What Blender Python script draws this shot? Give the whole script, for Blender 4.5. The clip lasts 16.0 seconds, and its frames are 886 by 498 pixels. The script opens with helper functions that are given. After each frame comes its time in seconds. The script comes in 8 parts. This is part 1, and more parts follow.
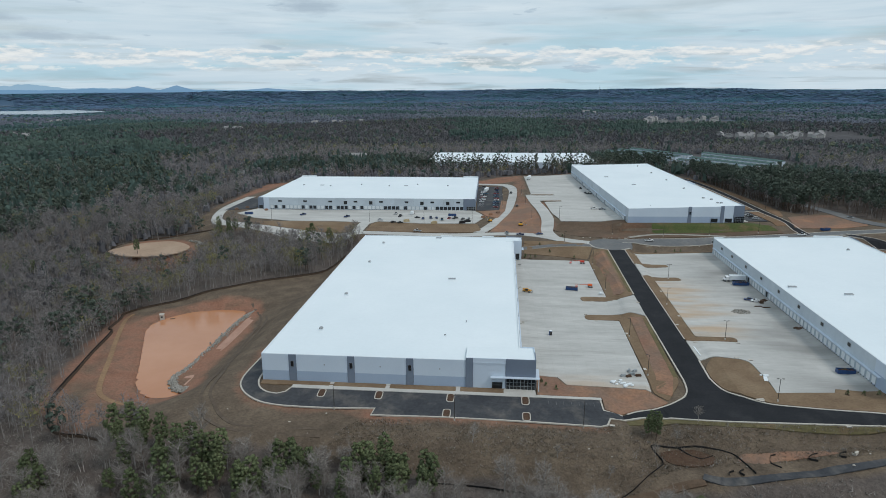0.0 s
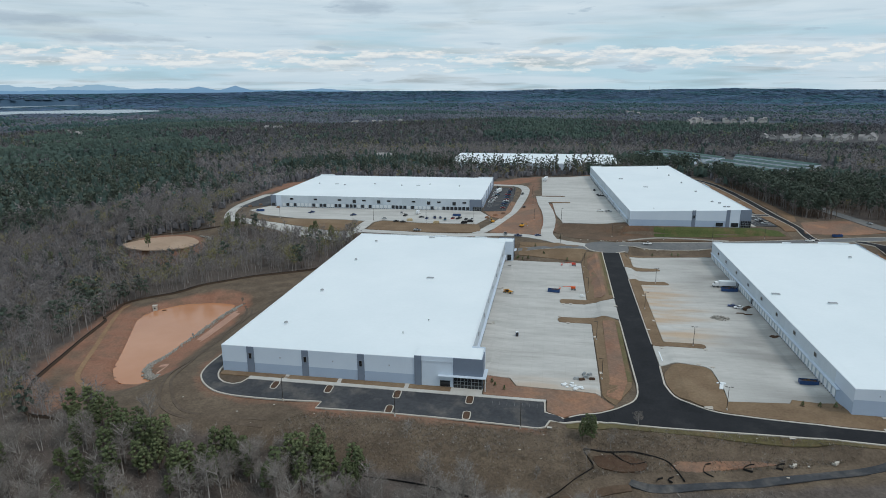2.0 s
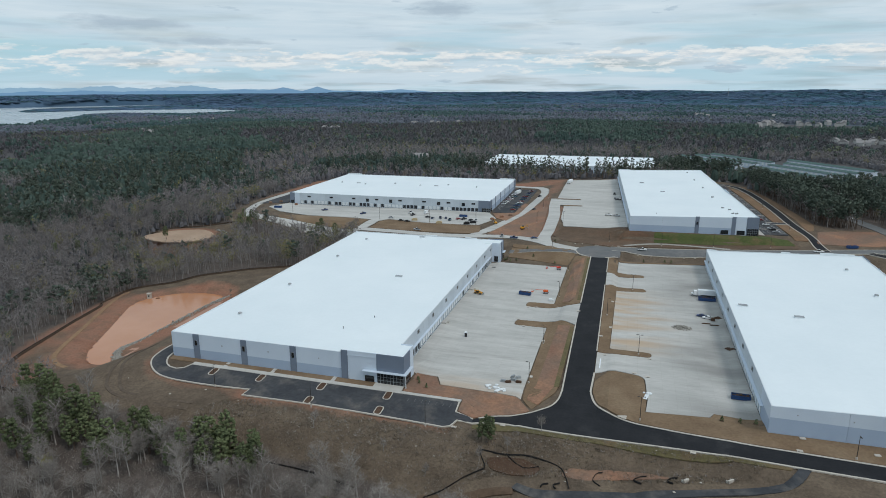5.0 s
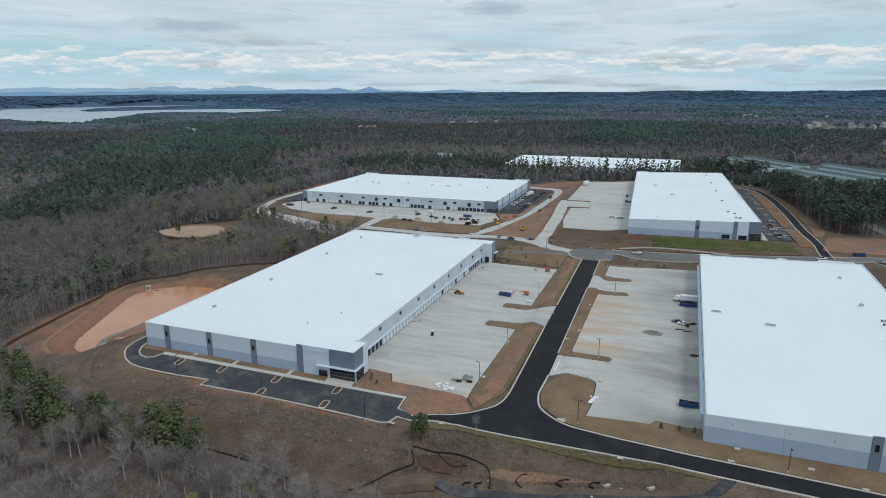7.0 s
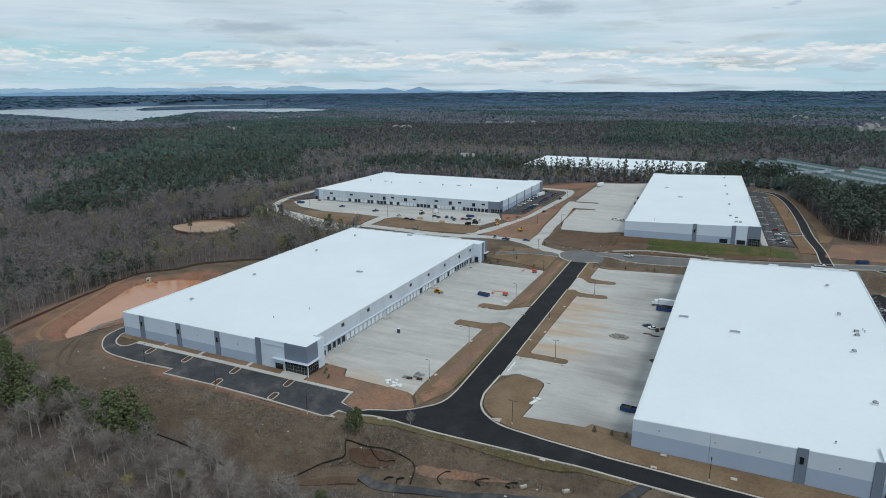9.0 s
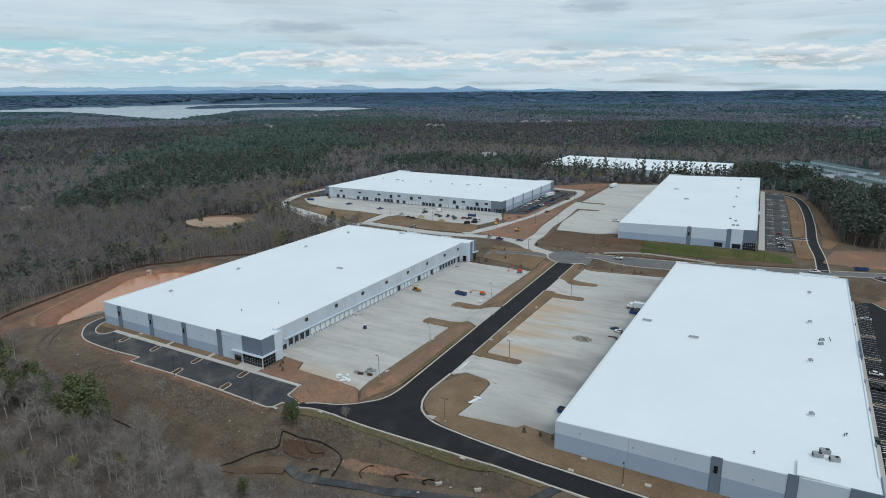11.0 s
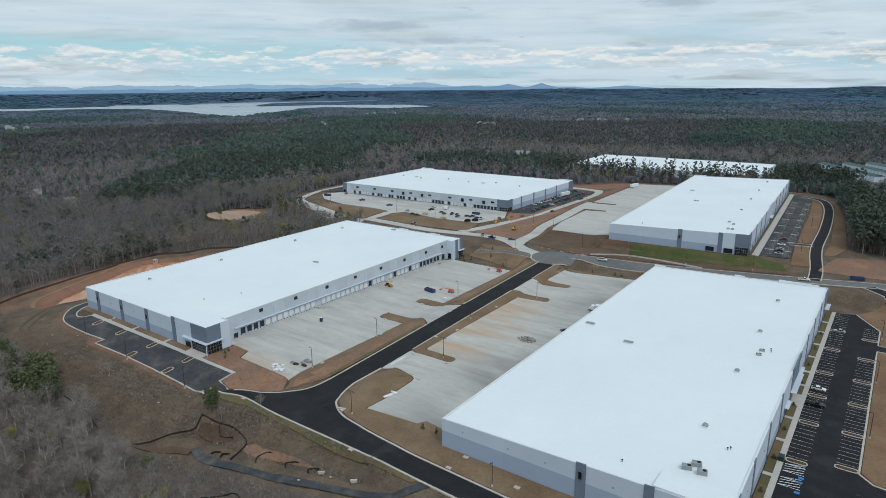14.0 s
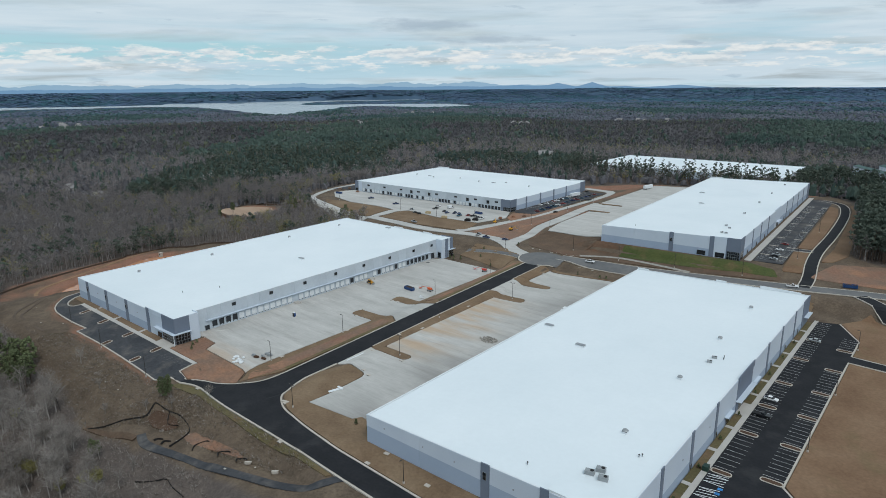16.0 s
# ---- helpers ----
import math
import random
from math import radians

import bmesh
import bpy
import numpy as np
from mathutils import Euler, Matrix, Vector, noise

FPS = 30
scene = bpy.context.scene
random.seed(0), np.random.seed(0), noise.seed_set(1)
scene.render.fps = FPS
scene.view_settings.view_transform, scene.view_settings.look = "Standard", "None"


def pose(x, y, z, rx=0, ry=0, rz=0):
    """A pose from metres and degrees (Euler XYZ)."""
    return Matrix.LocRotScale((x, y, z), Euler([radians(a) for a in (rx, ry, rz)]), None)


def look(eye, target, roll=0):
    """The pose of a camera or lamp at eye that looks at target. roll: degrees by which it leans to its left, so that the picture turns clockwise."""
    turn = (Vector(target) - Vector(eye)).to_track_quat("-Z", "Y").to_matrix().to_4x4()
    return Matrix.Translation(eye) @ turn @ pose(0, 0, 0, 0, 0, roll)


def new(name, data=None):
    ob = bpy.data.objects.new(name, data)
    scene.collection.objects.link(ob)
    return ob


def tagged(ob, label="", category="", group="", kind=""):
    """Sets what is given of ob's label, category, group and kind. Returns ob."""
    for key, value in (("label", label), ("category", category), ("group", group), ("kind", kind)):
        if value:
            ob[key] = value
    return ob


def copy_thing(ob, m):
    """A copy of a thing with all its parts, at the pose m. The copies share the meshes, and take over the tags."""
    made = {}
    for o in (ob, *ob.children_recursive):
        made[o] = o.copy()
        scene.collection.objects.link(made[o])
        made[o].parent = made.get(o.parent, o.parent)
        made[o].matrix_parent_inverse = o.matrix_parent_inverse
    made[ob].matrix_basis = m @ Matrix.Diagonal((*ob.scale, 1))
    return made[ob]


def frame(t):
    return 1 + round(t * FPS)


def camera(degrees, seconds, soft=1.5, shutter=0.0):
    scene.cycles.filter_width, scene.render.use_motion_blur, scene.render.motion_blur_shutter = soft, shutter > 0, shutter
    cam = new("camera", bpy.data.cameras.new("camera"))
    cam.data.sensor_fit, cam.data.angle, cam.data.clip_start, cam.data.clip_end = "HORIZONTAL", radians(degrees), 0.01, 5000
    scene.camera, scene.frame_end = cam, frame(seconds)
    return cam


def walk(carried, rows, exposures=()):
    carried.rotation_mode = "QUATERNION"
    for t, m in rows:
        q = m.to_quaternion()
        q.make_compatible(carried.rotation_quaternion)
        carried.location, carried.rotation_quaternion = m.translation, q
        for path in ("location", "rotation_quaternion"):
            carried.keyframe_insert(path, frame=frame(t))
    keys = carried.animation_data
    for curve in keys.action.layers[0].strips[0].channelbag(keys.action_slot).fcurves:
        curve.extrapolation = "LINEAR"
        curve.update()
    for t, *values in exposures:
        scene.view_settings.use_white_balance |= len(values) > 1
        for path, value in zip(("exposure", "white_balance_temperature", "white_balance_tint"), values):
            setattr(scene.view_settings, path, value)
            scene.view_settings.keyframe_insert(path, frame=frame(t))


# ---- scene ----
cam = camera(69.8, 16.0, 0.9)
ROWS = [
    (0.0, 0.00, 0.00, 111.00, 75.460, 0.250, 5.200),
    (0.5, 9.42, 0.12, 111.09, 75.462, 0.224, 6.340),
    (1.0, 18.78, 0.33, 111.19, 75.460, 0.258, 7.460),
    (1.5, 28.20, 0.96, 111.18, 75.484, 0.251, 8.590),
    (2.0, 37.50, 1.64, 111.21, 75.502, 0.275, 9.720),
    (2.5, 46.96, 2.51, 111.25, 75.516, 0.269, 10.880),
    (3.0, 56.24, 3.68, 111.25, 75.531, 0.272, 11.990),
    (3.5, 65.74, 4.94, 111.30, 75.544, 0.265, 13.130),
    (4.0, 74.92, 6.44, 111.36, 75.567, 0.259, 14.240),
    (6.5, 120.67, 17.13, 111.41, 75.639, 0.264, 19.820),
    (7.0, 129.54, 19.62, 111.53, 75.645, 0.267, 20.910),
    (7.5, 138.65, 22.43, 111.51, 75.667, 0.288, 22.020),
    (8.0, 147.43, 25.34, 111.53, 75.665, 0.272, 23.100),
    (8.5, 156.42, 28.45, 111.55, 75.666, 0.265, 24.180),
    (9.0, 165.16, 31.68, 111.65, 75.661, 0.267, 25.240),
    (11.5, 208.03, 51.44, 111.77, 75.556, 0.277, 30.530),
    (12.0, 216.21, 55.81, 111.85, 75.517, 0.304, 31.580),
    (12.5, 224.53, 60.42, 111.85, 75.494, 0.340, 32.660),
    (13.0, 232.55, 65.11, 111.85, 75.466, 0.365, 33.730),
    (13.5, 240.61, 70.08, 111.84, 75.440, 0.391, 34.830),
    (14.0, 247.94, 74.92, 111.81, 75.420, 0.423, 35.850),
    (14.5, 255.58, 80.06, 111.80, 75.398, 0.423, 36.920),
    (15.0, 263.33, 85.56, 111.73, 75.386, 0.422, 38.010),
    (15.5, 270.72, 91.03, 111.71, 75.380, 0.429, 39.050),
    (16.0, 278.21, 96.77, 111.75, 75.372, 0.420, 40.120),
]
walk(cam, [(t, pose(x, y, z, rx, ry, rz)) for t, x, y, z, rx, ry, rz in ROWS])

# ---- world, sun, exposure ----
world = bpy.data.worlds.new("overcast_sky")
scene.world = world
world.use_nodes = True
SUN_ELEV, SUN_AZ = radians(52), radians(118)     # azimuth clockwise from +y


def sky_nodes():
    nt = world.node_tree
    nt.nodes.clear()
    n, l = nt.nodes.new, nt.links.new

    def math_node(op, a, b=None, c=None):
        m = n("ShaderNodeMath")
        m.operation = op
        for i, v in enumerate((a, b, c)):
            if v is None:
                continue
            if isinstance(v, (int, float)):
                m.inputs[i].default_value = v
            else:
                l(v, m.inputs[i])
        return m.outputs[0]

    def ramp(fac, stops):
        r = n("ShaderNodeValToRGB")
        while len(r.color_ramp.elements) < len(stops):
            r.color_ramp.elements.new(0.5)
        for e, (p, v) in zip(r.color_ramp.elements, stops):
            e.position = p
            e.color = (v, v, v, 1)
        l(fac, r.inputs[0])
        return r.outputs[0]

    def noise_node(vec, scale, detail, rough=0.55, distort=0.0):
        t = n("ShaderNodeTexNoise")
        t.inputs["Scale"].default_value = scale
        t.inputs["Detail"].default_value = detail
        t.inputs["Roughness"].default_value = rough
        t.inputs["Distortion"].default_value = distort
        l(vec, t.inputs["Vector"])
        return t.outputs[0]

    def mixc(fac, a, b):
        m = n("ShaderNodeMix")
        m.data_type = "RGBA"
        for sock, v in ((m.inputs[0], fac), (m.inputs[6], a), (m.inputs[7], b)):
            if isinstance(v, tuple):
                sock.default_value = (*v, 1)
            elif isinstance(v, (int, float)):
                sock.default_value = v
            else:
                l(v, sock)
        return m.outputs[2]

    def combine(x, y, z):
        c = n("ShaderNodeCombineXYZ")
        for i, v in enumerate((x, y, z)):
            if isinstance(v, (int, float)):
                c.inputs[i].default_value = v
            else:
                l(v, c.inputs[i])
        return c.outputs[0]

    coord = n("ShaderNodeTexCoord")
    sep = n("ShaderNodeSeparateXYZ")
    l(coord.outputs["Generated"], sep.inputs[0])
    x, y, z = sep.outputs
    sky = n("ShaderNodeTexSky")
    sky.sky_type = "NISHITA"
    sky.sun_disc = False
    sky.sun_elevation, sky.sun_rotation = SUN_ELEV, SUN_AZ
    sky.air_density, sky.dust_density = 1.2, 2.0
    clear = n("ShaderNodeVectorMath")
    clear.operation = "SCALE"
    clear.inputs["Scale"].default_value = 0.085
    l(sky.outputs[0], clear.inputs[0])
    up = math_node("MAXIMUM", z, 0.0)
    az = math_node("ARCTAN2", x, y)
    # high layered cloud, seen at a grazing angle
    den = math_node("ADD", z, 0.07)
    flat = combine(math_node("DIVIDE", x, den), math_node("DIVIDE", y, den), 0.0)
    high = noise_node(flat, 0.55, 6, 0.55, 0.4)
    cover = ramp(high, [(0.30, 0.55), (0.50, 1.0)])
    shade = noise_node(combine(math_node("MULTIPLY", az, 5.0), math_node("MULTIPLY", z, 60.0), 3.0), 1.0, 5, 0.6, 0.3)
    tone = ramp(shade, [(0.3, 0.0), (0.7, 1.0)])
    sheet_col = mixc(tone, (0.56, 0.70, 0.80), (0.69, 0.805, 0.88))
    base = mixc(cover, clear.outputs[0], sheet_col)
    # a pale, clear strip low over the hills
    strip = ramp(math_node("MULTIPLY", up, 10.0), [(0.0, 0.55), (0.30, 0.75), (0.75, 0.5), (1.0, 0.0)])
    gap = ramp(noise_node(combine(math_node("MULTIPLY", az, 3.0), math_node("MULTIPLY", z, 34.0), 9.0), 1.0, 4), [(0.47, 0.0), (0.60, 1.0)])
    base = mixc(math_node("MULTIPLY", strip, gap), base, (0.42, 0.66, 0.78))
    # rows of low cumulus with bright tops and flat grey undersides
    # a clear break in the west
    rim = noise_node(combine(math_node("MULTIPLY", az, 7.0), math_node("MULTIPLY", z, 50.0), 2.0), 1.0, 5)
    west_gap = math_node("MULTIPLY", ramp(math_node("MULTIPLY", az, -0.8), [(0.58, 0.0), (0.82, 1.0)]), ramp(math_node("MULTIPLY", up, 10.0), [(0.28, 0.0), (0.40, 1.0), (0.55, 1.0), (0.70, 0.0)]))
    base = mixc(math_node("MULTIPLY", west_gap, ramp(rim, [(0.30, 0.25), (0.5, 1.0)])), base, (0.42, 0.69, 0.77))
    def puff_at(rise):
        return noise_node(combine(math_node("MULTIPLY", az, 19.0), math_node("MULTIPLY_ADD", z, 78.0, rise), 1.0), 1.0, 9, 0.62, 0.1)
    puff, above = puff_at(0.0), puff_at(0.34)
    lit = ramp(math_node("ADD", math_node("SUBTRACT", puff, above), 0.5), [(0.38, 0.0), (0.60, 1.0)])
    band = ramp(math_node("MULTIPLY", up, 10.0), [(0.05, 0.0), (0.20, 0.7), (0.46, 1.0), (0.58, 0.35), (0.85, 0.0)])
    puffs = ramp(math_node("MULTIPLY", puff, math_node("ADD", math_node("MULTIPLY", band, 0.5), 0.62)), [(0.50, 0.0), (0.58, 1.0)])
    base = mixc(math_node("MULTIPLY", math_node("MULTIPLY", puffs, band), 0.9), base, mixc(lit, (0.60, 0.69, 0.76), (0.90, 0.92, 0.91)))
    scrap = ramp(noise_node(combine(math_node("MULTIPLY", az, 13.0), math_node("MULTIPLY", z, 62.0), 7.0), 1.0, 5, 0.55, 0.2), [(0.645, 0.0), (0.70, 1.0)])
    base = mixc(math_node("MULTIPLY", scrap, 0.55), base, (0.40, 0.52, 0.63))
    under = noise_node(combine(math_node("MULTIPLY", az, 9.0), math_node("MULTIPLY", z, 120.0), 5.0), 1.0, 5, 0.5)
    lines = math_node("MULTIPLY", ramp(under, [(0.56, 0.0), (0.68, 1.0)]), ramp(math_node("MULTIPLY", up, 10.0), [(0.1, 0.2), (0.4, 1.0), (1.0, 0.55)]))
    base = mixc(math_node("MULTIPLY", lines, 0.42), base, (0.42, 0.53, 0.63))
    # three small dark clouds high up
    for a0, z0, wide, high_ in ((-16.5, 0.110, 3.0, 0.016), (-42.0, 0.084, 5.5, 0.010), (-36.0, 0.062, 4.5, 0.008)):
        u = math_node("DIVIDE", math_node("SUBTRACT", az, radians(a0)), radians(wide))
        v = math_node("DIVIDE", math_node("SUBTRACT", z, z0), high_)
        d = math_node("SQRT", math_node("ADD", math_node("MULTIPLY", u, u), math_node("MULTIPLY", v, v)))
        d = math_node("ADD", d, math_node("MULTIPLY", math_node("SUBTRACT", puff, 0.5), 2.0))
        base = mixc(math_node("MULTIPLY", ramp(d, [(0.35, 1.0), (1.0, 0.0)]), 0.6), base, (0.36, 0.46, 0.56))
    # the blue mountains on the horizon, 40 km away
    ridge_a = noise_node(combine(math_node("MULTIPLY", az, 19.0), 4.0, 0.0), 1.0, 7, 0.55)
    ridge_b = noise_node(combine(math_node("MULTIPLY", az, 21.0), 11.0, 0.0), 1.0, 6, 0.55)
    west = ramp(math_node("MULTIPLY", az, -0.8), [(0.24, 0.0), (0.42, 0.42), (0.52, 1.0)])

    def peak(centre, wide, high_):
        d = math_node("DIVIDE", math_node("ABSOLUTE", math_node("ADD", az, radians(centre))), radians(wide))
        return math_node("MULTIPLY", math_node("SMOOTH_MAX", math_node("SUBTRACT", 1.0, d), 0.0, 0.25), high_)
    # a pale rear range, and a nearer, deeper blue one
    rear = math_node("ADD", math_node("MULTIPLY", west, math_node("MULTIPLY_ADD", math_node("SUBTRACT", ridge_a, 0.5), 0.019, 0.0090)), -0.0088)
    base = mixc(math_node("MULTIPLY", math_node("GREATER_THAN", rear, z), 0.92), base, (0.27, 0.44, 0.60))
    front = math_node("ADD", math_node("MULTIPLY", west, math_node("MULTIPLY_ADD", math_node("SUBTRACT", ridge_b, 0.5), 0.010, 0.0040)), -0.0088)
    for p in ((30.2, 1.7, 0.0066), (27.3, 1.4, 0.0078), (33.5, 2.4, 0.0030), (20.2, 3.0, 0.0042), (24.5, 2.2, 0.0022)):
        front = math_node("ADD", front, peak(*p))
    base = mixc(math_node("MULTIPLY", math_node("GREATER_THAN", front, z), 0.92), base, (0.165, 0.315, 0.50))
    low = math_node("GREATER_THAN", -0.0092, z)
    base = mixc(low, base, (0.12, 0.19, 0.28))
    back = n("ShaderNodeBackground")
    back.inputs["Strength"].default_value = 0.92
    l(base, back.inputs["Color"])
    out = n("ShaderNodeOutputWorld")
    l(back.outputs[0], out.inputs[0])


sky_nodes()
sun = new("sun", bpy.data.lights.new("sun", "SUN"))
sun.data.energy, sun.data.angle, sun.data.color = 1.1, radians(14), (1.0, 0.96, 0.90)
sun.matrix_world = look((math.sin(SUN_AZ) * 90, math.cos(SUN_AZ) * 90, math.tan(SUN_ELEV) * 90), (0, 0, 0))


# ---- materials ----
def material(name, stops, scale=0.2, rough=0.85, metal=0.0, bump=0.0, bump_scale=3.0, stretch=(1, 1, 1), fine=None,
             stain=None, random_tint=0.0, island_tint=0.0, spec=0.3):
    """stops: (position, colour) pairs along a noise of that scale per metre; fine: (scale, amount) of grain;
    stain: (scale, low, high, colour, amount) patches."""
    m = bpy.data.materials.new(name)
    m.use_nodes = True
    nt = m.node_tree
    n, l = nt.nodes.new, nt.links.new
    bsdf = nt.nodes["Principled BSDF"]
    geo = n("ShaderNodeNewGeometry")
    mp = n("ShaderNodeMapping")
    mp.inputs["Scale"].default_value = stretch
    l(geo.outputs["Position"], mp.inputs["Vector"])

    def noise_tex(sc, detail=5, rough_=0.6):
        t = n("ShaderNodeTexNoise")
        t.inputs["Scale"].default_value = sc
        t.inputs["Detail"].default_value = detail
        t.inputs["Roughness"].default_value = rough_
        l(mp.outputs[0], t.inputs["Vector"])
        return t.outputs[0]
    r = n("ShaderNodeValToRGB")
    while len(r.color_ramp.elements) < len(stops):
        r.color_ramp.elements.new(0.5)
    for e, (p, c) in zip(r.color_ramp.elements, stops):
        e.position, e.color = p, (*c, 1)
    l(noise_tex(scale), r.inputs[0])
    col = r.outputs[0]

    def mix(fac, a, b, blend="MIX"):
        x = n("ShaderNodeMix")
        x.data_type, x.blend_type = "RGBA", blend
        for s, v in ((x.inputs[0], fac), (x.inputs[6], a), (x.inputs[7], b)):
            if isinstance(v, tuple):
                s.default_value = (*v, 1)
            elif isinstance(v, (int, float)):
                s.default_value = v
            else:
                l(v, s)
        return x.outputs[2]

    def remap(v, lo, hi, a, b):
        q = n("ShaderNodeMapRange")
        l(v, q.inputs[0])
        for i, k in enumerate((lo, hi, a, b)):
            q.inputs[i + 1].default_value = k
        return q.outputs[0]
    if stain:
        col = mix(remap(noise_tex(stain[0], 6), stain[1], stain[2], 0.0, stain[4]), col, stain[3])
    if fine:
        g = n("ShaderNodeCombineColor")
        v = remap(noise_tex(fine[0], 3), 0.3, 0.7, 1 - fine[1], 1 + fine[1])
        for i in range(3):
            l(v, g.inputs[i])
        col = mix(1.0, col, g.outputs[0], "MULTIPLY")
    for amount, node, sock in ((random_tint, "ShaderNodeObjectInfo", "Random"), (island_tint, "ShaderNodeNewGeometry", "Random Per Island")):
        if amount:
            o = n(node)
            g = n("ShaderNodeCombineColor")
            v = remap(o.outputs[sock], 0, 1, 1 - amount, 1 + amount)
            for i in range(3):
                l(v, g.inputs[i])
            col = mix(1.0, col, g.outputs[0], "MULTIPLY")
    l(col, bsdf.inputs["Base Color"])
    bsdf.inputs["Roughness"].default_value = rough
    bsdf.inputs["Metallic"].default_value = metal
    bsdf.inputs["Specular IOR Level"].default_value = spec
    if bump:
        b = n("ShaderNodeBump")
        b.inputs["Strength"].default_value = 0.6
        b.inputs["Distance"].default_value = bump
        l(noise_tex(bump_scale, 4), b.inputs["Height"])
        l(b.outputs[0], bsdf.inputs["Normal"])
    return m


def plain(name, c, rough=0.6, metal=0.0, vary=0.10, spec=0.4):
    a = tuple(v * (1 - vary) for v in c)
    b = tuple(min(v * (1 + vary), 1) for v in c)
    return material(name, [(0.35, a), (0.65, b)], 0.6, rough, metal, fine=(9.0, vary * 0.5), spec=spec)


M = {}
M["roof"] = material("white_roof_membrane", [(0.3, (0.70, 0.765, 0.80)), (0.7, (0.765, 0.82, 0.85))], 0.02, 0.55, stain=(0.05, 0.55, 0.75, (0.64, 0.70, 0.735), 0.2), fine=(0.6, 0.012))
M["light"] = material("pale_grey_wall_paint", [(0.3, (0.53, 0.605, 0.70)), (0.7, (0.58, 0.65, 0.735))], 0.08, 0.7, fine=(2.0, 0.02), random_tint=0.025)
M["band"] = material("blue_grey_wall_paint", [(0.3, (0.335, 0.415, 0.54)), (0.7, (0.375, 0.455, 0.575))], 0.08, 0.7, fine=(2.0, 0.02), random_tint=0.02)
M["dark"] = material("slate_wall_paint", [(0.3, (0.155, 0.19, 0.25)), (0.7, (0.18, 0.215, 0.275))], 0.1, 0.7, fine=(2.0, 0.03))
M["dock"] = material("grey_dock_wall_paint", [(0.3, (0.45, 0.505, 0.56)), (0.7, (0.52, 0.575, 0.625))], 0.15, 0.75, fine=(1.5, 0.04), random_tint=0.05)
M["white"] = plain("white_enamel", (0.72, 0.75, 0.77), 0.45, vary=0.04)
M["coping"] = plain("white_metal_coping", (0.70, 0.74, 0.77), 0.4, vary=0.03)
M["glass"] = plain("dark_tinted_glass", (0.012, 0.016, 0.02), 0.08, vary=0.1, spec=0.6)
M["frame"] = plain("aluminium_frame", (0.34, 0.36, 0.38), 0.4, 0.6)
# near-black colour that stands in for shade inside openings
M["opening_shade"] = plain("painted_opening_shade", (0.03, 0.034, 0.04), 0.8)
M["steel"] = plain("galvanised_steel", (0.33, 0.35, 0.36), 0.5, 0.5)
M["pole"] = plain("dark_bronze_pole", (0.045, 0.04, 0.036), 0.5, 0.3)
M["rubber"] = plain("black_rubber", (0.015, 0.015, 0.016), 0.8)
M["asphalt_new"] = material("fresh_black_asphalt", [(0.3, (0.015, 0.016, 0.019)), (0.7, (0.025, 0.026, 0.030))], 0.12, 0.9, fine=(1.2, 0.14), stain=(0.06, 0.58, 0.8, (0.06, 0.06, 0.06), 0.5), bump=0.02, bump_scale=12, spec=0.2)
M["asphalt"] = material("worn_dark_asphalt", [(0.3, (0.036, 0.039, 0.046)), (0.7, (0.066, 0.068, 0.074))], 0.09, 0.9, fine=(0.8, 0.16), stain=(0.12, 0.50, 0.68, (0.15, 0.138, 0.125), 0.6), bump=0.02, bump_scale=12)
M["asphalt_grey"] = material("grey_weathered_asphalt", [(0.3, (0.12, 0.125, 0.13)), (0.7, (0.17, 0.17, 0.17))], 0.09, 0.9, fine=(0.8, 0.08), stain=(0.05, 0.5, 0.7, (0.22, 0.20, 0.18), 0.5))
M["kerb"] = material("pale_concrete_kerb", [(0.3, (0.43, 0.39, 0.34)), (0.7, (0.52, 0.48, 0.43))], 0.3, 0.85, fine=(2.5, 0.08))
M["walkway"] = material("pale_concrete_walk", [(0.3, (0.44, 0.42, 0.39)), (0.7, (0.51, 0.49, 0.46))], 0.2, 0.85, fine=(2.0, 0.05))
M["water"] = material("muddy_orange_water", [(0.3, (0.44, 0.19, 0.09)), (0.7, (0.52, 0.25, 0.135))], 0.02, 0.12, spec=0.35)
M["lake"] = material("grey_lake_water", [(0.3, (0.20, 0.26, 0.31)), (0.7, (0.24, 0.30, 0.355))], 0.004, 0.25, spec=0.5)
M["stone"] = material("grey_riprap_stone", [(0.3, (0.20, 0.19, 0.17)), (0.7, (0.33, 0.31, 0.28))], 0.6, 0.9, fine=(3.0, 0.2), island_tint=0.3)
M["lawn"] = material("dormant_brown_grass", [(0.28, (0.14, 0.092, 0.056)), (0.5, (0.19, 0.128, 0.079)), (0.72, (0.235, 0.168, 0.108))], 0.06, 0.95, fine=(1.1, 0.16), bump=0.12, bump_scale=2.5)
M["clay"] = material("bare_red_clay", [(0.3, (0.235, 0.124, 0.083)), (0.5, (0.215, 0.134, 0.096)), (0.72, (0.165, 0.118, 0.088))], 0.07, 0.95, fine=(0.9, 0.18), stain=(0.055, 0.46, 0.62, (0.33, 0.175, 0.105), 0.7), bump=0.15, bump_scale=1.5)
M["grass"] = material("new_green_grass", [(0.3, (0.055, 0.075, 0.022)), (0.7, (0.09, 0.10, 0.035))], 0.09, 0.95, fine=(1.0, 0.18), stain=(0.05, 0.52, 0.66, (0.17, 0.11, 0.065), 0.8))
M["sand"] = material("pale_sandy_mud", [(0.3, (0.33, 0.225, 0.155)), (0.7, (0.42, 0.30, 0.215))], 0.05, 0.7, fine=(0.5, 0.08), stain=(0.03, 0.5, 0.7, (0.30, 0.19, 0.12), 0.6))
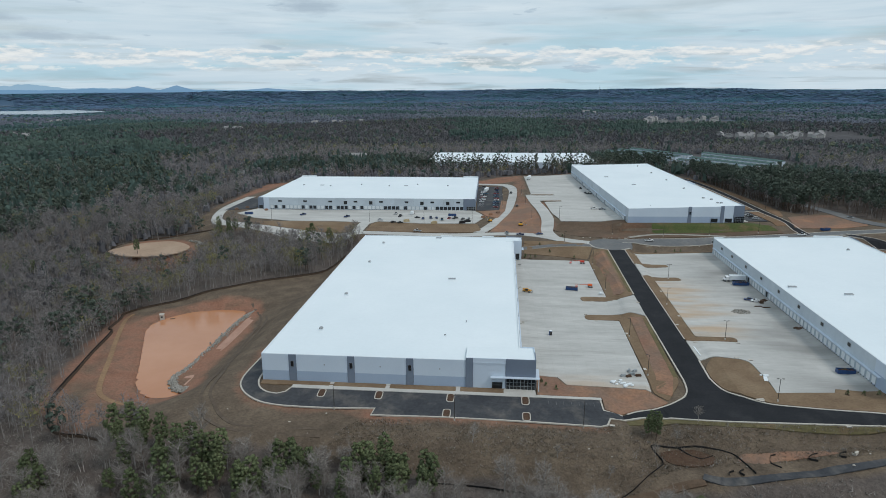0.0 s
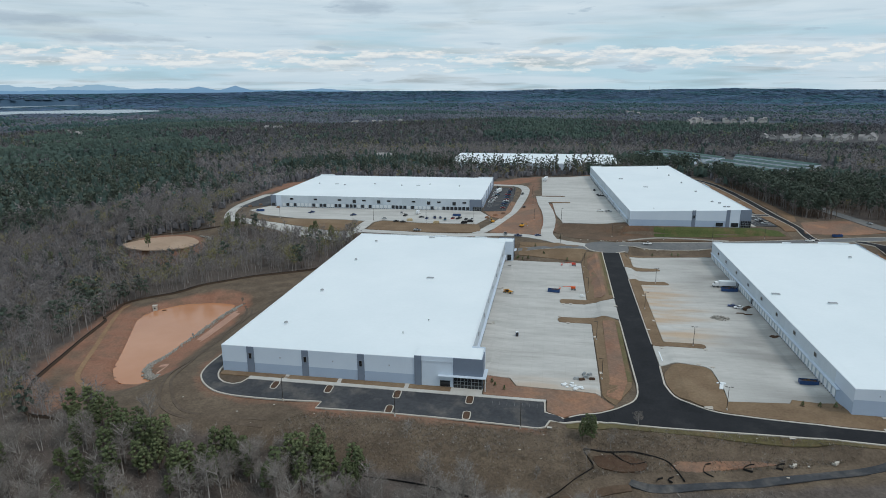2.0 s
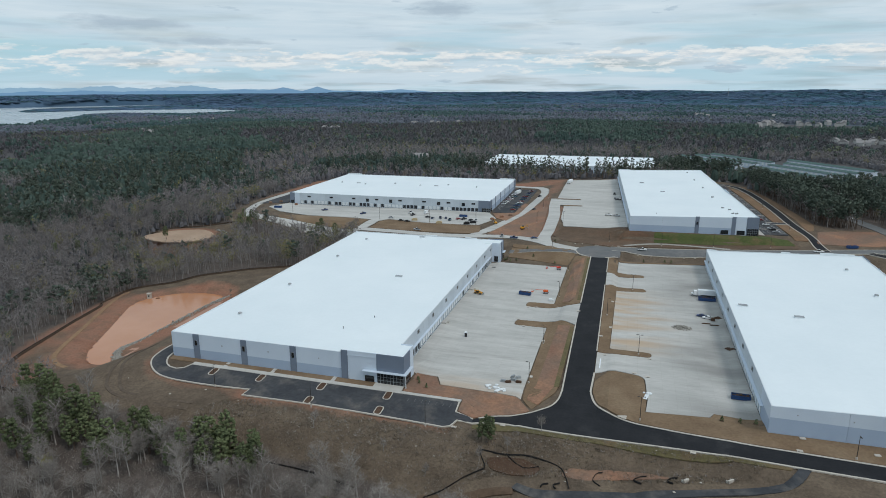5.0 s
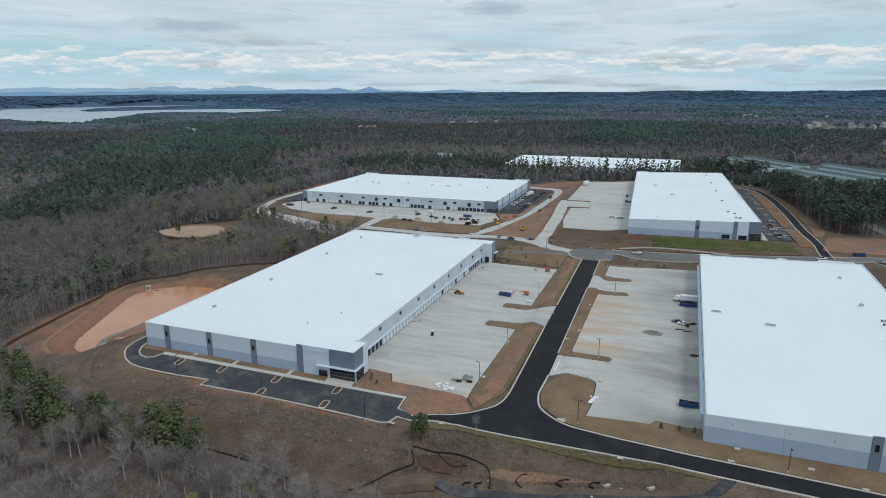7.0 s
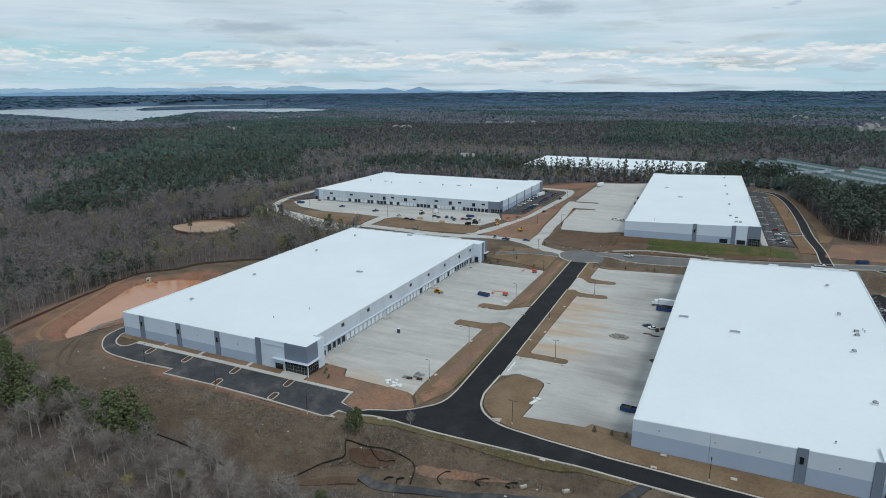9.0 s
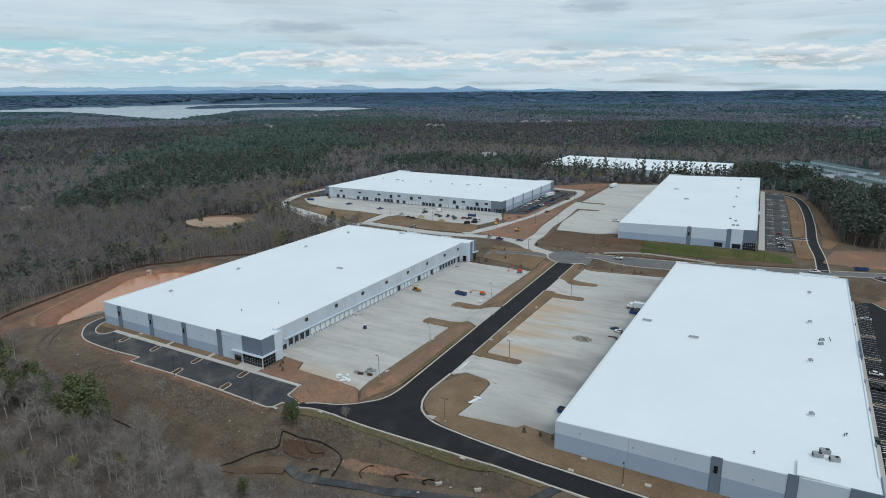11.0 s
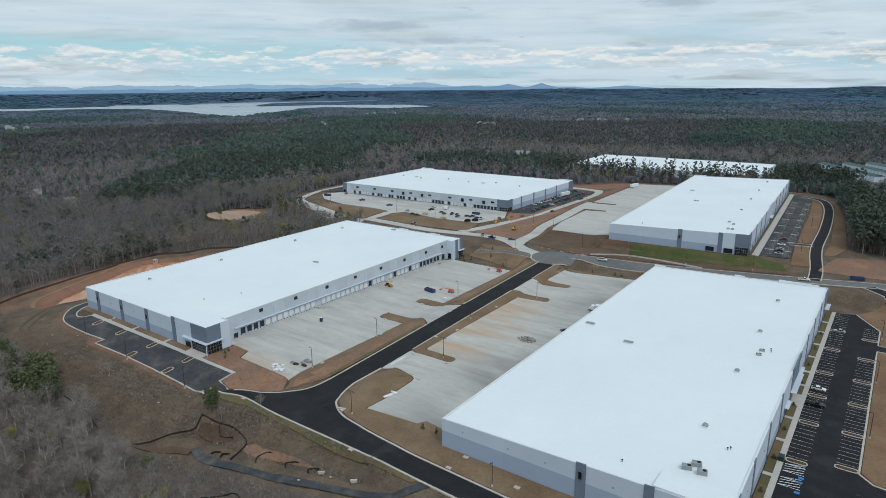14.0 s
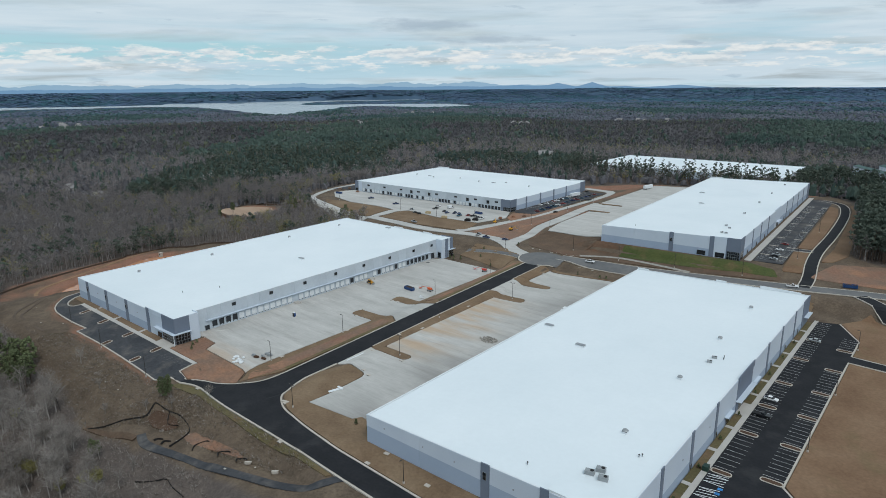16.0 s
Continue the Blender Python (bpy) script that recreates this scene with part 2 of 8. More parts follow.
M["olive"] = material("thin_olive_grass", [(0.3, (0.10, 0.088, 0.040)), (0.7, (0.145, 0.118, 0.060))], 0.09, 0.95, fine=(1.0, 0.18), stain=(0.08, 0.5, 0.64, (0.17, 0.11, 0.065), 0.8))
M["tan_lawn"] = material("tan_dormant_lawn", [(0.28, (0.155, 0.090, 0.052)), (0.5, (0.20, 0.122, 0.073)), (0.72, (0.235, 0.152, 0.095))], 0.05, 0.95, fine=(0.9, 0.14), stain=(0.07, 0.55, 0.7, (0.15, 0.12, 0.06), 0.5), bump=0.12, bump_scale=2.5)
M["dark_earth"] = material("dark_brown_bank_earth", [(0.28, (0.085, 0.058, 0.040)), (0.5, (0.115, 0.077, 0.052)), (0.72, (0.15, 0.10, 0.068))], 0.08, 0.95, fine=(0.9, 0.16), stain=(0.05, 0.52, 0.68, (0.17, 0.09, 0.055), 0.6), bump=0.12, bump_scale=2.0)
M["ochre"] = material("ochre_berm_earth", [(0.3, (0.22, 0.135, 0.080)), (0.7, (0.31, 0.195, 0.110))], 0.09, 0.95, fine=(0.9, 0.16), bump=0.1, bump_scale=2.0)
M["pink_clay"] = material("wet_pink_clay", [(0.3, (0.34, 0.185, 0.130)), (0.7, (0.44, 0.26, 0.19))], 0.10, 0.6, fine=(0.7, 0.14), stain=(0.12, 0.55, 0.7, (0.20, 0.10, 0.065), 0.7))
M["dead_grass"] = material("grey_brown_dead_grass", [(0.3, (0.125, 0.100, 0.074)), (0.7, (0.19, 0.155, 0.115))], 0.09, 0.95, island_tint=0.25)
M["track"] = material("worn_wheel_track", [(0.3, (0.092, 0.069, 0.052)), (0.7, (0.128, 0.097, 0.072))], 0.2, 0.95, fine=(0.9, 0.2))
M["mulch"] = material("dark_brown_mulch", [(0.3, (0.07, 0.04, 0.025)), (0.7, (0.10, 0.06, 0.04))], 0.5, 0.95, fine=(2.0, 0.2))


def concrete_yard(name, rust):
    """Poured slabs with joints, tyre streaks across and rust-brown washes."""
    m = material(name, [(0.25, (0.40, 0.395, 0.375)), (0.5, (0.48, 0.47, 0.45)), (0.75, (0.55, 0.54, 0.515))], 0.16, 0.85,
                 stretch=(0.16, 1.0, 1.0), fine=(1.6, 0.06), stain=(0.30, 0.52, 0.74, (0.27, 0.255, 0.235), 0.42))
    nt = m.node_tree
    n, l = nt.nodes.new, nt.links.new
    bsdf = nt.nodes["Principled BSDF"]
    old = bsdf.inputs["Base Color"].links[0].from_socket
    geo = n("ShaderNodeNewGeometry")
    t = n("ShaderNodeTexNoise")
    t.inputs["Scale"].default_value, t.inputs["Detail"].default_value = 0.022, 6
    run = n("ShaderNodeMapping")
    run.inputs["Scale"].default_value = (1.1, 5.0, 1.0)
    l(geo.outputs["Position"], run.inputs["Vector"])
    l(run.outputs[0], t.inputs["Vector"])
    q = n("ShaderNodeMapRange")
    l(t.outputs[0], q.inputs[0])
    for i, v in enumerate((0.40, 0.60, 0.0, rust)):
        q.inputs[i + 1].default_value = v
    mx = n("ShaderNodeMix")
    mx.data_type = "RGBA"
    sep = n("ShaderNodeSeparateXYZ")
    l(geo.outputs["Position"], sep.inputs[0])

    def fall(sock, a, b):
        f = n("ShaderNodeMapRange")
        f.interpolation_type = "SMOOTHSTEP"
        l(sock, f.inputs[0])
        f.inputs[1].default_value, f.inputs[2].default_value = a, b
        return f.outputs[0]

    def times(a, b):
        k = n("ShaderNodeMath")
        k.operation = "MULTIPLY"
        l(a, k.inputs[0])
        l(b, k.inputs[1])
        return k.outputs[0]
    # wash of orange soil from the kerb side, dark tyre wear along the docks
    wash = times(times(fall(sep.outputs[0], 128.0, 98.0), fall(sep.outputs[1], 268.0, 290.0)), fall(sep.outputs[1], 374.0, 352.0)) if rust > 0.5 else fall(sep.outputs[1], 247.0, 231.0)
    l(times(q.outputs[0], wash), mx.inputs[0])
    l(old, mx.inputs[6])
    mx.inputs[7].default_value = (0.47, 0.315, 0.185, 1)
    t2 = n("ShaderNodeTexNoise")
    t2.inputs["Scale"].default_value, t2.inputs["Detail"].default_value = 0.035, 7
    mp = n("ShaderNodeMapping")
    mp.inputs["Location"].default_value, mp.inputs["Scale"].default_value = (31, 7, 0), (0.6, 1.3, 1)
    l(geo.outputs["Position"], mp.inputs["Vector"])
    l(mp.outputs[0], t2.inputs["Vector"])
    q2 = n("ShaderNodeMapRange")
    l(t2.outputs[0], q2.inputs[0])
    for i, v in enumerate(((0.5, 0.72, 0.0, 0.3) if rust < 0.5 else (0.36, 0.60, 0.0, 0.75))):
        q2.inputs[i + 1].default_value = v
    dk = n("ShaderNodeMix")
    dk.data_type = "RGBA"
    l(times(q2.outputs[0], fall(sep.outputs[0], 100.0, 136.0)) if rust > 0.5 else q2.outputs[0], dk.inputs[0])
    l(mx.outputs[2], dk.inputs[6])
    dk.inputs[7].default_value = (0.22, 0.215, 0.205, 1)
    br = n("ShaderNodeTexBrick")
    br.offset = 0.0
    for k, v in (("Scale", 1.0), ("Mortar Size", 0.06), ("Brick Width", 4.6), ("Row Height", 4.6), ("Mortar Smooth", 0.3)):
        br.inputs[k].default_value = v
    br.inputs["Color1"].default_value = (1, 1, 1, 1)
    br.inputs["Color2"].default_value = (0.96, 0.96, 0.96, 1)
    br.inputs["Mortar"].default_value = (0.90, 0.89, 0.87, 1)
    l(geo.outputs["Position"], br.inputs["Vector"])
    mm = n("ShaderNodeMix")
    mm.data_type, mm.blend_type = "RGBA", "MULTIPLY"
    mm.inputs[0].default_value = 1.0
    l(dk.outputs[2], mm.inputs[6])
    l(br.outputs[0], mm.inputs[7])
    l(mm.outputs[2], bsdf.inputs["Base Color"])
    return m


M["yard"] = concrete_yard("poured_concrete_yard", 0.45)
M["yard_worn"] = concrete_yard("stained_concrete_yard", 0.7)


def soil_material():
    """Ground: leaf litter under the woods, brown scrub and red clay where it was cleared; the mix follows two mapped amounts."""
    m = bpy.data.materials.new("cleared_and_wooded_soil")
    m.use_nodes = True
    nt = m.node_tree
    n, l = nt.nodes.new, nt.links.new
    bsdf = nt.nodes["Principled BSDF"]
    geo = n("ShaderNodeNewGeometry")

    def noise_tex(sc, det=6):
        t = n("ShaderNodeTexNoise")
        t.inputs["Scale"].default_value, t.inputs["Detail"].default_value, t.inputs["Roughness"].default_value = sc, det, 0.62
        l(geo.outputs["Position"], t.inputs["Vector"])
        return t.outputs[0]

    def ramp(fac, stops):
        r = n("ShaderNodeValToRGB")
        while len(r.color_ramp.elements) < len(stops):
            r.color_ramp.elements.new(0.5)
        for e, (p, c) in zip(r.color_ramp.elements, stops):
            e.position, e.color = p, (*c, 1)
        l(fac, r.inputs[0])
        return r.outputs[0]

    def mix(fac, a, b):
        x = n("ShaderNodeMix")
        x.data_type = "RGBA"
        l(fac, x.inputs[0])
        l(a, x.inputs[6])
        l(b, x.inputs[7])
        return x.outputs[2]

    def amount(name):
        a = n("ShaderNodeAttribute")
        a.attribute_name = name
        s = n("ShaderNodeMath")
        s.operation = "MULTIPLY_ADD"
        l(noise_tex(0.09), s.inputs[0])
        s.inputs[1].default_value = 0.9
        s.inputs[2].default_value = -0.45
        t = n("ShaderNodeMath")
        l(a.outputs["Fac"], t.inputs[0])
        l(s.outputs[0], t.inputs[1])
        q = n("ShaderNodeMapRange")
        l(t.outputs[0], q.inputs[0])
        q.inputs[1].default_value, q.inputs[2].default_value = 0.3, 0.7
        return q.outputs[0]
    litter = ramp(noise_tex(0.14), [(0.3, (0.088, 0.073, 0.066)), (0.55, (0.122, 0.101, 0.090)), (0.75, (0.155, 0.128, 0.111))])
    scrub = ramp(noise_tex(0.11), [(0.28, (0.094, 0.072, 0.054)), (0.5, (0.132, 0.100, 0.074)), (0.72, (0.180, 0.138, 0.100))])
    clay = ramp(noise_tex(0.10), [(0.3, (0.245, 0.118, 0.078)), (0.5, (0.275, 0.145, 0.10)), (0.7, (0.19, 0.118, 0.082))])
    col = mix(amount("cleared"), litter, scrub)
    col = mix(amount("clay"), col, clay)
    g = ramp(noise_tex(1.1, 3), [(0.3, (0.80, 0.80, 0.80)), (0.7, (1.2, 1.2, 1.2))])
    x = n("ShaderNodeMix")
    x.data_type, x.blend_type = "RGBA", "MULTIPLY"
    x.inputs[0].default_value = 1.0
    l(col, x.inputs[6])
    l(g, x.inputs[7])
    l(x.outputs[2], bsdf.inputs["Base Color"])
    bsdf.inputs["Roughness"].default_value = 0.95
    bsdf.inputs["Specular IOR Level"].default_value = 0.15
    b = n("ShaderNodeBump")
    b.inputs["Distance"].default_value = 0.5
    l(noise_tex(0.9, 4), b.inputs["Height"])
    l(b.outputs[0], bsdf.inputs["Normal"])
    return m


M["soil"] = soil_material()
M["bark"] = material("pale_grey_bark", [(0.3, (0.25, 0.228, 0.212)), (0.7, (0.37, 0.345, 0.325))], 0.4, 0.9, random_tint=0.2, island_tint=0.35)
M["twig"] = material("grey_brown_twigs", [(0.3, (0.172, 0.158, 0.158)), (0.55, (0.215, 0.198, 0.196)), (0.75, (0.255, 0.236, 0.232))], 0.035, 0.95, island_tint=0.13, random_tint=0.1, spec=0.1)
M["twig_near"] = material("brown_grey_twigs", [(0.3, (0.185, 0.165, 0.150)), (0.55, (0.25, 0.225, 0.205)), (0.75, (0.315, 0.285, 0.26))], 0.035, 0.95, island_tint=0.3, random_tint=0.18, spec=0.1)
M["bark_woods"] = material("grey_woodland_bark", [(0.3, (0.215, 0.198, 0.188)), (0.7, (0.31, 0.288, 0.272))], 0.4, 0.9, island_tint=0.2)
M["bud"] = material("budding_yellow_green_twigs", [(0.3, (0.22, 0.20, 0.085)), (0.7, (0.30, 0.28, 0.12))], 0.05, 0.95, island_tint=0.3, random_tint=0.2, spec=0.1)
M["needle"] = material("dark_pine_needles", [(0.3, (0.092, 0.116, 0.060)), (0.7, (0.145, 0.168, 0.085))], 0.05, 0.9, island_tint=0.3, random_tint=0.2, spec=0.15)
# woodland needles, lifted and blued to put distance haze into the colour
M["needle_dark"] = material("deep_green_pine_needles", [(0.3, (0.076, 0.100, 0.082)), (0.7, (0.116, 0.140, 0.110))], 0.05, 0.9, island_tint=0.16, random_tint=0.2, spec=0.1)
M["pine_bark"] = plain("brown_pine_bark", (0.12, 0.085, 0.065), 0.9)


def canopy_material(name, low, high, haze_blue=0.0, spread=0.22):
    """Crowns of one kind of tree far off: each crown has its own tone, with wide drifts and a fine mottle; tint mixes
    blue distance haze into the colour.
    """
    m = bpy.data.materials.new(name)
    m.use_nodes = True
    nt = m.node_tree
    n, l = nt.nodes.new, nt.links.new
    bsdf = nt.nodes["Principled BSDF"]
    geo = n("ShaderNodeNewGeometry")

    def remap(v, lo, hi, a, b):
        q = n("ShaderNodeMapRange")
        l(v, q.inputs[0])
        for i, k in enumerate((lo, hi, a, b)):
            q.inputs[i + 1].default_value = k
        return q.outputs[0]

    def noise_tex(sc, det):
        t = n("ShaderNodeTexNoise")
        t.inputs["Scale"].default_value, t.inputs["Detail"].default_value = sc, det
        l(geo.outputs["Position"], t.inputs["Vector"])
        return t.outputs[0]
    mx = n("ShaderNodeMix")
    mx.data_type = "RGBA"
    l(remap(noise_tex(0.006, 6), 0.36, 0.64, 0.0, 1.0), mx.inputs[0])
    tint = (1 - 0.20 * haze_blue, 1 + 0.03 * haze_blue, 1 + 0.36 * haze_blue)
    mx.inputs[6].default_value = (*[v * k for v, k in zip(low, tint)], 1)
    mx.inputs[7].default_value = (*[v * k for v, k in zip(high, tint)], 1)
    k = n("ShaderNodeMath")
    k.operation = "MULTIPLY"
    l(remap(geo.outputs["Random Per Island"], 0, 1, 1 - spread, 1 + spread), k.inputs[0])
    l(remap(noise_tex(0.4, 4), 0.3, 0.7, 0.86, 1.14), k.inputs[1])
    x = n("ShaderNodeVectorMath")
    x.operation = "SCALE"
    l(mx.outputs[2], x.inputs[0])
    l(k.outputs[0], x.inputs["Scale"])
    l(x.outputs[0], bsdf.inputs["Base Color"])
    bsdf.inputs["Roughness"].default_value = 0.95
    bsdf.inputs["Specular IOR Level"].default_value = 0.05
    return m


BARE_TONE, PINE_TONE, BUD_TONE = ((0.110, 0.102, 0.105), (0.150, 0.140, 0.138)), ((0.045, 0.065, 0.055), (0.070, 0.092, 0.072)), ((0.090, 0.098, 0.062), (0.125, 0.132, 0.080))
# each farther tier is bluer, its pines paler: distance haze put into the colour
for step_, haze_blue in (("near", 0.25), ("mid", 0.7), ("far", 1.15), ("sky", 1.95)):
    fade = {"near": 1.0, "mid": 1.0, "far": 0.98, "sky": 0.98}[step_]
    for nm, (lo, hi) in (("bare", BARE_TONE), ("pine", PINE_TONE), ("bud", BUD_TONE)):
        lift_ = {"bare": 1.0, "pine": 1.15 + 0.12 * haze_blue, "bud": 1.0}[nm] * fade
        M[nm + "_" + step_] = canopy_material(nm + "_crowns_" + step_, tuple(v * lift_ for v in lo), tuple(v * lift_ for v in hi), haze_blue, 0.13 - 0.02 * haze_blue)
# near floor darker than the crowns: shade of the gaps put into its colour
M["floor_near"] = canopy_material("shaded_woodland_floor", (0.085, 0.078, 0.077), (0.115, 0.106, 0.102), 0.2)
# the farther floors carry the same haze blue in their colour
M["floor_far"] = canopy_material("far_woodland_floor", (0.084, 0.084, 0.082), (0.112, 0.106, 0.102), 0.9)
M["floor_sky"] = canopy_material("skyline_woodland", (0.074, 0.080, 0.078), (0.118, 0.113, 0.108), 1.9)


# ---- mesh helpers ----
def link_mesh(name, bm, mats, parent=None):
    me = bpy.data.meshes.new(name)
    bm.to_mesh(me)
    bm.free()
    for m in (mats if isinstance(mats, (list, tuple)) else [mats]):
        me.materials.append(m)
    ob = new(name, me)
    if parent is not None:
        ob.parent = parent
    return ob


def part(name, bm, mats, parent, label=""):
    ob = link_mesh(name, bm, mats, parent)
    return tagged(ob, label) if label else ob


def thing(name, m, label, category, group="", kind=""):
    e = new(name)
    e.matrix_world = m
    e.empty_display_size = 0.2
    return tagged(e, label, category, group, kind)


def box(bm, x0, x1, y0, y1, z0, z1, mat=0, bevel=0.0):
    vs = [bm.verts.new((x, y, z)) for z in (z0, z1) for x, y in ((x0, y0), (x1, y0), (x1, y1), (x0, y1))]
    fs = [bm.faces.new([vs[i] for i in q]) for q in ((3, 2, 1, 0), (4, 5, 6, 7), (0, 1, 5, 4), (1, 2, 6, 5), (2, 3, 7, 6), (3, 0, 4, 7))]
    for f in fs:
        f.material_index = mat
    if bevel:
        es = list({e for f in fs for e in f.edges})
        r = bmesh.ops.bevel(bm, geom=es, offset=bevel, segments=1, affect="EDGES")
        for f in r["faces"]:
            f.material_index = mat
    return vs


def boxed(*a, **k):
    bm = bmesh.new()
    box(bm, *a, **k)
    return bm


def tube(bm, a, b, r0, r1, sides=6, mat=0, cap=True):
    a, b = Vector(a), Vector(b)
    q = (b - a).to_track_quat("Z", "Y")
    rings = []
    for p, r in ((a, r0), (b, r1)):
        rings.append([bm.verts.new(p + q @ Vector((r * math.cos(2 * math.pi * i / sides), r * math.sin(2 * math.pi * i / sides), 0))) for i in range(sides)])
    for i in range(sides):
        j = (i + 1) % sides
        bm.faces.new((rings[0][i], rings[0][j], rings[1][j], rings[1][i])).material_index = mat
    if cap:
        bm.faces.new(list(reversed(rings[0]))).material_index = mat
        bm.faces.new(rings[1]).material_index = mat


def tubed(*a, **k):
    bm = bmesh.new()
    tube(bm, *a, **k)
    return bm


def extrude_profile(bm, prof, y0, y1, mat=0):
    """A closed outline in x, z drawn out along y."""
    a = [bm.verts.new((x, y0, z)) for x, z in prof]
    b = [bm.verts.new((x, y1, z)) for x, z in prof]
    k = len(prof)
    for i in range(k):
        j = (i + 1) % k
        bm.faces.new((a[i], a[j], b[j], b[i])).material_index = mat
    bm.faces.new(list(reversed(a))).material_index = mat
    bm.faces.new(b).material_index = mat
    bmesh.ops.recalc_face_normals(bm, faces=bm.faces)


# ---- the lie of the land ----
# level pads: x0, x1, y0, y1, height at the middle, slope along x, slope along y
PADS = []
for pad in (
    (-92, 14, 221, 420, -1.5, 0, 0), (16, 56, 228, 408, -2.2, 0, .004), (-98, 40, 199, 217, -3.1, 0, .12),
    (70, 84, 226, 425, 0.3, 0, .035), (60, 90, 434, 452, 4.3, 0, 0), (94, 142, 228, 426, -0.4, 0, .006),
    (142, 227, 220, 426, 0.8, 0, 0), (228, 252, 215, 440, 0.8, 0, 0), (62, 130, 206, 214, -1.9, .05, 0),
    (130, 300, 200, 209, -0.2, 0, 0), (46, 60, 207, 226, -4.3, 0, 0), (60, 100, 183, 187, -8.0, .03, 0), (100, 140, 189, 195, -4.4, .10, 0),
):
    PADS.append(pad)
for pad in (
    (85, 300, 452, 466, 5.8, .015, 0), (93, 182, 477.5, 735, 10.2, 0, 0), (45, 90, 500, 700, 8.8, 0, 0),
    (175, 200, 490, 720, 10.0, 0, 0), (-215, -25, 540, 672, 5.0, 0, 0), (-205, -25, 490, 538, 4.2, 0, 0),
    (-100, 30, 455, 470, 3.6, 0, 0), (-184, -140, 236, 320, -12.6, 0, 0), (-60, 110, 162, 170, -13, 0, 0),
    (-200, 330, 90, 140, -20, 0, 0),
):
    PADS.append(pad)
for pad in (
    (-400, -235, 150, 420, -18, 0, 0), (-160, -120, 350, 440, -8, 0, 0), (-275, -245, 425, 450, -7, 0, 0),
    (-300, 300, 790, 900, 4, 0, 0), (330, 500, 300, 700, 8, 0, 0), (-600, -350, 500, 800, -8, 0, 0),
):
    PADS.append(pad)


def smooth(a, b, v):
    t = np.clip((v - a) / (b - a), 0, 1)
    return t * t * (3 - 2 * t)


def ground(x, y):
    """Height of the land at x, y (numbers or arrays)."""
    x, y = np.asarray(x, float), np.asarray(y, float)
    s, w = np.zeros(np.broadcast(x, y).shape), np.zeros(np.broadcast(x, y).shape)
    for x0, x1, y0, y1, z, sx, sy in PADS:
        cx, cy = np.clip(x, x0, x1), np.clip(y, y0, y1)
        k = ((x - cx) ** 2 + (y - cy) ** 2 + 1.0) ** -1.5
        s += k * (z + sx * (cx - (x0 + x1) / 2) + sy * (cy - (y0 + y1) / 2))
        w += k
    near = s / w
    dx, dy = x - 60, y - 380
    r = np.hypot(dx, dy)
    west = smooth(0.05, 0.7, np.arctan2(-dx, dy))
    far = -4 + 6 * west * smooth(500, 2300, r) + 8 * (1 - west) * smooth(800, 3500, r)
    far = far + (5 * np.sin(x / 310 + 1) * np.sin(y / 270) + 4 * np.sin(x / 150 + y / 210) * smooth(500, 1200, r)) * (1 - 0.85 * smooth(1300, 2600, r))
    wave = np.sin(x / 190 + y / 260) + 0.7 * np.sin(x / 83 - y / 97)
    far = far + smooth(2500, 4000, r) * (1 - west) * (14 + 4 * np.sin(x / 520 + y / 410) + 2 * wave) + smooth(3500, 4870, r) ** 1.5 * (50 + 10 * west + 1.6 * wave)
    k = smooth(480, 950, r)
    return near * (1 - k) + far * k


def gz(x, y):
    return float(ground(x, y))


def inside(poly, x, y):
    """Which of the points lie in the polygon (arrays)."""
    x, y = np.asarray(x, float), np.asarray(y, float)
    r = np.zeros(x.shape, bool)
    for (x0, y0), (x1, y1) in zip(poly, poly[1:] + poly[:1]):
        if y0 != y1:
            r ^= ((y0 > y) != (y1 > y)) & (x < (x1 - x0) * (y - y0) / (y1 - y0) + x0)
    return r


def rounded(poly, radius, seg=5):
    """The polygon with its corners rounded; radius is one number or one a corner."""
    out = []
    k = len(poly)
    for i, p in enumerate(poly):
        r = radius[i] if isinstance(radius, (list, tuple)) else radius
        a, b, c = Vector(poly[i - 1]), Vector(p), Vector(poly[(i + 1) % k])
        u, v = (a - b), (c - b)
        d = min(r, u.length * 0.48, v.length * 0.48)
        if d < 0.05:
            out.append(tuple(b))
            continue
        u, v = b + u.normalized() * d, b + v.normalized() * d
        for s in range(seg + 1):
            t = s / seg
            out.append(tuple(u * (1 - t) ** 2 + b * 2 * t * (1 - t) + v * t * t))
    return out


def curve_line(pts, seg=6):
    """A smooth line through the points."""
    out = []
    q = [Vector(p) for p in pts]
    for i in range(len(q) - 1):
        a, b, c, d = q[max(i - 1, 0)], q[i], q[i + 1], q[min(i + 2, len(q) - 1)]
        for s in range(seg):
            t = s / seg
            out.append(tuple(0.5 * (2 * b + (c - a) * t + (2 * a - 5 * b + 4 * c - d) * t * t + (3 * b - a - 3 * c + d) * t ** 3)))
    out.append(tuple(q[-1]))
    return out


PAVED, PLANTED = [], []


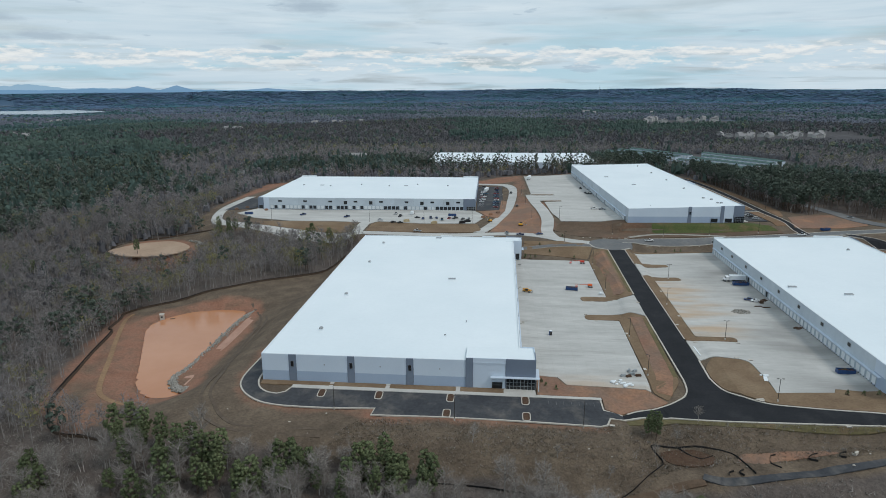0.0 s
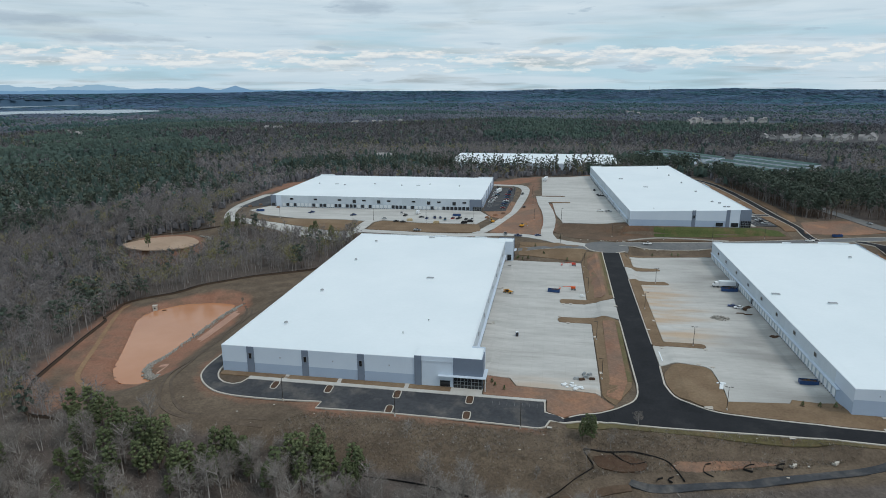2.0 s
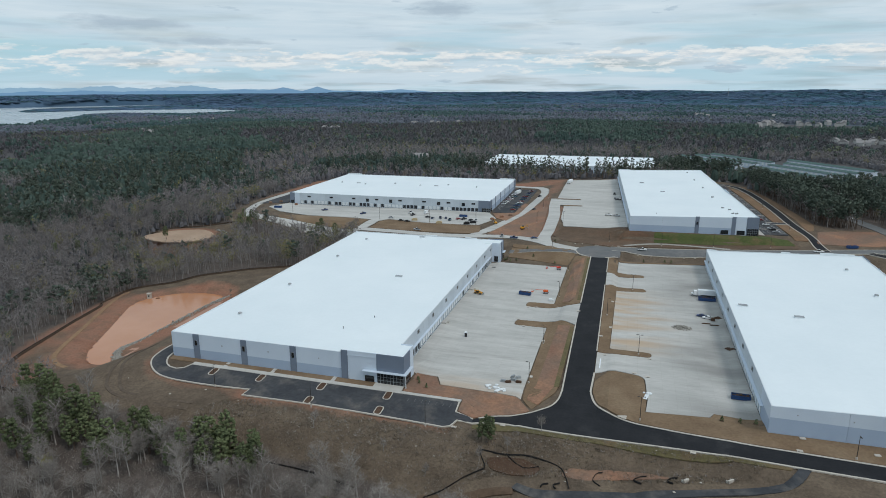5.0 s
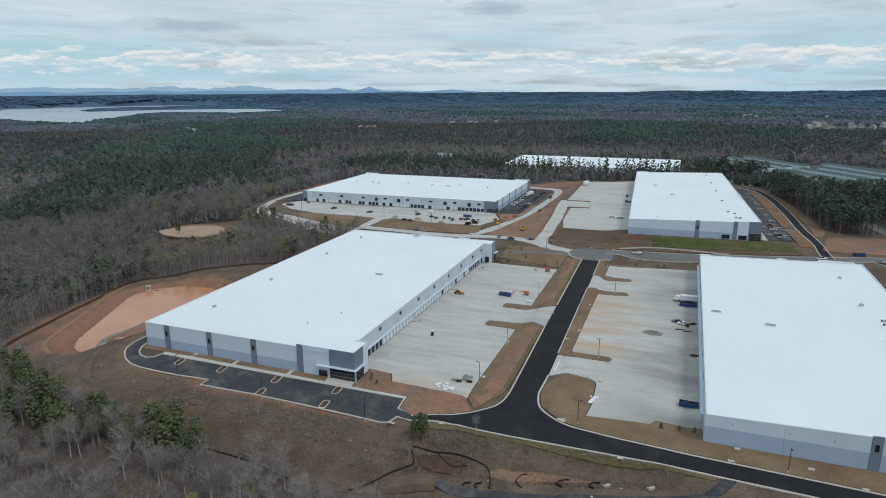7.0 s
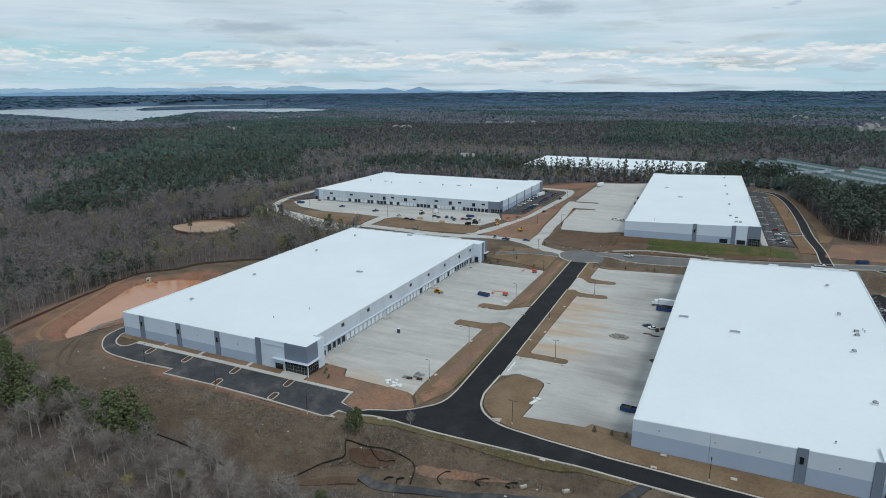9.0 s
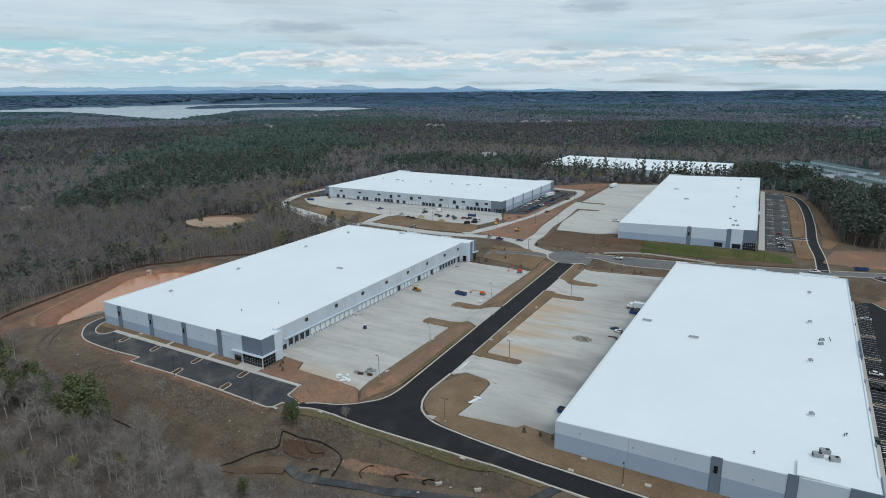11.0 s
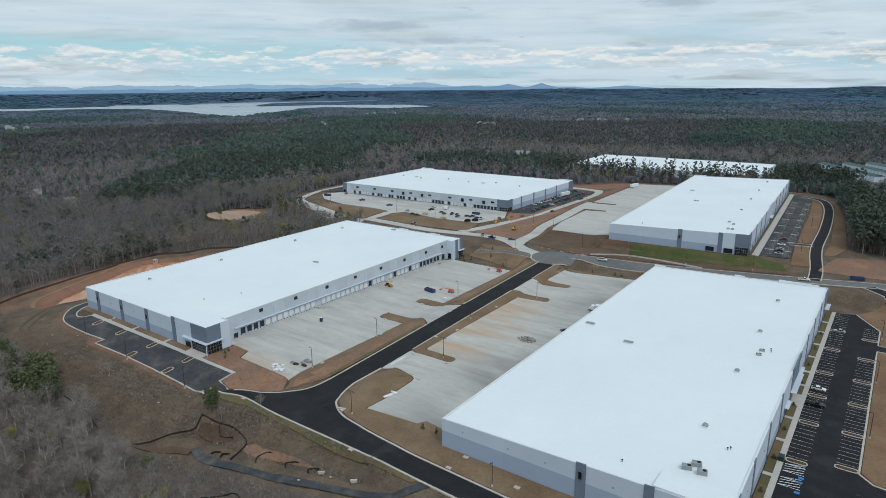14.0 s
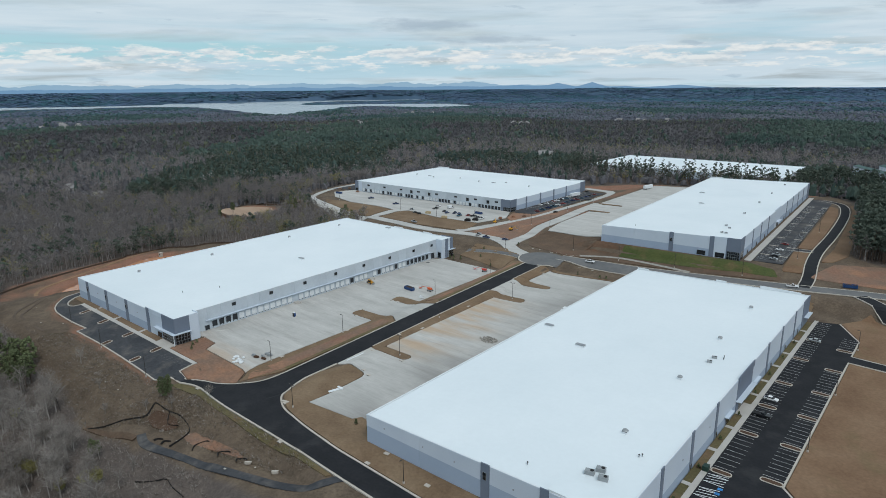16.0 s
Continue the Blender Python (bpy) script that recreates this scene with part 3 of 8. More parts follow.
def sheet(name, poly, mat, lift, label, category, step=6.0, kind="structure", paved=True, thick=0.12, flat=None):
    """A paved or planted sheet that lies on the land."""
    bm = bmesh.new()
    f = bm.faces.new([bm.verts.new((x, y, 0)) for x, y in poly])
    f.normal_update()
    if f.normal.z < 0:
        f.normal_flip()
    bmesh.ops.triangulate(bm, faces=bm.faces[:])
    xs, ys = [p[0] for p in poly], [p[1] for p in poly]
    for axis, lo, hi in ((0, min(xs), max(xs)), (1, min(ys), max(ys))):
        c = lo + step
        while c < hi:
            co, no = [0, 0, 0], [0, 0, 0]
            co[axis], no[axis] = c, 1
            bmesh.ops.bisect_plane(bm, geom=bm.verts[:] + bm.edges[:] + bm.faces[:], plane_co=co, plane_no=no)
            c += step
    z = ground([v.co.x for v in bm.verts], [v.co.y for v in bm.verts])
    for v, h in zip(bm.verts, z):
        v.co.z = (h if flat is None else flat) + lift
    rim = [e for e in bm.edges if e.is_boundary]
    ret = bmesh.ops.extrude_edge_only(bm, edges=rim)
    for v in ret["geom"]:
        if isinstance(v, bmesh.types.BMVert):
            v.co.z -= thick + 0.25
    ob = link_mesh(name, bm, mat)
    (PAVED if paved else PLANTED).append(poly)
    return tagged(ob, label, category, kind=kind)


def strip(name, line, width, height, mat, lift, label="", category="", parent=None, closed=False, kind="structure"):
    """A low bar (kerb, painted line, wall) that follows a line over the land."""
    bm = bmesh.new()
    pts = [Vector((*p[:2], 0)) for p in line]
    dense = []
    for a, b in zip(pts, pts[1:] + ([pts[0]] if closed else [])):
        k = max(1, int((b - a).length / 6))
        dense += [a.lerp(b, i / k) for i in range(k)]
    if not closed:
        dense.append(pts[-1])
    k = len(dense)
    z = ground([p.x for p in dense], [p.y for p in dense])
    rows = []
    for i, p in enumerate(dense):
        a = dense[i - 1] if (i or closed) else p
        b = dense[(i + 1) % k] if (i < k - 1 or closed) else p
        d = (b - a)
        s = Vector((-d.y, d.x, 0)).normalized() * (width / 2)
        h = z[i] + lift
        rows.append([bm.verts.new(p + s + Vector((0, 0, h - 0.3))), bm.verts.new(p + s + Vector((0, 0, h + height))),
                     bm.verts.new(p - s + Vector((0, 0, h + height))), bm.verts.new(p - s + Vector((0, 0, h - 0.3)))])
    for i in range(k if closed else k - 1):
        a, b = rows[i], rows[(i + 1) % k]
        for j in range(3):
            bm.faces.new((a[j], a[j + 1], b[j + 1], b[j]))
    bmesh.ops.recalc_face_normals(bm, faces=bm.faces)
    ob = link_mesh(name, bm, mat, parent)
    if label:
        tagged(ob, label, category, kind=kind)
    return ob


# ---- roads, yards, car parks ----
LOT1_OUT = curve_line([(-100, 265), (-100.8, 240), (-101, 224), (-98, 215.5), (-91, 209.3), (-82.7, 206.4), (-71, 205.6), (-58.8, 205.6)], 5)
LOT1_FRONT = [(-44.2, 206.4), (-45, 202.4), (-20.6, 202.9), (1.4, 202.6), (22.5, 201.9), (36, 201.2), (38.5, 202.2), (40, 206), (45, 206.8)]
LOT1_MOUTH = [(45, 209.8), (38.3, 210.7), (38, 217.4)]
LOT1_IN = [(-79, 218.0), (-80.5, 214.6)] + curve_line([(-83.5, 213.2), (-88, 214.3), (-92, 218), (-94, 225), (-94, 240)], 5)
LOT1 = [(-94, 265)] + LOT1_OUT + LOT1_FRONT + LOT1_MOUTH + LOT1_IN
ROAD_S = curve_line([(45, 206.8), (52, 209.2), (58.6, 209.5), (65.3, 208), (80.3, 206.2), (98.2, 205), (116, 203.9), (131.5, 202.8), (148, 201.8), (160, 201.3), (235, 198), (330, 194)], 4)
ROAD_N = curve_line([(84.0, 240), (85.4, 233.4), (87.3, 229), (91.5, 222.9), (99.3, 218.3), (109, 215.9), (117.5, 214.1), (134, 211.6), (150, 210.7), (172.8, 209.6), (235, 206.5), (330, 202)], 4)
ROAD_W = curve_line([(45, 209.8), (49, 212.6), (53, 214.4), (57.1, 215.7), (61.2, 218.1), (65.5, 220.5), (70, 224.2), (72.6, 230), (73.4, 238)], 4)
ROAD = ROAD_S + ROAD_N[::-1] + [(84.3, 253), (83.6, 330), (83.0, 421), (72.0, 421), (72.6, 320)] + ROAD_W[::-1]
YARD1 = rounded([(9.0, 236), (24, 236), (27, 229.5), (59, 228.4), (59.2, 300.5), (43, 300.5), (43, 308), (66, 308.5), (72.8, 304), (72.6, 333),
                 (66, 328.6), (44.2, 328.4), (44.2, 336), (58.5, 336), (58.2, 408.5), (15.5, 409.2), (9.0, 404)],
                [0, 0, 0, 0, 1, 3, 3, 2, 1, 1, 2, 3, 3, 1, 1, 0, 0])
YARD2 = rounded([(104, 226), (125.4, 228), (127, 231), (142.2, 229), (142.2, 427.5), (137.6, 428), (89.7, 420), (89.5, 396.5), (105, 396.5), (105.5, 391),
                 (88, 387.5), (83.5, 389), (83.7, 366), (88, 368), (105, 370), (106.5, 363.5), (90, 361.5), (89.6, 279.5), (107, 279.2), (107, 273.8),
                 (90, 274.2), (84.4, 276), (84.6, 256), (90, 258.2), (104, 255), (104.8, 235)],
                [0, 0, 0, 0, 0, 0, 1, 1, 3, 3, 3, 1, 1, 3, 3, 3, 1, 2, 3, 3, 3, 1, 1, 4, 4, 0])
road = sheet("road", ROAD, M["asphalt_new"], 0.05, "fresh black asphalt access road between the warehouses", "road")
lot1 = sheet("car_park", LOT1, M["asphalt"], 0.06, "dark asphalt car park along the office front", "car park")
yard1 = sheet("truck_yard", YARD1, M["yard"], 0.10, "pale poured concrete truck court with tyre streaks", "truck court")
yard2 = sheet("truck_yard", YARD2, M["yard_worn"], 0.10, "pale concrete truck court with rust-brown stains", "truck court")
strip("kerb", ROAD_W[2:] + [(72.6, 304)], 0.6, 0.12, M["kerb"], 0.06, "pale concrete kerb along the asphalt road", "kerb")
strip("kerb", [(72.6, 334), (72.0, 420)], 0.6, 0.12, M["kerb"], 0.06, "pale concrete kerb along the asphalt road", "kerb")
strip("kerb", ROAD_S, 0.7, 0.12, M["kerb"], 0.06, "pale concrete kerb along the asphalt road", "kerb")
strip("kerb", [(84.5, 256)] + ROAD_N, 0.7, 0.12, M["kerb"], 0.06, "pale concrete kerb along the asphalt road", "kerb")
strip("kerb", [(83.4, 366), (84.2, 277)], 0.5, 0.12, M["kerb"], 0.06, "pale concrete kerb along the asphalt road", "kerb")
strip("kerb", [(83.1, 421), (83.3, 389)], 0.5, 0.12, M["kerb"], 0.06, "pale concrete kerb along the asphalt road", "kerb")
strip("kerb", LOT1_OUT + LOT1_FRONT, 0.6, 0.14, M["kerb"], 0.06, "pale concrete kerb round the car park", "kerb")
strip("kerb", LOT1_MOUTH, 0.6, 0.14, M["kerb"], 0.06, "pale concrete kerb round the car park", "kerb")
strip("kerb", LOT1_IN, 0.6, 0.14, M["kerb"], 0.06, "pale concrete kerb round the car park", "kerb")
sheet("pavement", [(-79, 217.4), (38.5, 216.9), (38.5, 218.6), (-79, 219.3)], M["walkway"], 0.22, "pale concrete pavement before the office front", "pavement")
sheet("pavement", [(2.5, 218.4), (14.5, 218.4), (14.5, 222.3), (2.5, 222.3)], M["walkway"], 0.24, "pale concrete entrance slab", "pavement")
for x in (-66.3, -44.3, -17.2):
    sheet("pavement", [(x + 1.6, 219), (x + 3.2, 219), (x + 3.2, 222.3), (x + 1.6, 222.3)], M["walkway"], 0.22, "narrow concrete path to a side door", "pavement")
sheet("lawn", [(-92, 219.3), (2.5, 218.6), (2.5, 222.3), (-92, 222.3)], M["lawn"], 0.12, "strip of dry grass before the wall", "lawn")


def kerb_island(x0, x1, y0, y1, fill="mulch", r=1.3):
    """A planted island with a rounded kerb ring."""
    poly = rounded([(x0, y0), (x1, y0), (x1, y1), (x0, y1)], r, 4)
    cx, cy = (x0 + x1) / 2, (y0 + y1) / 2
    bm = bmesh.new()
    z = [gz(*p) for p in poly]
    k = len(poly)
    lay = []
    for inset, h in ((0, -0.1), (0, 0.22), (0.32, 0.22), (0.32, 0.12)):
        lay.append([bm.verts.new((cx + (x - cx) * (1 - inset / max((x1 - x0) / 2, 0.5)), cy + (y - cy) * (1 - inset / max((y1 - y0) / 2, 0.5)), zz + h)) for (x, y), zz in zip(poly, z)])
    for a, b in zip(lay, lay[1:]):
        for i in range(k):
            bm.faces.new((a[i], a[(i + 1) % k], b[(i + 1) % k], b[i]))
    e = thing("kerb_island", Matrix(), "mulched planting island ringed by a pale concrete kerb", "traffic island", "car park islands")
    bmesh.ops.recalc_face_normals(bm, faces=bm.faces)
    part("kerb_ring", bm, M["kerb"], e)
    bm = bmesh.new()
    vs = [bm.verts.new((v[0], v[1], v[2])) for v in [(cx + (x - cx) * (1 - 0.3 / ((x1 - x0) / 2)), cy + (y - cy) * (1 - 0.3 / ((y1 - y0) / 2)), zz + 0.16) for (x, y), zz in zip(poly, z)]]
    bm.faces.new(vs).normal_update()
    part("planting_bed", bm, M[fill], e, "brown mulch bed")
    return e


for x in (-66.3, -44.3, -17.2, 10.5):
    kerb_island(x - 1.5, x + 1.5, 212.0, 217.3)
for x in (-17.9, 10.6):
    kerb_island(x - 1.5, x + 1.5, 202.6, 207.6)

def ribbon(line, width):
    q = [Vector(p) for p in line]
    l, r = [], []
    for i, p in enumerate(q):
        d = q[min(i + 1, len(q) - 1)] - q[max(i - 1, 0)]
        s = Vector((-d.y, d.x)).normalized() * width / 2
        l.append(tuple(p + s))
        r.append(tuple(p - s))
    return l, r


def lane(name, line, width, mat, label, kerbs=True, lift=0.08, category="road"):
    l, r = ribbon(line, width)
    sheet(name, l + r[::-1], M[mat], lift, label, category)
    if kerbs:
        for s in (l, r):
            strip("kerb", s, 0.6, 0.12, M["kerb"], 0.06, "pale concrete kerb along the road", "kerb")


# verges between the yards and the road
def verge(poly, mat, label, r=2.5, lift=0.14, step=6.0):
    p = rounded(poly, r, 4)
    ob = sheet("verge", p, M[mat], lift, label, "verge", step, paved=False)
    return p


v1 = verge([(43.2, 300.8), (59.4, 300.8), (59.6, 229), (64, 222), (71.5, 236), (72.2, 303), (66, 308.2), (43.2, 307.8)], "lawn", "strip of brown grass and red soil beside the truck court", [3, .5, 1, 1, 4, 2, 2, 3])
v2 = verge([(44.4, 328.6), (66, 328.9), (72.2, 334), (71.7, 420), (62, 420), (58.6, 409), (58.8, 335.8), (44.4, 335.8)], "lawn", "strip of brown grass and red soil beside the truck court", [3, 2, 2, 2, 1, .5, .5, 3])
v3 = verge([(85, 249), (84.8, 240), (86.2, 233.6), (88, 229.4), (92.2, 223.6), (99.6, 219.2), (103.5, 221.0), (104.4, 235), (103.6, 254.6), (90, 257.6)], "lawn", "patch of dormant brown grass at the road corner", [3, 1, 1, 1, 1, 1, 0.5, 1, 4, 4])
v4 = verge([(84.6, 276), (90, 274.5), (106.8, 274.1), (106.8, 278.9), (89.4, 279.2), (89.8, 361.7), (106.2, 363.8), (104.8, 369.7), (88, 367.7), (83.9, 366)], "lawn", "narrow brown grass island between road and yard", [1, 2, 2.4, 2.4, 1, 1, 2.4, 2.4, 2, 1])
v5 = verge([(83.7, 389.2), (88, 387.8), (105.2, 391.3), (104.7, 396.2), (89.2, 396.2), (89.4, 419.6), (83.5, 421)], "lawn", "narrow brown grass island between road and yard", [1, 2, 2.4, 2.4, 1, 1, 1])
verge([(100, 218.9), (109, 216.6), (117.5, 214.9), (134, 212.3), (150, 211.4), (172.8, 210.3), (235, 207.2), (300, 204.4), (300, 216), (227, 219.3), (142.0, 219.3), (142, 228.8), (127, 230.8), (125.5, 227.8), (104, 225.8)], "lawn", "sloping dormant lawn before the warehouse", 0.2)
verge([(26.6, 229), (58.8, 228), (63.5, 221), (60, 218.2), (56.6, 216.3), (52.6, 215.0), (48.5, 213.2), (44.5, 210.6), (39, 211.2), (38.8, 219), (15, 219), (15, 236), (23.6, 235.6)], "clay", "bare red clay beside the office corner", 0.5)
verge([(61.0, 229), (66, 225), (70.0, 240), (70.2, 302), (64.5, 302), (63.2, 240)], "clay", "bare red clay strip down the bank", 0.8, 0.20)
verge([(61, 338), (66, 334), (69, 340), (68.6, 416), (61.5, 414)], "clay", "bare red clay strip down the bank", 0.8, 0.20)
lane("verge", [(70.9, 240), (71.1, 270), (71.4, 301)], 1.9, "olive", "strip of thin olive grass along the kerb", False, 0.24, "verge")
lane("verge", [(71.3, 338), (71.1, 380), (70.8, 416)], 1.8, "olive", "strip of thin olive grass along the kerb", False, 0.24, "verge")
# front banks
verge([(45.5, 206.0), (52, 208.5), (58.6, 208.8), (65.3, 207.3), (80.3, 205.5), (98.2, 204.3), (116, 203.2), (146, 201.2), (145, 199.6), (113, 200.9), (80, 203.0), (62, 205.2), (46, 203.4)], "olive", "mown olive-brown verge below the road", 0.4, 0.10)
verge([(56, 188), (63, 186.5), (70, 188), (72, 192), (66, 194.4), (58, 193.8), (53.5, 192)], "mulch", "freshly dug dark soil inside the silt fence", 2, 0.12)
verge([(78, 190), (86, 188.5), (94, 190.5), (104, 192), (112, 193.5), (104, 195.5), (90, 194.2), (80, 193.5)], "clay", "scraped reddish earth above the service drive", 2, 0.10)
PATH = curve_line([(65, 181.6), (68, 180.4), (72, 179.6), (79, 180.4), (88, 182.3), (100, 184.4), (113.4, 186.2), (124, 188.2), (132.5, 189.8), (140, 192.2), (146, 196), (149.5, 202)], 4)


lane("road", PATH, 3.1, "asphalt", "narrow asphalt service drive down the bank", False)
lane("road", curve_line([(36, 173.5), (50, 176.5), (65, 179.3)], 3), 2.2, "dark_earth", "worn earth end of the service drive", False, 0.06)
# turning circle and the roads behind
CIRCLE = [(76 + 14.5 * math.cos(a * math.pi / 18), 432 + 14.0 * math.sin(a * math.pi / 18)) for a in range(36)]
sheet("road", CIRCLE, M["asphalt_grey"], 0.16, "grey asphalt turning circle", "road")
strip("kerb", [p for p in CIRCLE if p[1] < 430 and (p[0] < 70 or p[0] > 84)][:4], 0.8, 0.12, M["kerb"], 0.16, "pale concrete kerb round the turning circle", "kerb")
strip("kerb", CIRCLE[20:26], 0.9, 0.14, M["kerb"], 0.16, "pale concrete kerb round the turning circle", "kerb")
strip("kerb", CIRCLE[29:34], 0.9, 0.14, M["kerb"], 0.16, "pale concrete kerb round the turning circle", "kerb")
lane("road", curve_line([(84, 441), (105, 442.5), (128, 443.6), (156, 448), (190, 454.5), (215, 460), (240, 466.3), (275, 474), (330, 486)], 4), 10.5, "asphalt_grey", "grey asphalt road behind the warehouses")
lane("road", curve_line([(64, 433), (50, 440), (38, 450), (22, 459), (4, 460.5), (-37, 453.5), (-77, 456), (-105, 458), (-140, 464), (-180, 471), (-215, 482), (-238, 505), (-247, 552), (-245, 600)], 4), 9.0, "yard", "pale concrete road round the far warehouse", False)
lane("road", curve_line([(-16, 462), (-6, 490), (4, 530), (9, 570), (12, 620), (11, 655), (3, 680), (-14, 688), (-30, 690)], 4), 8.0, "yard", "pale concrete loop road beside the far warehouse", False, 0.11)
lane("road", curve_line([(38, 452), (35, 470), (37, 492), (35, 530), (31, 565), (28, 605)], 4), 9.5, "yard", "pale concrete road up to the rear truck court", False, 0.13)
YARD3 = [(47, 488), (94.3, 486.5), (79.5, 738), (26, 738), (29, 606), (50, 606), (51, 601), (29, 600), (29, 572), (54, 573), (55, 569), (39, 566), (42, 515)]
sheet("truck_yard", YARD3, M["yard"], 0.16, "pale concrete truck court on the upper terrace", "truck court")
for ln in ([(29, 603), (50, 603.4)], [(38, 570), (54.5, 571)]):
    lane("kerb_island", ln, 3.4, "lawn", "long grass divider in the truck court", False, 0.30, "traffic island")
YARD4 = [(-226, 520), (-214, 537.5), (-22, 540.5), (-12, 520), (-20, 492), (-60, 489), (-98, 495), (-103.5, 486), (-104, 460), (-114, 461), (-111, 490), (-130, 493), (-170, 492), (-204, 502)]
sheet("truck_yard", YARD4, M["yard"], 0.14, "pale concrete truck court before the far docks", "truck court")
verge([(-102, 463), (-60, 460.5), (-20, 464), (-14, 470), (-18, 490), (-60, 487.5), (-97, 493), (-101.5, 484)], "lawn", "long dormant grass island before the far docks", 3)
verge([(-116, 466), (-150, 470), (-190, 478), (-200, 488), (-170, 490.5), (-130, 491.5), (-113, 488.5)], "lawn", "long dormant grass island before the far docks", 3)
verge([(-8, 465), (22, 464), (31, 462), (31, 500), (26, 560), (14, 570), (8, 530), (-2, 490)], "clay", "bare red clay between the concrete roads", 3)
sheet("car_park", [(-20.5, 543), (-1.5, 545), (2, 600), (1, 672), (-24, 672)], M["asphalt"], 0.10, "dark asphalt car park beside the far warehouse", "car park")
sheet("car_park", [(-243, 532), (-217, 538), (-222, 590), (-241, 590)], M["asphalt"], 0.10, "dark asphalt car park at the far corner", "car park")
verge([(-12, 522), (-2, 512), (4, 540), (6, 580), (1, 590), (-1, 545), (-19, 541)], "clay", "bare red clay at the corner of the far warehouse", 1)
# upper terrace: car park and drive
sheet("car_park", [(185.5, 487), (201, 489), (197.6, 549), (192.2, 640), (186.5, 730), (170, 727)], M["asphalt"], 0.12, "dark asphalt car park beside the upper warehouse", "car park")
lane("road", curve_line([(217.5, 462), (216.5, 480), (213.5, 502), (211, 532), (210, 579), (207.5, 630), (204, 672), (198.5, 704), (191, 720), (178, 726)], 4), 6.4, "asphalt_new", "fresh asphalt drive up to the upper car park", True, 0.10)
lane("road", [(196, 528.5), (203, 529.5), (209, 530.5)], 6.0, "asphalt", "short asphalt link from the drive to the upper car park", True, 0.13)
verge([(189, 702), (196, 692), (200.6, 662), (203.6, 620), (206, 579), (207, 536), (199.4, 534.5), (194.2, 637)], "tan_lawn", "long tan grass island beside the upper car park", 2, 0.2)
verge([(199.6, 524), (207.4, 525), (209.4, 505), (212.6, 482), (203, 479)], "tan_lawn", "tan grass corner below the upper car park", 2, 0.2)
verge([(101, 450.5), (150, 455.5), (205, 467), (204, 474), (182, 480), (93, 475.5), (86, 463)], "dark_earth", "bare dark brown bank below the upper warehouse", 2, 0.10, 2.0)
verge([(112, 464.5), (150, 466), (203, 472.5), (199, 479), (186, 479.5), (150, 475.4), (112, 474.4)], "grass", "green grass bank below the upper warehouse", 2, 0.30, 2.0)
verge([(40, 474), (52, 455), (84, 448), (100, 451), (86, 463), (93, 475.5), (94, 485), (47, 487)], "dark_earth", "bare dark brown bank above the turning circle", 2, 0.10)
lane("road", curve_line([(92, 452), (112, 461), (135, 460), (160, 455.5)], 4), 3.2, "stone", "grey stone drain below the bank", False, 0.22)
verge([(17, 423), (58, 412), (62, 422), (60, 431), (45, 437), (17, 438)], "lawn", "brown grass behind the warehouse", 1)
verge([(17, 442), (44, 441), (50, 434), (58, 432), (56, 428), (17, 439)], "lawn", "bare brown bank behind the warehouse", 1, 0.22)
lane("road", curve_line([(16, 433), (36, 433.5), (52, 429.5), (63, 427)], 4), 4.0, "asphalt_grey", "grey asphalt link to the turning circle", True, 0.24)
verge([(90, 424), (138, 430), (180, 437), (226, 446), (226, 430), (142.4, 429.5), (137.6, 428.6), (90, 420.8)], "lawn", "brown grass behind the warehouse", 0.5)
verge([(217, 480), (252, 484), (276, 494), (280, 503), (268, 532), (245, 524), (224, 510)], "clay", "bare red clay between the drive and the highway", 2)
verge([(216.8, 509), (222, 512), (227, 534), (222, 592), (216, 649), (206, 716), (201, 716), (206.5, 690), (211, 640), (214.5, 590), (217.4, 546)], "tan_lawn", "tan dormant grass beside the upper drive", 2)

lane("road", curve_line([(243, 463), (250, 455), (262, 441), (285, 425), (320, 415)], 4), 7.0, "asphalt_new", "fresh asphalt drive down from the rear road", True, 0.10)
# long car park beside the second warehouse
LOT2 = [(231.5, 190), (231.5, 427), (240, 430), (247.4, 416), (250.3, 411), (250.3, 391), (300, 386), (300, 379.5), (250.3, 383.5), (250.3, 277), (254, 273), (300, 266), (300, 256), (254, 262), (250.3, 258), (250.3, 190)]
sheet("car_park", LOT2, M["asphalt_new"], 0.08, "black asphalt car park with white stall lines", "car park")
strip("kerb", LOT2[2:7], 0.6, 0.14, M["kerb"], 0.08, "pale concrete kerb round the car park", "kerb")
strip("kerb", LOT2[7:12], 0.6, 0.14, M["kerb"], 0.08, "pale concrete kerb round the car park", "kerb")
for q in ([(250.8, 278), (254.5, 273.6), (300, 266.8), (345, 262), (345, 372), (300, 378.8), (250.8, 382.8)], [(250.8, 391.8), (300, 386.8), (345, 381), (345, 402), (300, 412), (276, 424), (262, 434), (250, 446), (240.5, 431), (248, 416.5), (250.8, 411)],
          [(250.8, 196), (345, 186), (345, 248), (300, 255.4), (254.4, 261.2), (250.8, 257.5)]):
    verge(q, "tan_lawn", "broad tan dormant lawn beside the car park", 0.6, 0.12)
sheet("pavement", [(229.8, 195), (231.5, 195), (231.5, 428), (229.8, 428)], M["walkway"], 0.24, "long pale concrete pavement beside the car park", "pavement")
sheet("lawn", [(227.3, 219), (229.8, 219), (229.8, 424), (227.3, 424)], M["olive"], 0.14, "planted strip of thin grass along the wall", "lawn")
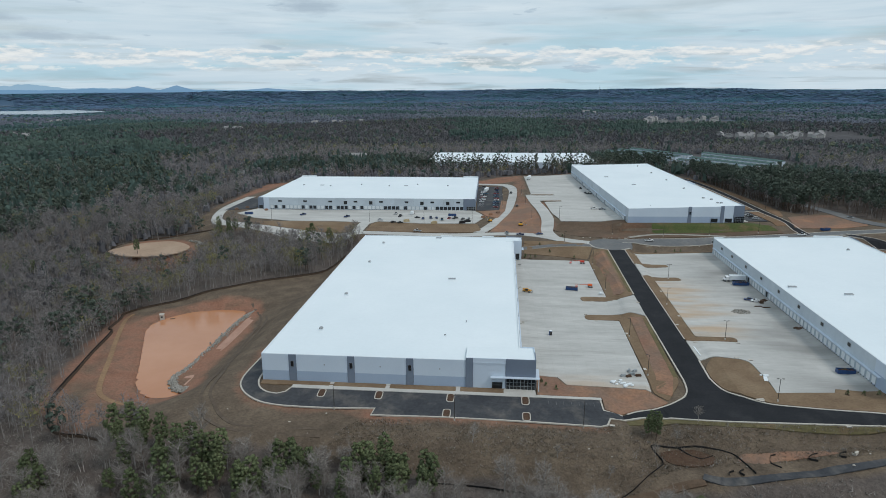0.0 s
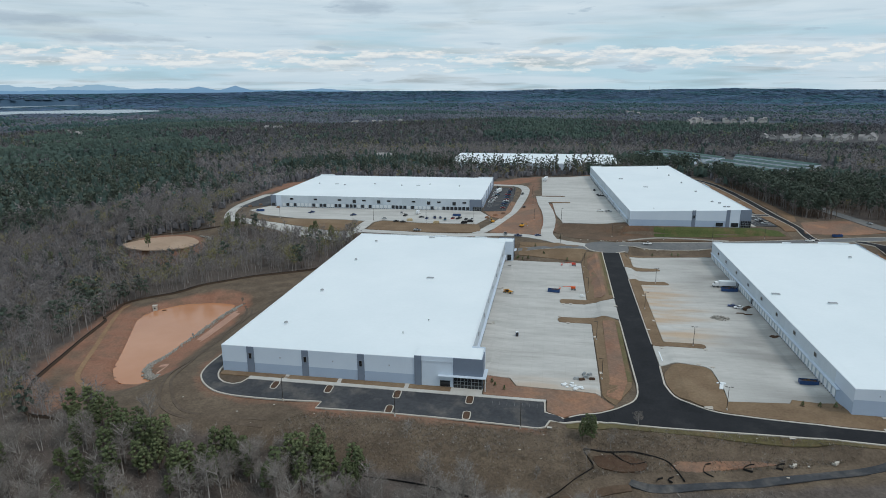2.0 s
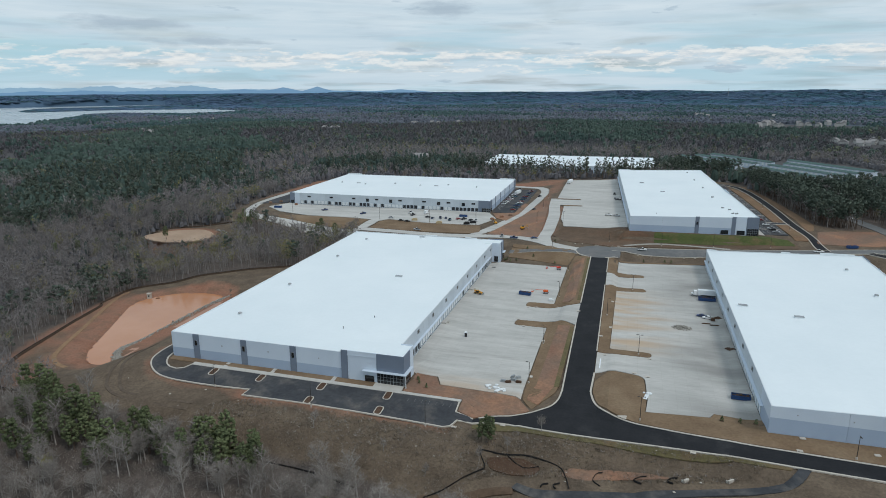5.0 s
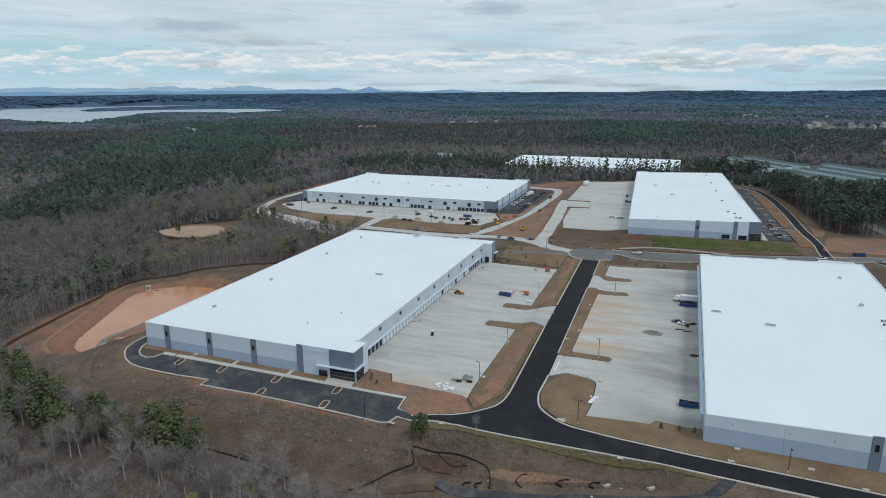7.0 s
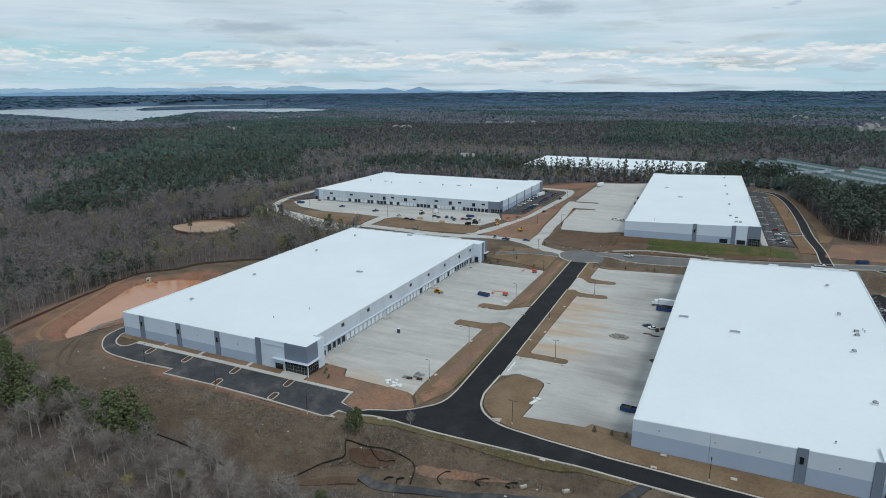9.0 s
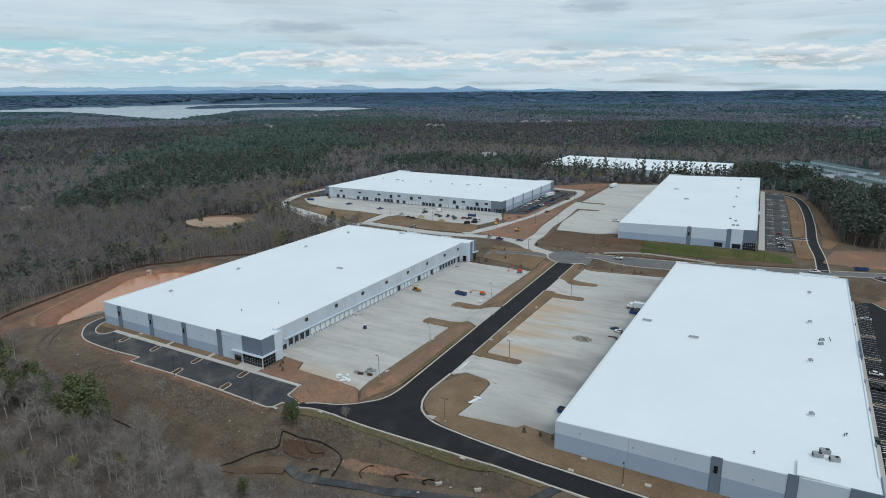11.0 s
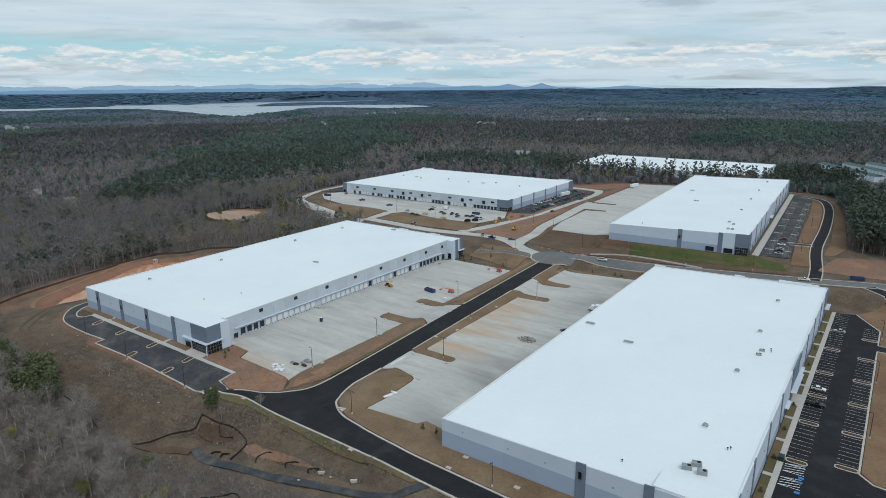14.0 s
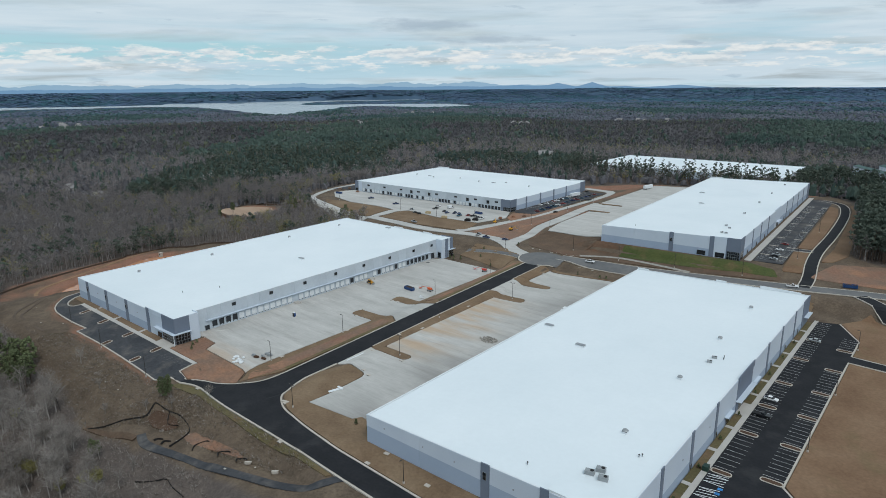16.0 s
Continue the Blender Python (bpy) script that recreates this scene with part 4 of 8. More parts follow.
for y in (238, 262, 284.5, 301.5, 331, 345, 362, 378, 395, 410):
    sheet("pavement", [(227.3, y - 0.8), (229.8, y - 0.8), (229.8, y + 0.8), (227.3, y + 0.8)], M["walkway"], 0.25, "short concrete path to a wall door", "pavement")
sheet("pavement", [(227.3, 312), (229.8, 312), (229.8, 322), (227.3, 322)], M["walkway"], 0.25, "concrete entrance slab", "pavement")
for y in (222, 248.5, 273.6, 301.2, 324.3, 347.5, 375.4, 400):
    kerb_island(231.6, 237.6, y - 1.2, y + 1.2)
for y in (225, 250, 278.0, 301.0, 324.2, 346.5, 371, 395.5):
    kerb_island(244, 250.2, y - 1.2, y + 1.2)
M["stall_paint"] = plain("worn_white_stall_paint", (0.50, 0.51, 0.51), 0.7, vary=0.2)
stalls = strip("stall_lines", [(231.9, 190), (231.9, 190.2)], 0.1, 0.01, M["white"], 0.1, "white painted stall lines on the asphalt", "road marking")
for x0, x1, ys in ((231.7, 237.4, ((225, 246), (276.2, 298.6), (303.8, 321.8), (327, 345), (350, 373), (378, 397), (402.5, 426))), (244.2, 250.0, ((227, 248), (280.5, 298.5), (303.5, 321.8), (326.8, 344.2), (349, 368.5), (397.6, 411)))):
    for a, b in ys:
        k = round((b - a) / 2.74)
        for i in range(k + 1):
            y = a + (b - a) * i / k
            z = gz((x0 + x1) / 2, y)
            part("stall_line", boxed(x0, x1, y - 0.05, y + 0.05, z + 0.08, z + 0.105), M["stall_paint"], stalls)
M["blue_paint"] = plain("blue_pavement_paint", (0.03, 0.22, 0.55), 0.7)
for y0 in (258.6, 266.6):
    for k in range(4):
        y = y0 + k * 1.35
        bm = bmesh.new()
        vs = [bm.verts.new(p) for p in ((232.0, y, 0.91), (237.2, y + 1.3, 0.91), (237.2, y + 1.55, 0.91), (232.0, y + 0.25, 0.91))]
        bm.faces.new(vs)
        part("hatch_line", bm, M["white"], stalls)
    for y in (y0, y0 + 4.3):
        part("stall_line", boxed(231.8, 237.4, y - 0.09, y + 0.09, 0.88, 0.905), M["white"], stalls)
for y in (257.0, 262.6, 265.2):
    part("parking_symbol", boxed(236.2, 237.6, y - 0.55, y + 0.55, 0.88, 0.91), M["blue_paint"], stalls, "blue accessible stall square")
for x in (19, 21.7, 24.4, 27.2, 30, 32.7, 35.4):
    z = gz(x, 214.8)
    part("stall_line", boxed(x - 0.06, x + 0.06, 212.5, 217.1, z + 0.05, z + 0.10), M["asphalt_grey"], stalls)
part("stop_line", boxed(86.0, 86.5, 260, 270, gz(86, 265) + 0.12, gz(86, 265) + 0.3), M["white"], stalls)

# basins
POND = rounded([(-163.7, 255), (-185.1, 298), (-186, 308), (-180.7, 317.4), (-173, 325.6), (-155.4, 331), (-142, 329), (-141, 293), (-140.4, 257), (-141.8, 245), (-138.9, 237.6), (-132.4, 231.4), (-132.6, 226.4), (-136.5, 224), (-147.7, 228), (-156, 238)], 4)
sheet("pond", POND, M["water"], 0, "still orange muddy water in an earth basin", "pond", flat=-13.5, paved=True, thick=0.5)
POND2 = rounded([(-290, 430), (-285, 442), (-276, 455), (-257, 464), (-243, 457), (-232, 446), (-232, 430), (-244, 418), (-262, 416), (-278, 420)], 7)
sheet("basin_floor", [(-134.6, 323), (-131, 311), (-132.4, 296), (-132.4, 260), (-130.6, 240), (-133.1, 236.5), (-136.6, 243), (-136, 256), (-136.8, 288), (-137.4, 316)], M["pink_clay"], 0, "wet pink clay of the shallow forebay beside the pond", "basin", flat=-12.95, thick=0.5)
def worn_line(line, width, mat, lift, label):
    """A strip of other earth that sinks into the rough ground here and there."""
    l, r = ribbon(line, width)
    sheet("verge", l + r[::-1], M[mat], lift, label, "verge", 3.0)
    PAVED.pop()


worn_line(curve_line([(-204, 319), (-203.4, 310), (-189, 277), (-180, 258), (-167, 230), (-157, 220.5), (-147, 216.6)], 4), 2.2, "ochre", 0.16, "ochre crest of the earth berm round the pond")
for o in (0.0, 3.2):
    worn_line(curve_line([(-141 + o, 334), (-127.5 + o, 312), (-123.4 + o, 277), (-120.6 + o, 248), (-116 + o, 232), (-113 + o, 214), (-108.5 + o, 203 + o), (-101 + o, 194 + o), (-88, 189 + o), (-60, 189.5 + o)], 4), 1.3, "track", 0.12, "dark wheel track worn into the bare earth")
sheet("basin_floor", POND2, M["sand"], 0, "pale sandy mud floor of a second earth basin", "basin", flat=-7.2, paved=True, thick=0.5)

# ---- the ground itself ----
CLEARED = [(-181, 214), (-165, 204), (-150, 198), (-110, 184), (-60, 182), (-10, 181), (40, 172), (60, 176), (110, 183), (150, 186), (190, 180), (340, 150), (340, 490), (302, 504), (286, 520), (268, 541), (245, 526), (228, 534), (222.5, 592), (216.5, 649), (207, 706), (198, 735),
           (176, 762), (20, 768), (-30, 712), (-240, 700), (-262, 640), (-262, 550), (-252, 490), (-215, 470), (-170, 461), (-104, 449), (-100, 440), (-104, 420), (-110, 395), (-127, 381), (-149, 369), (-165, 354), (-182, 343), (-202, 331), (-215, 327), (-209, 313), (-205, 296), (-194, 265), (-188, 245), (-185, 232)]
BASIN2 = [(-303, 424), (-296, 450), (-252, 478), (-220, 474), (-216, 446), (-228, 424), (-246, 412), (-264, 411), (-284, 415)]


def ground_mesh():
    xs = np.arange(-420, 421, 3.5)
    ys = np.arange(-130, 901, 3.5)
    gx, gy = np.meshgrid(xs, ys, indexing="ij")
    z = ground(gx, gy) + 0.35 * np.sin(gx / 9 + np.sin(gy / 13)) * np.sin(gy / 11) * 0.5
    under = np.zeros(gx.shape, bool)
    for poly in PAVED:
        under |= inside(poly, gx, gy)
    for poly in (POND, POND2):
        under |= inside(poly, gx, gy)
    grow = under.copy()
    grow[1:, :] |= under[:-1, :]
    grow[:-1, :] |= under[1:, :]
    grow[:, 1:] |= under[:, :-1]
    grow[:, :-1] |= under[:, 1:]
    green = np.zeros(gx.shape, bool)
    for poly in PLANTED:
        green |= inside(poly, gx, gy)
    z = np.where(green, z - 0.3, z)
    z = np.where(under, z - 0.5, np.where(grow, z - 0.12, z))
    cleared = inside(CLEARED, gx, gy) | inside(BASIN2, gx, gy)
    clay = np.zeros(gx.shape)

    def near_poly(poly, wide):
        d = np.full(gx.shape, 1e9)
        for (x0, y0), (x1, y1) in zip(poly, poly[1:] + poly[:1]):
            ux, uy = x1 - x0, y1 - y0
            t = np.clip(((gx - x0) * ux + (gy - y0) * uy) / (ux * ux + uy * uy + 1e-9), 0, 1)
            d = np.minimum(d, np.hypot(gx - x0 - t * ux, gy - y0 - t * uy))
        return np.clip(1 - d / wide, 0, 1)
    clay = np.maximum(clay, near_poly(POND, 15) * 1.25)
    clay = np.maximum(clay, near_poly(POND2, 10))
    clay = np.maximum(clay, 1.0 * inside([(-141, 324), (-141, 240), (-133, 231), (-128, 240), (-130, 324)], gx, gy))
    clay = np.maximum(clay, near_poly(LOT1_OUT + LOT1_FRONT[:-2], 6) * 0.9)
    clay = np.maximum(clay, near_poly(CLEARED[:3] + CLEARED[-6:], 12) * 0.75)
    clay = np.maximum(clay, 0.75 * inside([(-262, 520), (-262, 690), (-30, 705), (20, 762), (170, 758), (170, 742), (20, 742), (10, 690), (-235, 676), (-250, 600)], gx, gy))
    clay = np.maximum(clay, 0.55 * inside([(12, 470), (45, 470), (45, 560), (24, 600), (26, 740), (14, 740)], gx, gy))
    # the basins are sunk below their water
    z = np.where(inside(POND, gx, gy), -15.5, z)
    z = np.where(inside(POND2, gx, gy), -9.0, z)
    n1, n2 = gx.shape
    idx = np.arange(n1 * n2).reshape(n1, n2)
    faces = np.stack([idx[:-1, :-1], idx[1:, :-1], idx[1:, 1:], idx[:-1, 1:]], -1).reshape(-1, 4)
    me = bpy.data.meshes.new("ground")
    me.from_pydata(np.stack([gx, gy, z], -1).reshape(-1, 3).tolist(), [], faces.tolist())
    for nm, v in (("cleared", cleared.astype(float)), ("clay", clay)):
        for q in range(2):
            p = np.pad(v, 1, mode="edge")
            v = (p[1:-1, 1:-1] * 2 + p[:-2, 1:-1] + p[2:, 1:-1] + p[1:-1, :-2] + p[1:-1, 2:]) / 6
        a = me.attributes.new(nm, "FLOAT", "POINT")
        a.data.foreach_set("value", v.reshape(-1).astype(np.float32))
    me.polygons.foreach_set("use_smooth", [True] * len(me.polygons))
    me.materials.append(M["soil"])
    return tagged(new("ground", me), "brown cleared earth and leaf litter under bare woods", "ground", kind="structure")


ground_mesh()

LAKE = [(-4300, 300), (-3900, 700), (-3310, 1100), (-3320, 1240), (-3150, 1410), (-3190, 1560), (-3100, 1700), (-2900, 1810), (-2530, 1760), (-2200, 1670), (-1900, 1550), (-1710, 1510), (-1740, 1590), (-1850, 1750), (-1990, 1990),
        (-2180, 2290), (-2130, 2400), (-1770, 2420), (-1700, 2720), (-2000, 2870), (-2290, 2720), (-2430, 2600), (-2500, 2450), (-2570, 2320), (-2800, 2470), (-2980, 2720), (-2990, 2920), (-2860, 3050), (-2830, 3290), (-2760, 3470),
        (-2860, 3600), (-3000, 3460), (-3130, 3300), (-3240, 3140), (-3420, 2790), (-3360, 2650), (-3430, 2370), (-3510, 2280), (-3470, 2160), (-3670, 2100), (-3410, 1930), (-3430, 1670), (-3580, 1440), (-3740, 1220), (-4200, 800), (-4500, 420)]
ISLES = [[(cx + a * math.cos(k) * 0.8 - b * math.sin(k) * 0.6, cy + a * math.cos(k) * 0.6 + b * math.sin(k) * 0.8) for k in (0, 0.9, 1.8, 2.7, 3.6, 4.5, 5.4)]
         for cx, cy, a, b in ((-3260, 2330, 60, 34), (-2790, 2080, 20, 22), (-2760, 2270, 52, 36), (-2690, 2300, 24, 20), (-2660, 2390, 46, 30))]


def on_lake(x, y, grow=1.0):
    k = inside(LAKE, 150 + (x - 150) * grow, 50 + (y - 50) * grow)
    for isle in ISLES:
        k &= ~inside(isle, x, y)
    return k


def far_land():
    """Wooded country out to the skyline, in rings that widen with distance."""
    r = [430.0]
    while r[-1] < 4880:
        r.append(r[-1] * 1.018 + 1.5)
    r = np.array(r)
    a = np.radians(np.arange(-48, 118.01, 0.4))
    rr, aa = np.meshgrid(r, a, indexing="ij")
    x, y = 60 - rr * np.sin(aa), 380 + rr * np.cos(aa)
    z = ground(x, y)
    rng = np.random.default_rng(5)
    top = 9 + 3.5 * np.sin(x / 47 + 2 * np.sin(y / 61)) * np.sin(y / 43) + rng.uniform(-3.2, 3.2, x.shape) * smooth(300, 900, rr)
    wet = on_lake(x, y)
    for grow in (1.03, 1.06, 1.09, 1.13, 1.17, 1.21):
        z = np.where(on_lake(x, y, grow), np.minimum(z, 1.5), z)
    site = (np.abs(x) < 425) & (y > -135) & (y < 905)
    z = np.where(wet, 0.5, z + top * smooth(850, 1050, rr) * (0.35 - 0.35 * smooth(1300, 1900, rr)) - 1.5 * smooth(1500, 2200, rr))
    z = np.where(site, np.minimum(z, ground(x, y)) - 2.5, z)
    n1, n2 = rr.shape
    idx = np.arange(n1 * n2).reshape(n1, n2)
    f = np.stack([idx[:-1, :-1], idx[:-1, 1:], idx[1:, 1:], idx[1:, :-1]], -1).reshape(-1, 4)
    me = bpy.data.meshes.new("far_woods")
    me.from_pydata(np.stack([x, y, z], -1).reshape(-1, 3).tolist(), [], f.tolist())
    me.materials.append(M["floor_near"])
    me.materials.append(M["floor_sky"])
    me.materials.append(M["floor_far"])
    # outer rings take the floors that have haze in their colour
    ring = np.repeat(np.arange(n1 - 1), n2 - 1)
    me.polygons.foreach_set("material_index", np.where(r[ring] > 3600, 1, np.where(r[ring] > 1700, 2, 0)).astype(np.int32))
    tagged(new("far_woods", me), "distant mixed pine and bare woodland over low hills", "woodland", kind="stuff")
    # plain land behind and beside the camera
    a = np.radians(np.arange(117, 313, 4.0))
    r = np.array([440, 520, 800, 1500, 3000, 4880.0])
    rr, aa = np.meshgrid(r, a, indexing="ij")
    x, y = 60 - rr * np.sin(aa), 380 + rr * np.cos(aa)
    z = ground(x, y) - np.where((np.abs(x) < 480) & (y > -190) & (y < 960), 12.0, 1.0)
    n1, n2 = rr.shape
    idx = np.arange(n1 * n2).reshape(n1, n2)
    f = np.stack([idx[:-1, :-1], idx[:-1, 1:], idx[1:, 1:], idx[1:, :-1]], -1).reshape(-1, 4)
    me = bpy.data.meshes.new("far_woods")
    me.from_pydata(np.stack([x, y, z], -1).reshape(-1, 3).tolist(), [], f.tolist())
    me.materials.append(M["floor_near"])
    tagged(new("far_woods", me), "plain wooded land beyond the site", "woodland", kind="stuff")


far_land()
bm = bmesh.new()
lf = bm.faces.new([bm.verts.new((x, y, 2.0)) for x, y in LAKE])
lf.normal_update()
if lf.normal.z < 0:
    lf.normal_flip()
bmesh.ops.triangulate(bm, faces=bm.faces[:])
tagged(link_mesh("lake", bm, M["lake"]), "wide pale grey lake among wooded shores", "lake", kind="structure")


# ---- warehouses ----
def prism(bm, p, q, n, thick, z0, zp, zq, mat=0):
    """An upright slab from p to q, outer face on the line, its top running from zp to zq."""
    a, b = Vector((*p, 0)), Vector((*q, 0))
    s = Vector((*n, 0)) * -thick
    z = lambda v, h: v + Vector((0, 0, h))
    lo0, lo1 = (z0 if isinstance(z0, tuple) else (z0, z0))
    v = [bm.verts.new(c) for c in (z(a, lo0), z(b, lo1), z(b + s, lo1), z(a + s, lo0), z(a, zp), z(b, zq), z(b + s, zq), z(a + s, zp))]
    for f in ((0, 1, 5, 4), (1, 2, 6, 5), (2, 3, 7, 6), (3, 0, 4, 7), (4, 5, 6, 7), (3, 2, 1, 0)):
        bm.faces.new([v[i] for i in f]).material_index = mat
    bmesh.ops.recalc_face_normals(bm, faces=bm.faces)


class Warehouse:
    def __init__(self, m, label, roof_z):
        self.e = thing("warehouse", m, label, "warehouse", "white-roofed warehouses")
        self.rz = roof_z

    def wall(self, a, b, n, spans, z0, band, rise=0.0):
        """Panels between stations along the wall from a to b. spans: (end station, kind)."""
        a, b, nn = Vector(a), Vector(b), Vector(n)
        d = (b - a).normalized()
        s = 0.0
        for end, kind in spans:
            p, q = a + d * (s + 0.03), a + d * (end - 0.03)
            proud = 0.18 if kind.startswith("dark") else 0.0
            p, q = p + nn * proud, q + nn * proud
            zp, zq = self.rz(*p) + 0.25 + (rise if kind != "panel" else 0), self.rz(*q) + 0.25 + (rise if kind != "panel" else 0)
            bm = bmesh.new()
            mats = {"panel": [M["light"], M["band"]], "dark": [M["dark"]], "dock": [M["dock"]], "light": [M["light"]]}[kind.split("_")[0]]
            if kind == "panel":
                prism(bm, p, q, n, 0.3, z0 + band, zp, zq, 0)
                prism(bm, p, q, n, 0.3, z0 - 1.2, z0 + band, z0 + band, 1)
            else:
                prism(bm, p, q, n, 0.3, z0 - 1.2, zp, zq, 0)
            part({"dark": "pilaster"}.get(kind, "wall_panel"), bm, mats, self.e, {"dark": "dark slate pilaster panel"}.get(kind, ""))
            s = end

    def roof(self, poly, mat="roof"):
        bm = bmesh.new()
        top = [bm.verts.new((x, y, self.rz(x, y))) for x, y in poly]
        low = [bm.verts.new((x, y, self.rz(x, y) - 0.4)) for x, y in poly]
        bm.faces.new(top)
        bm.faces.new(low[::-1])
        k = len(poly)
        for i in range(k):
            bm.faces.new((low[i], low[(i + 1) % k], top[(i + 1) % k], top[i]))
        bmesh.ops.recalc_face_normals(bm, faces=bm.faces)
        part("roof", bm, M[mat], self.e, "bright white roof membrane")
        for i in range(k):
            p, q = poly[i], poly[(i + 1) % k]
            d = (Vector(q) - Vector(p)).normalized()
            n = (d.y, -d.x)
            bm = bmesh.new()
            o = Vector(n) * 0.06
            prism(bm, Vector(p) + o, Vector(q) + o, n, 0.42, (self.rz(*p) + 0.1, self.rz(*q) + 0.1), self.rz(*p) + 0.36, self.rz(*q) + 0.36)
            part("coping", bm, M["coping"], self.e)

    def window(self, c, n, w, z0, z1, name="window"):
        """A dark glazed light in a thin frame, on the wall at c facing n; or a door of glass."""
        c, n = Vector(c), Vector(n)
        d = Vector((-n.y, n.x))
        bm = bmesh.new()
        prism(bm, c - d * w / 2 + n * 0.23, c + d * w / 2 + n * 0.23, n, 0.2, z0, z1, z1)
        f = part(name, bm, M["frame"], self.e)
        bm = bmesh.new()
        prism(bm, c - d * (w / 2 - 0.09) + n * 0.26, c + d * (w / 2 - 0.09) + n * 0.26, n, 0.1, z0 + 0.08, z1 - 0.08, z1 - 0.08)
        part("pane", bm, M["glass"], f, "dark tinted pane")

    def storefront(self, a, b, n, z0, z1, cols, rows):
        a, b, n = Vector(a), Vector(b), Vector(n)
        d = (b - a)
        bm = bmesh.new()
        prism(bm, a + n * 0.25, b + n * 0.25, n, 0.15, z0, z1, z1)
        f = part("storefront", bm, M["frame"], self.e, "aluminium-framed dark glass front")
        for i in range(cols):
            for j in range(rows):
                p, q = a + d * ((i + 0.06) / cols), a + d * ((i + 0.94) / cols)
                h = (z1 - z0) / rows
                bm = bmesh.new()
                prism(bm, p + n * 0.29, q + n * 0.29, n, 0.1, z0 + h * j + 0.08, z0 + h * (j + 1) - 0.08, z0 + h * (j + 1) - 0.08)
                part("pane", bm, M["glass"], f)

    def canopy(self, a, b, n, z, out=1.6, thick=0.2):
        bm = bmesh.new()
        a, b, n = Vector(a), Vector(b), Vector(n)
        prism(bm, a + n * out, b + n * out, n, out, z, z + thick, z + thick)
        part("canopy", bm, M["light"], self.e, "flat pale metal canopy")

    def dock(self, c, n, zf, state, w=2.75, h=3.0):
        """A dock opening with its door closed (white, ribbed) or open (a dark panel coloured as the bay's shade),
        bumpers and a sealed surround.
        """
        c, n = Vector(c), Vector(n)
        d = Vector((-n.y, n.x))
        bm = bmesh.new()
        for u in (-w / 2 - 0.18, w / 2):
            prism(bm, c + d * u + n * 0.3, c + d * (u + 0.18) + n * 0.3, n, 0.35, zf, zf + h + 0.2, zf + h + 0.2)
        prism(bm, c - d * (w / 2) + n * 0.3, c + d * (w / 2) + n * 0.3, n, 0.35, zf + h, zf + h + 0.2, zf + h + 0.2)
        f = part("dock_door", bm, M["dock"], self.e)
        bm = bmesh.new()
        if state == "shut":
            for k in range(4):
                z = zf + k * h / 4
                prism(bm, c - d * w / 2 + n * 0.13, c + d * w / 2 + n * 0.13, n, 0.12, z + 0.03, z + h / 4 - 0.03, z + h / 4 - 0.03)
            part("door_leaf", bm, M["white"], f, "white ribbed overhead door")
        else:
            # no hole in the wall: the bay's shade is this panel's colour
            prism(bm, c - d * w / 2 + n * 0.04, c + d * w / 2 + n * 0.04, n, 0.03, zf, zf + h, zf + h)
            part("bay_opening", bm, M["opening_shade"], f, "dark panel coloured as the shade in an open dock bay")
        for u in (-w / 2 + 0.25, w / 2 - 0.55):
            bm = bmesh.new()
            prism(bm, c + d * u + n * 0.22, c + d * (u + 0.3) + n * 0.22, n, 0.2, zf - 0.5, zf - 0.1, zf - 0.1)
            part("bumper", bm, M["rubber"], f, "black rubber dock bumper")


def spans(length, marks, step=7.3, kind="panel"):
    """Panels of about that step, broken by the marks (start, end, kind)."""
    out, s = [], 0.0
    for a, b, k in marks + [(length, length, None)]:
        m = max(1, round((a - s) / step)) if a - s > 0.5 else 0
        for i in range(m):
            out.append((s + (a - s) * (i + 1) / m, kind))
        if k:
            out.append((b, k))
        s = b
    return out


# warehouse with the office corner
W1 = Warehouse(pose(0, 0, 0), "long grey and slate warehouse with white roof and dock doors", lambda x, y: 9.35 + (y - 222) * 0.0068)
W1.roof([(-92, 222.6), (8.8, 222.6), (8.8, 418.3), (-92, 418.3)])
W1.wall((-92, 222.4), (-12, 222.4), (0, -1), spans(80, [(10.8, 13.8, "dark"), (34.1, 36.9, "dark"), (57.1, 59.9, "dark")], 20), -1.5, 4.2)
W1.wall((-92, 418.5), (-92, 222.4), (-1, 0), spans(196.1, [(48, 50.5, "dark"), (98, 100.5, "dark"), (146, 148.5, "dark")], 16), -1.5, 4.2)
W1.wall((9.0, 418.5), (-92, 418.5), (0, 1), spans(101, [], 14), -1.5, 4.2)
W1.wall((9.0, 234), (9.0, 408), (1, 0), spans(174, [], 7.25, "dock"), -1.5, 4)
# office tower: slate corner with a pale inset panel
W1.wall((-12, 222.2), (14.3, 222.2), (0, -1), [(2.8, "dark"), (15.1, "light"), (26.3, "dark")], -1.5, 4, 1.15)
W1.wall((14.3, 222.2), (14.3, 234.2), (1, 0), [(7.2, "dark"), (11.6, "light")], -1.5, 4, 1.15)
W1.wall((14.1, 234.2), (8.9, 234.2), (0, 1), [(5.2, "light")], -1.5, 4, 1.15)
bm = boxed(-12, 14.2, 222.3, 234.0, 9.9, 10.35)
part("tower_roof", bm, M["roof"], W1.e, "white roof over the office corner")
bm = bmesh.new()
prism(bm, (-9.2, 221.85), (3.1, 221.85), (0, -1), 0.1, 9.0, 9.2, 9.2)
part("tower_trim", bm, M["light"], W1.e)
W1.storefront((3.4, 222.0), (14.3, 222.0), (0, -1), -1.5, 2.9, 8, 3)
W1.storefront((14.5, 222.0), (14.5, 229.0), (1, 0), -1.5, 2.9, 5, 3)
W1.canopy((-2.5, 222.1), (15.9, 222.1), (0, -1), 3.5, 1.7)
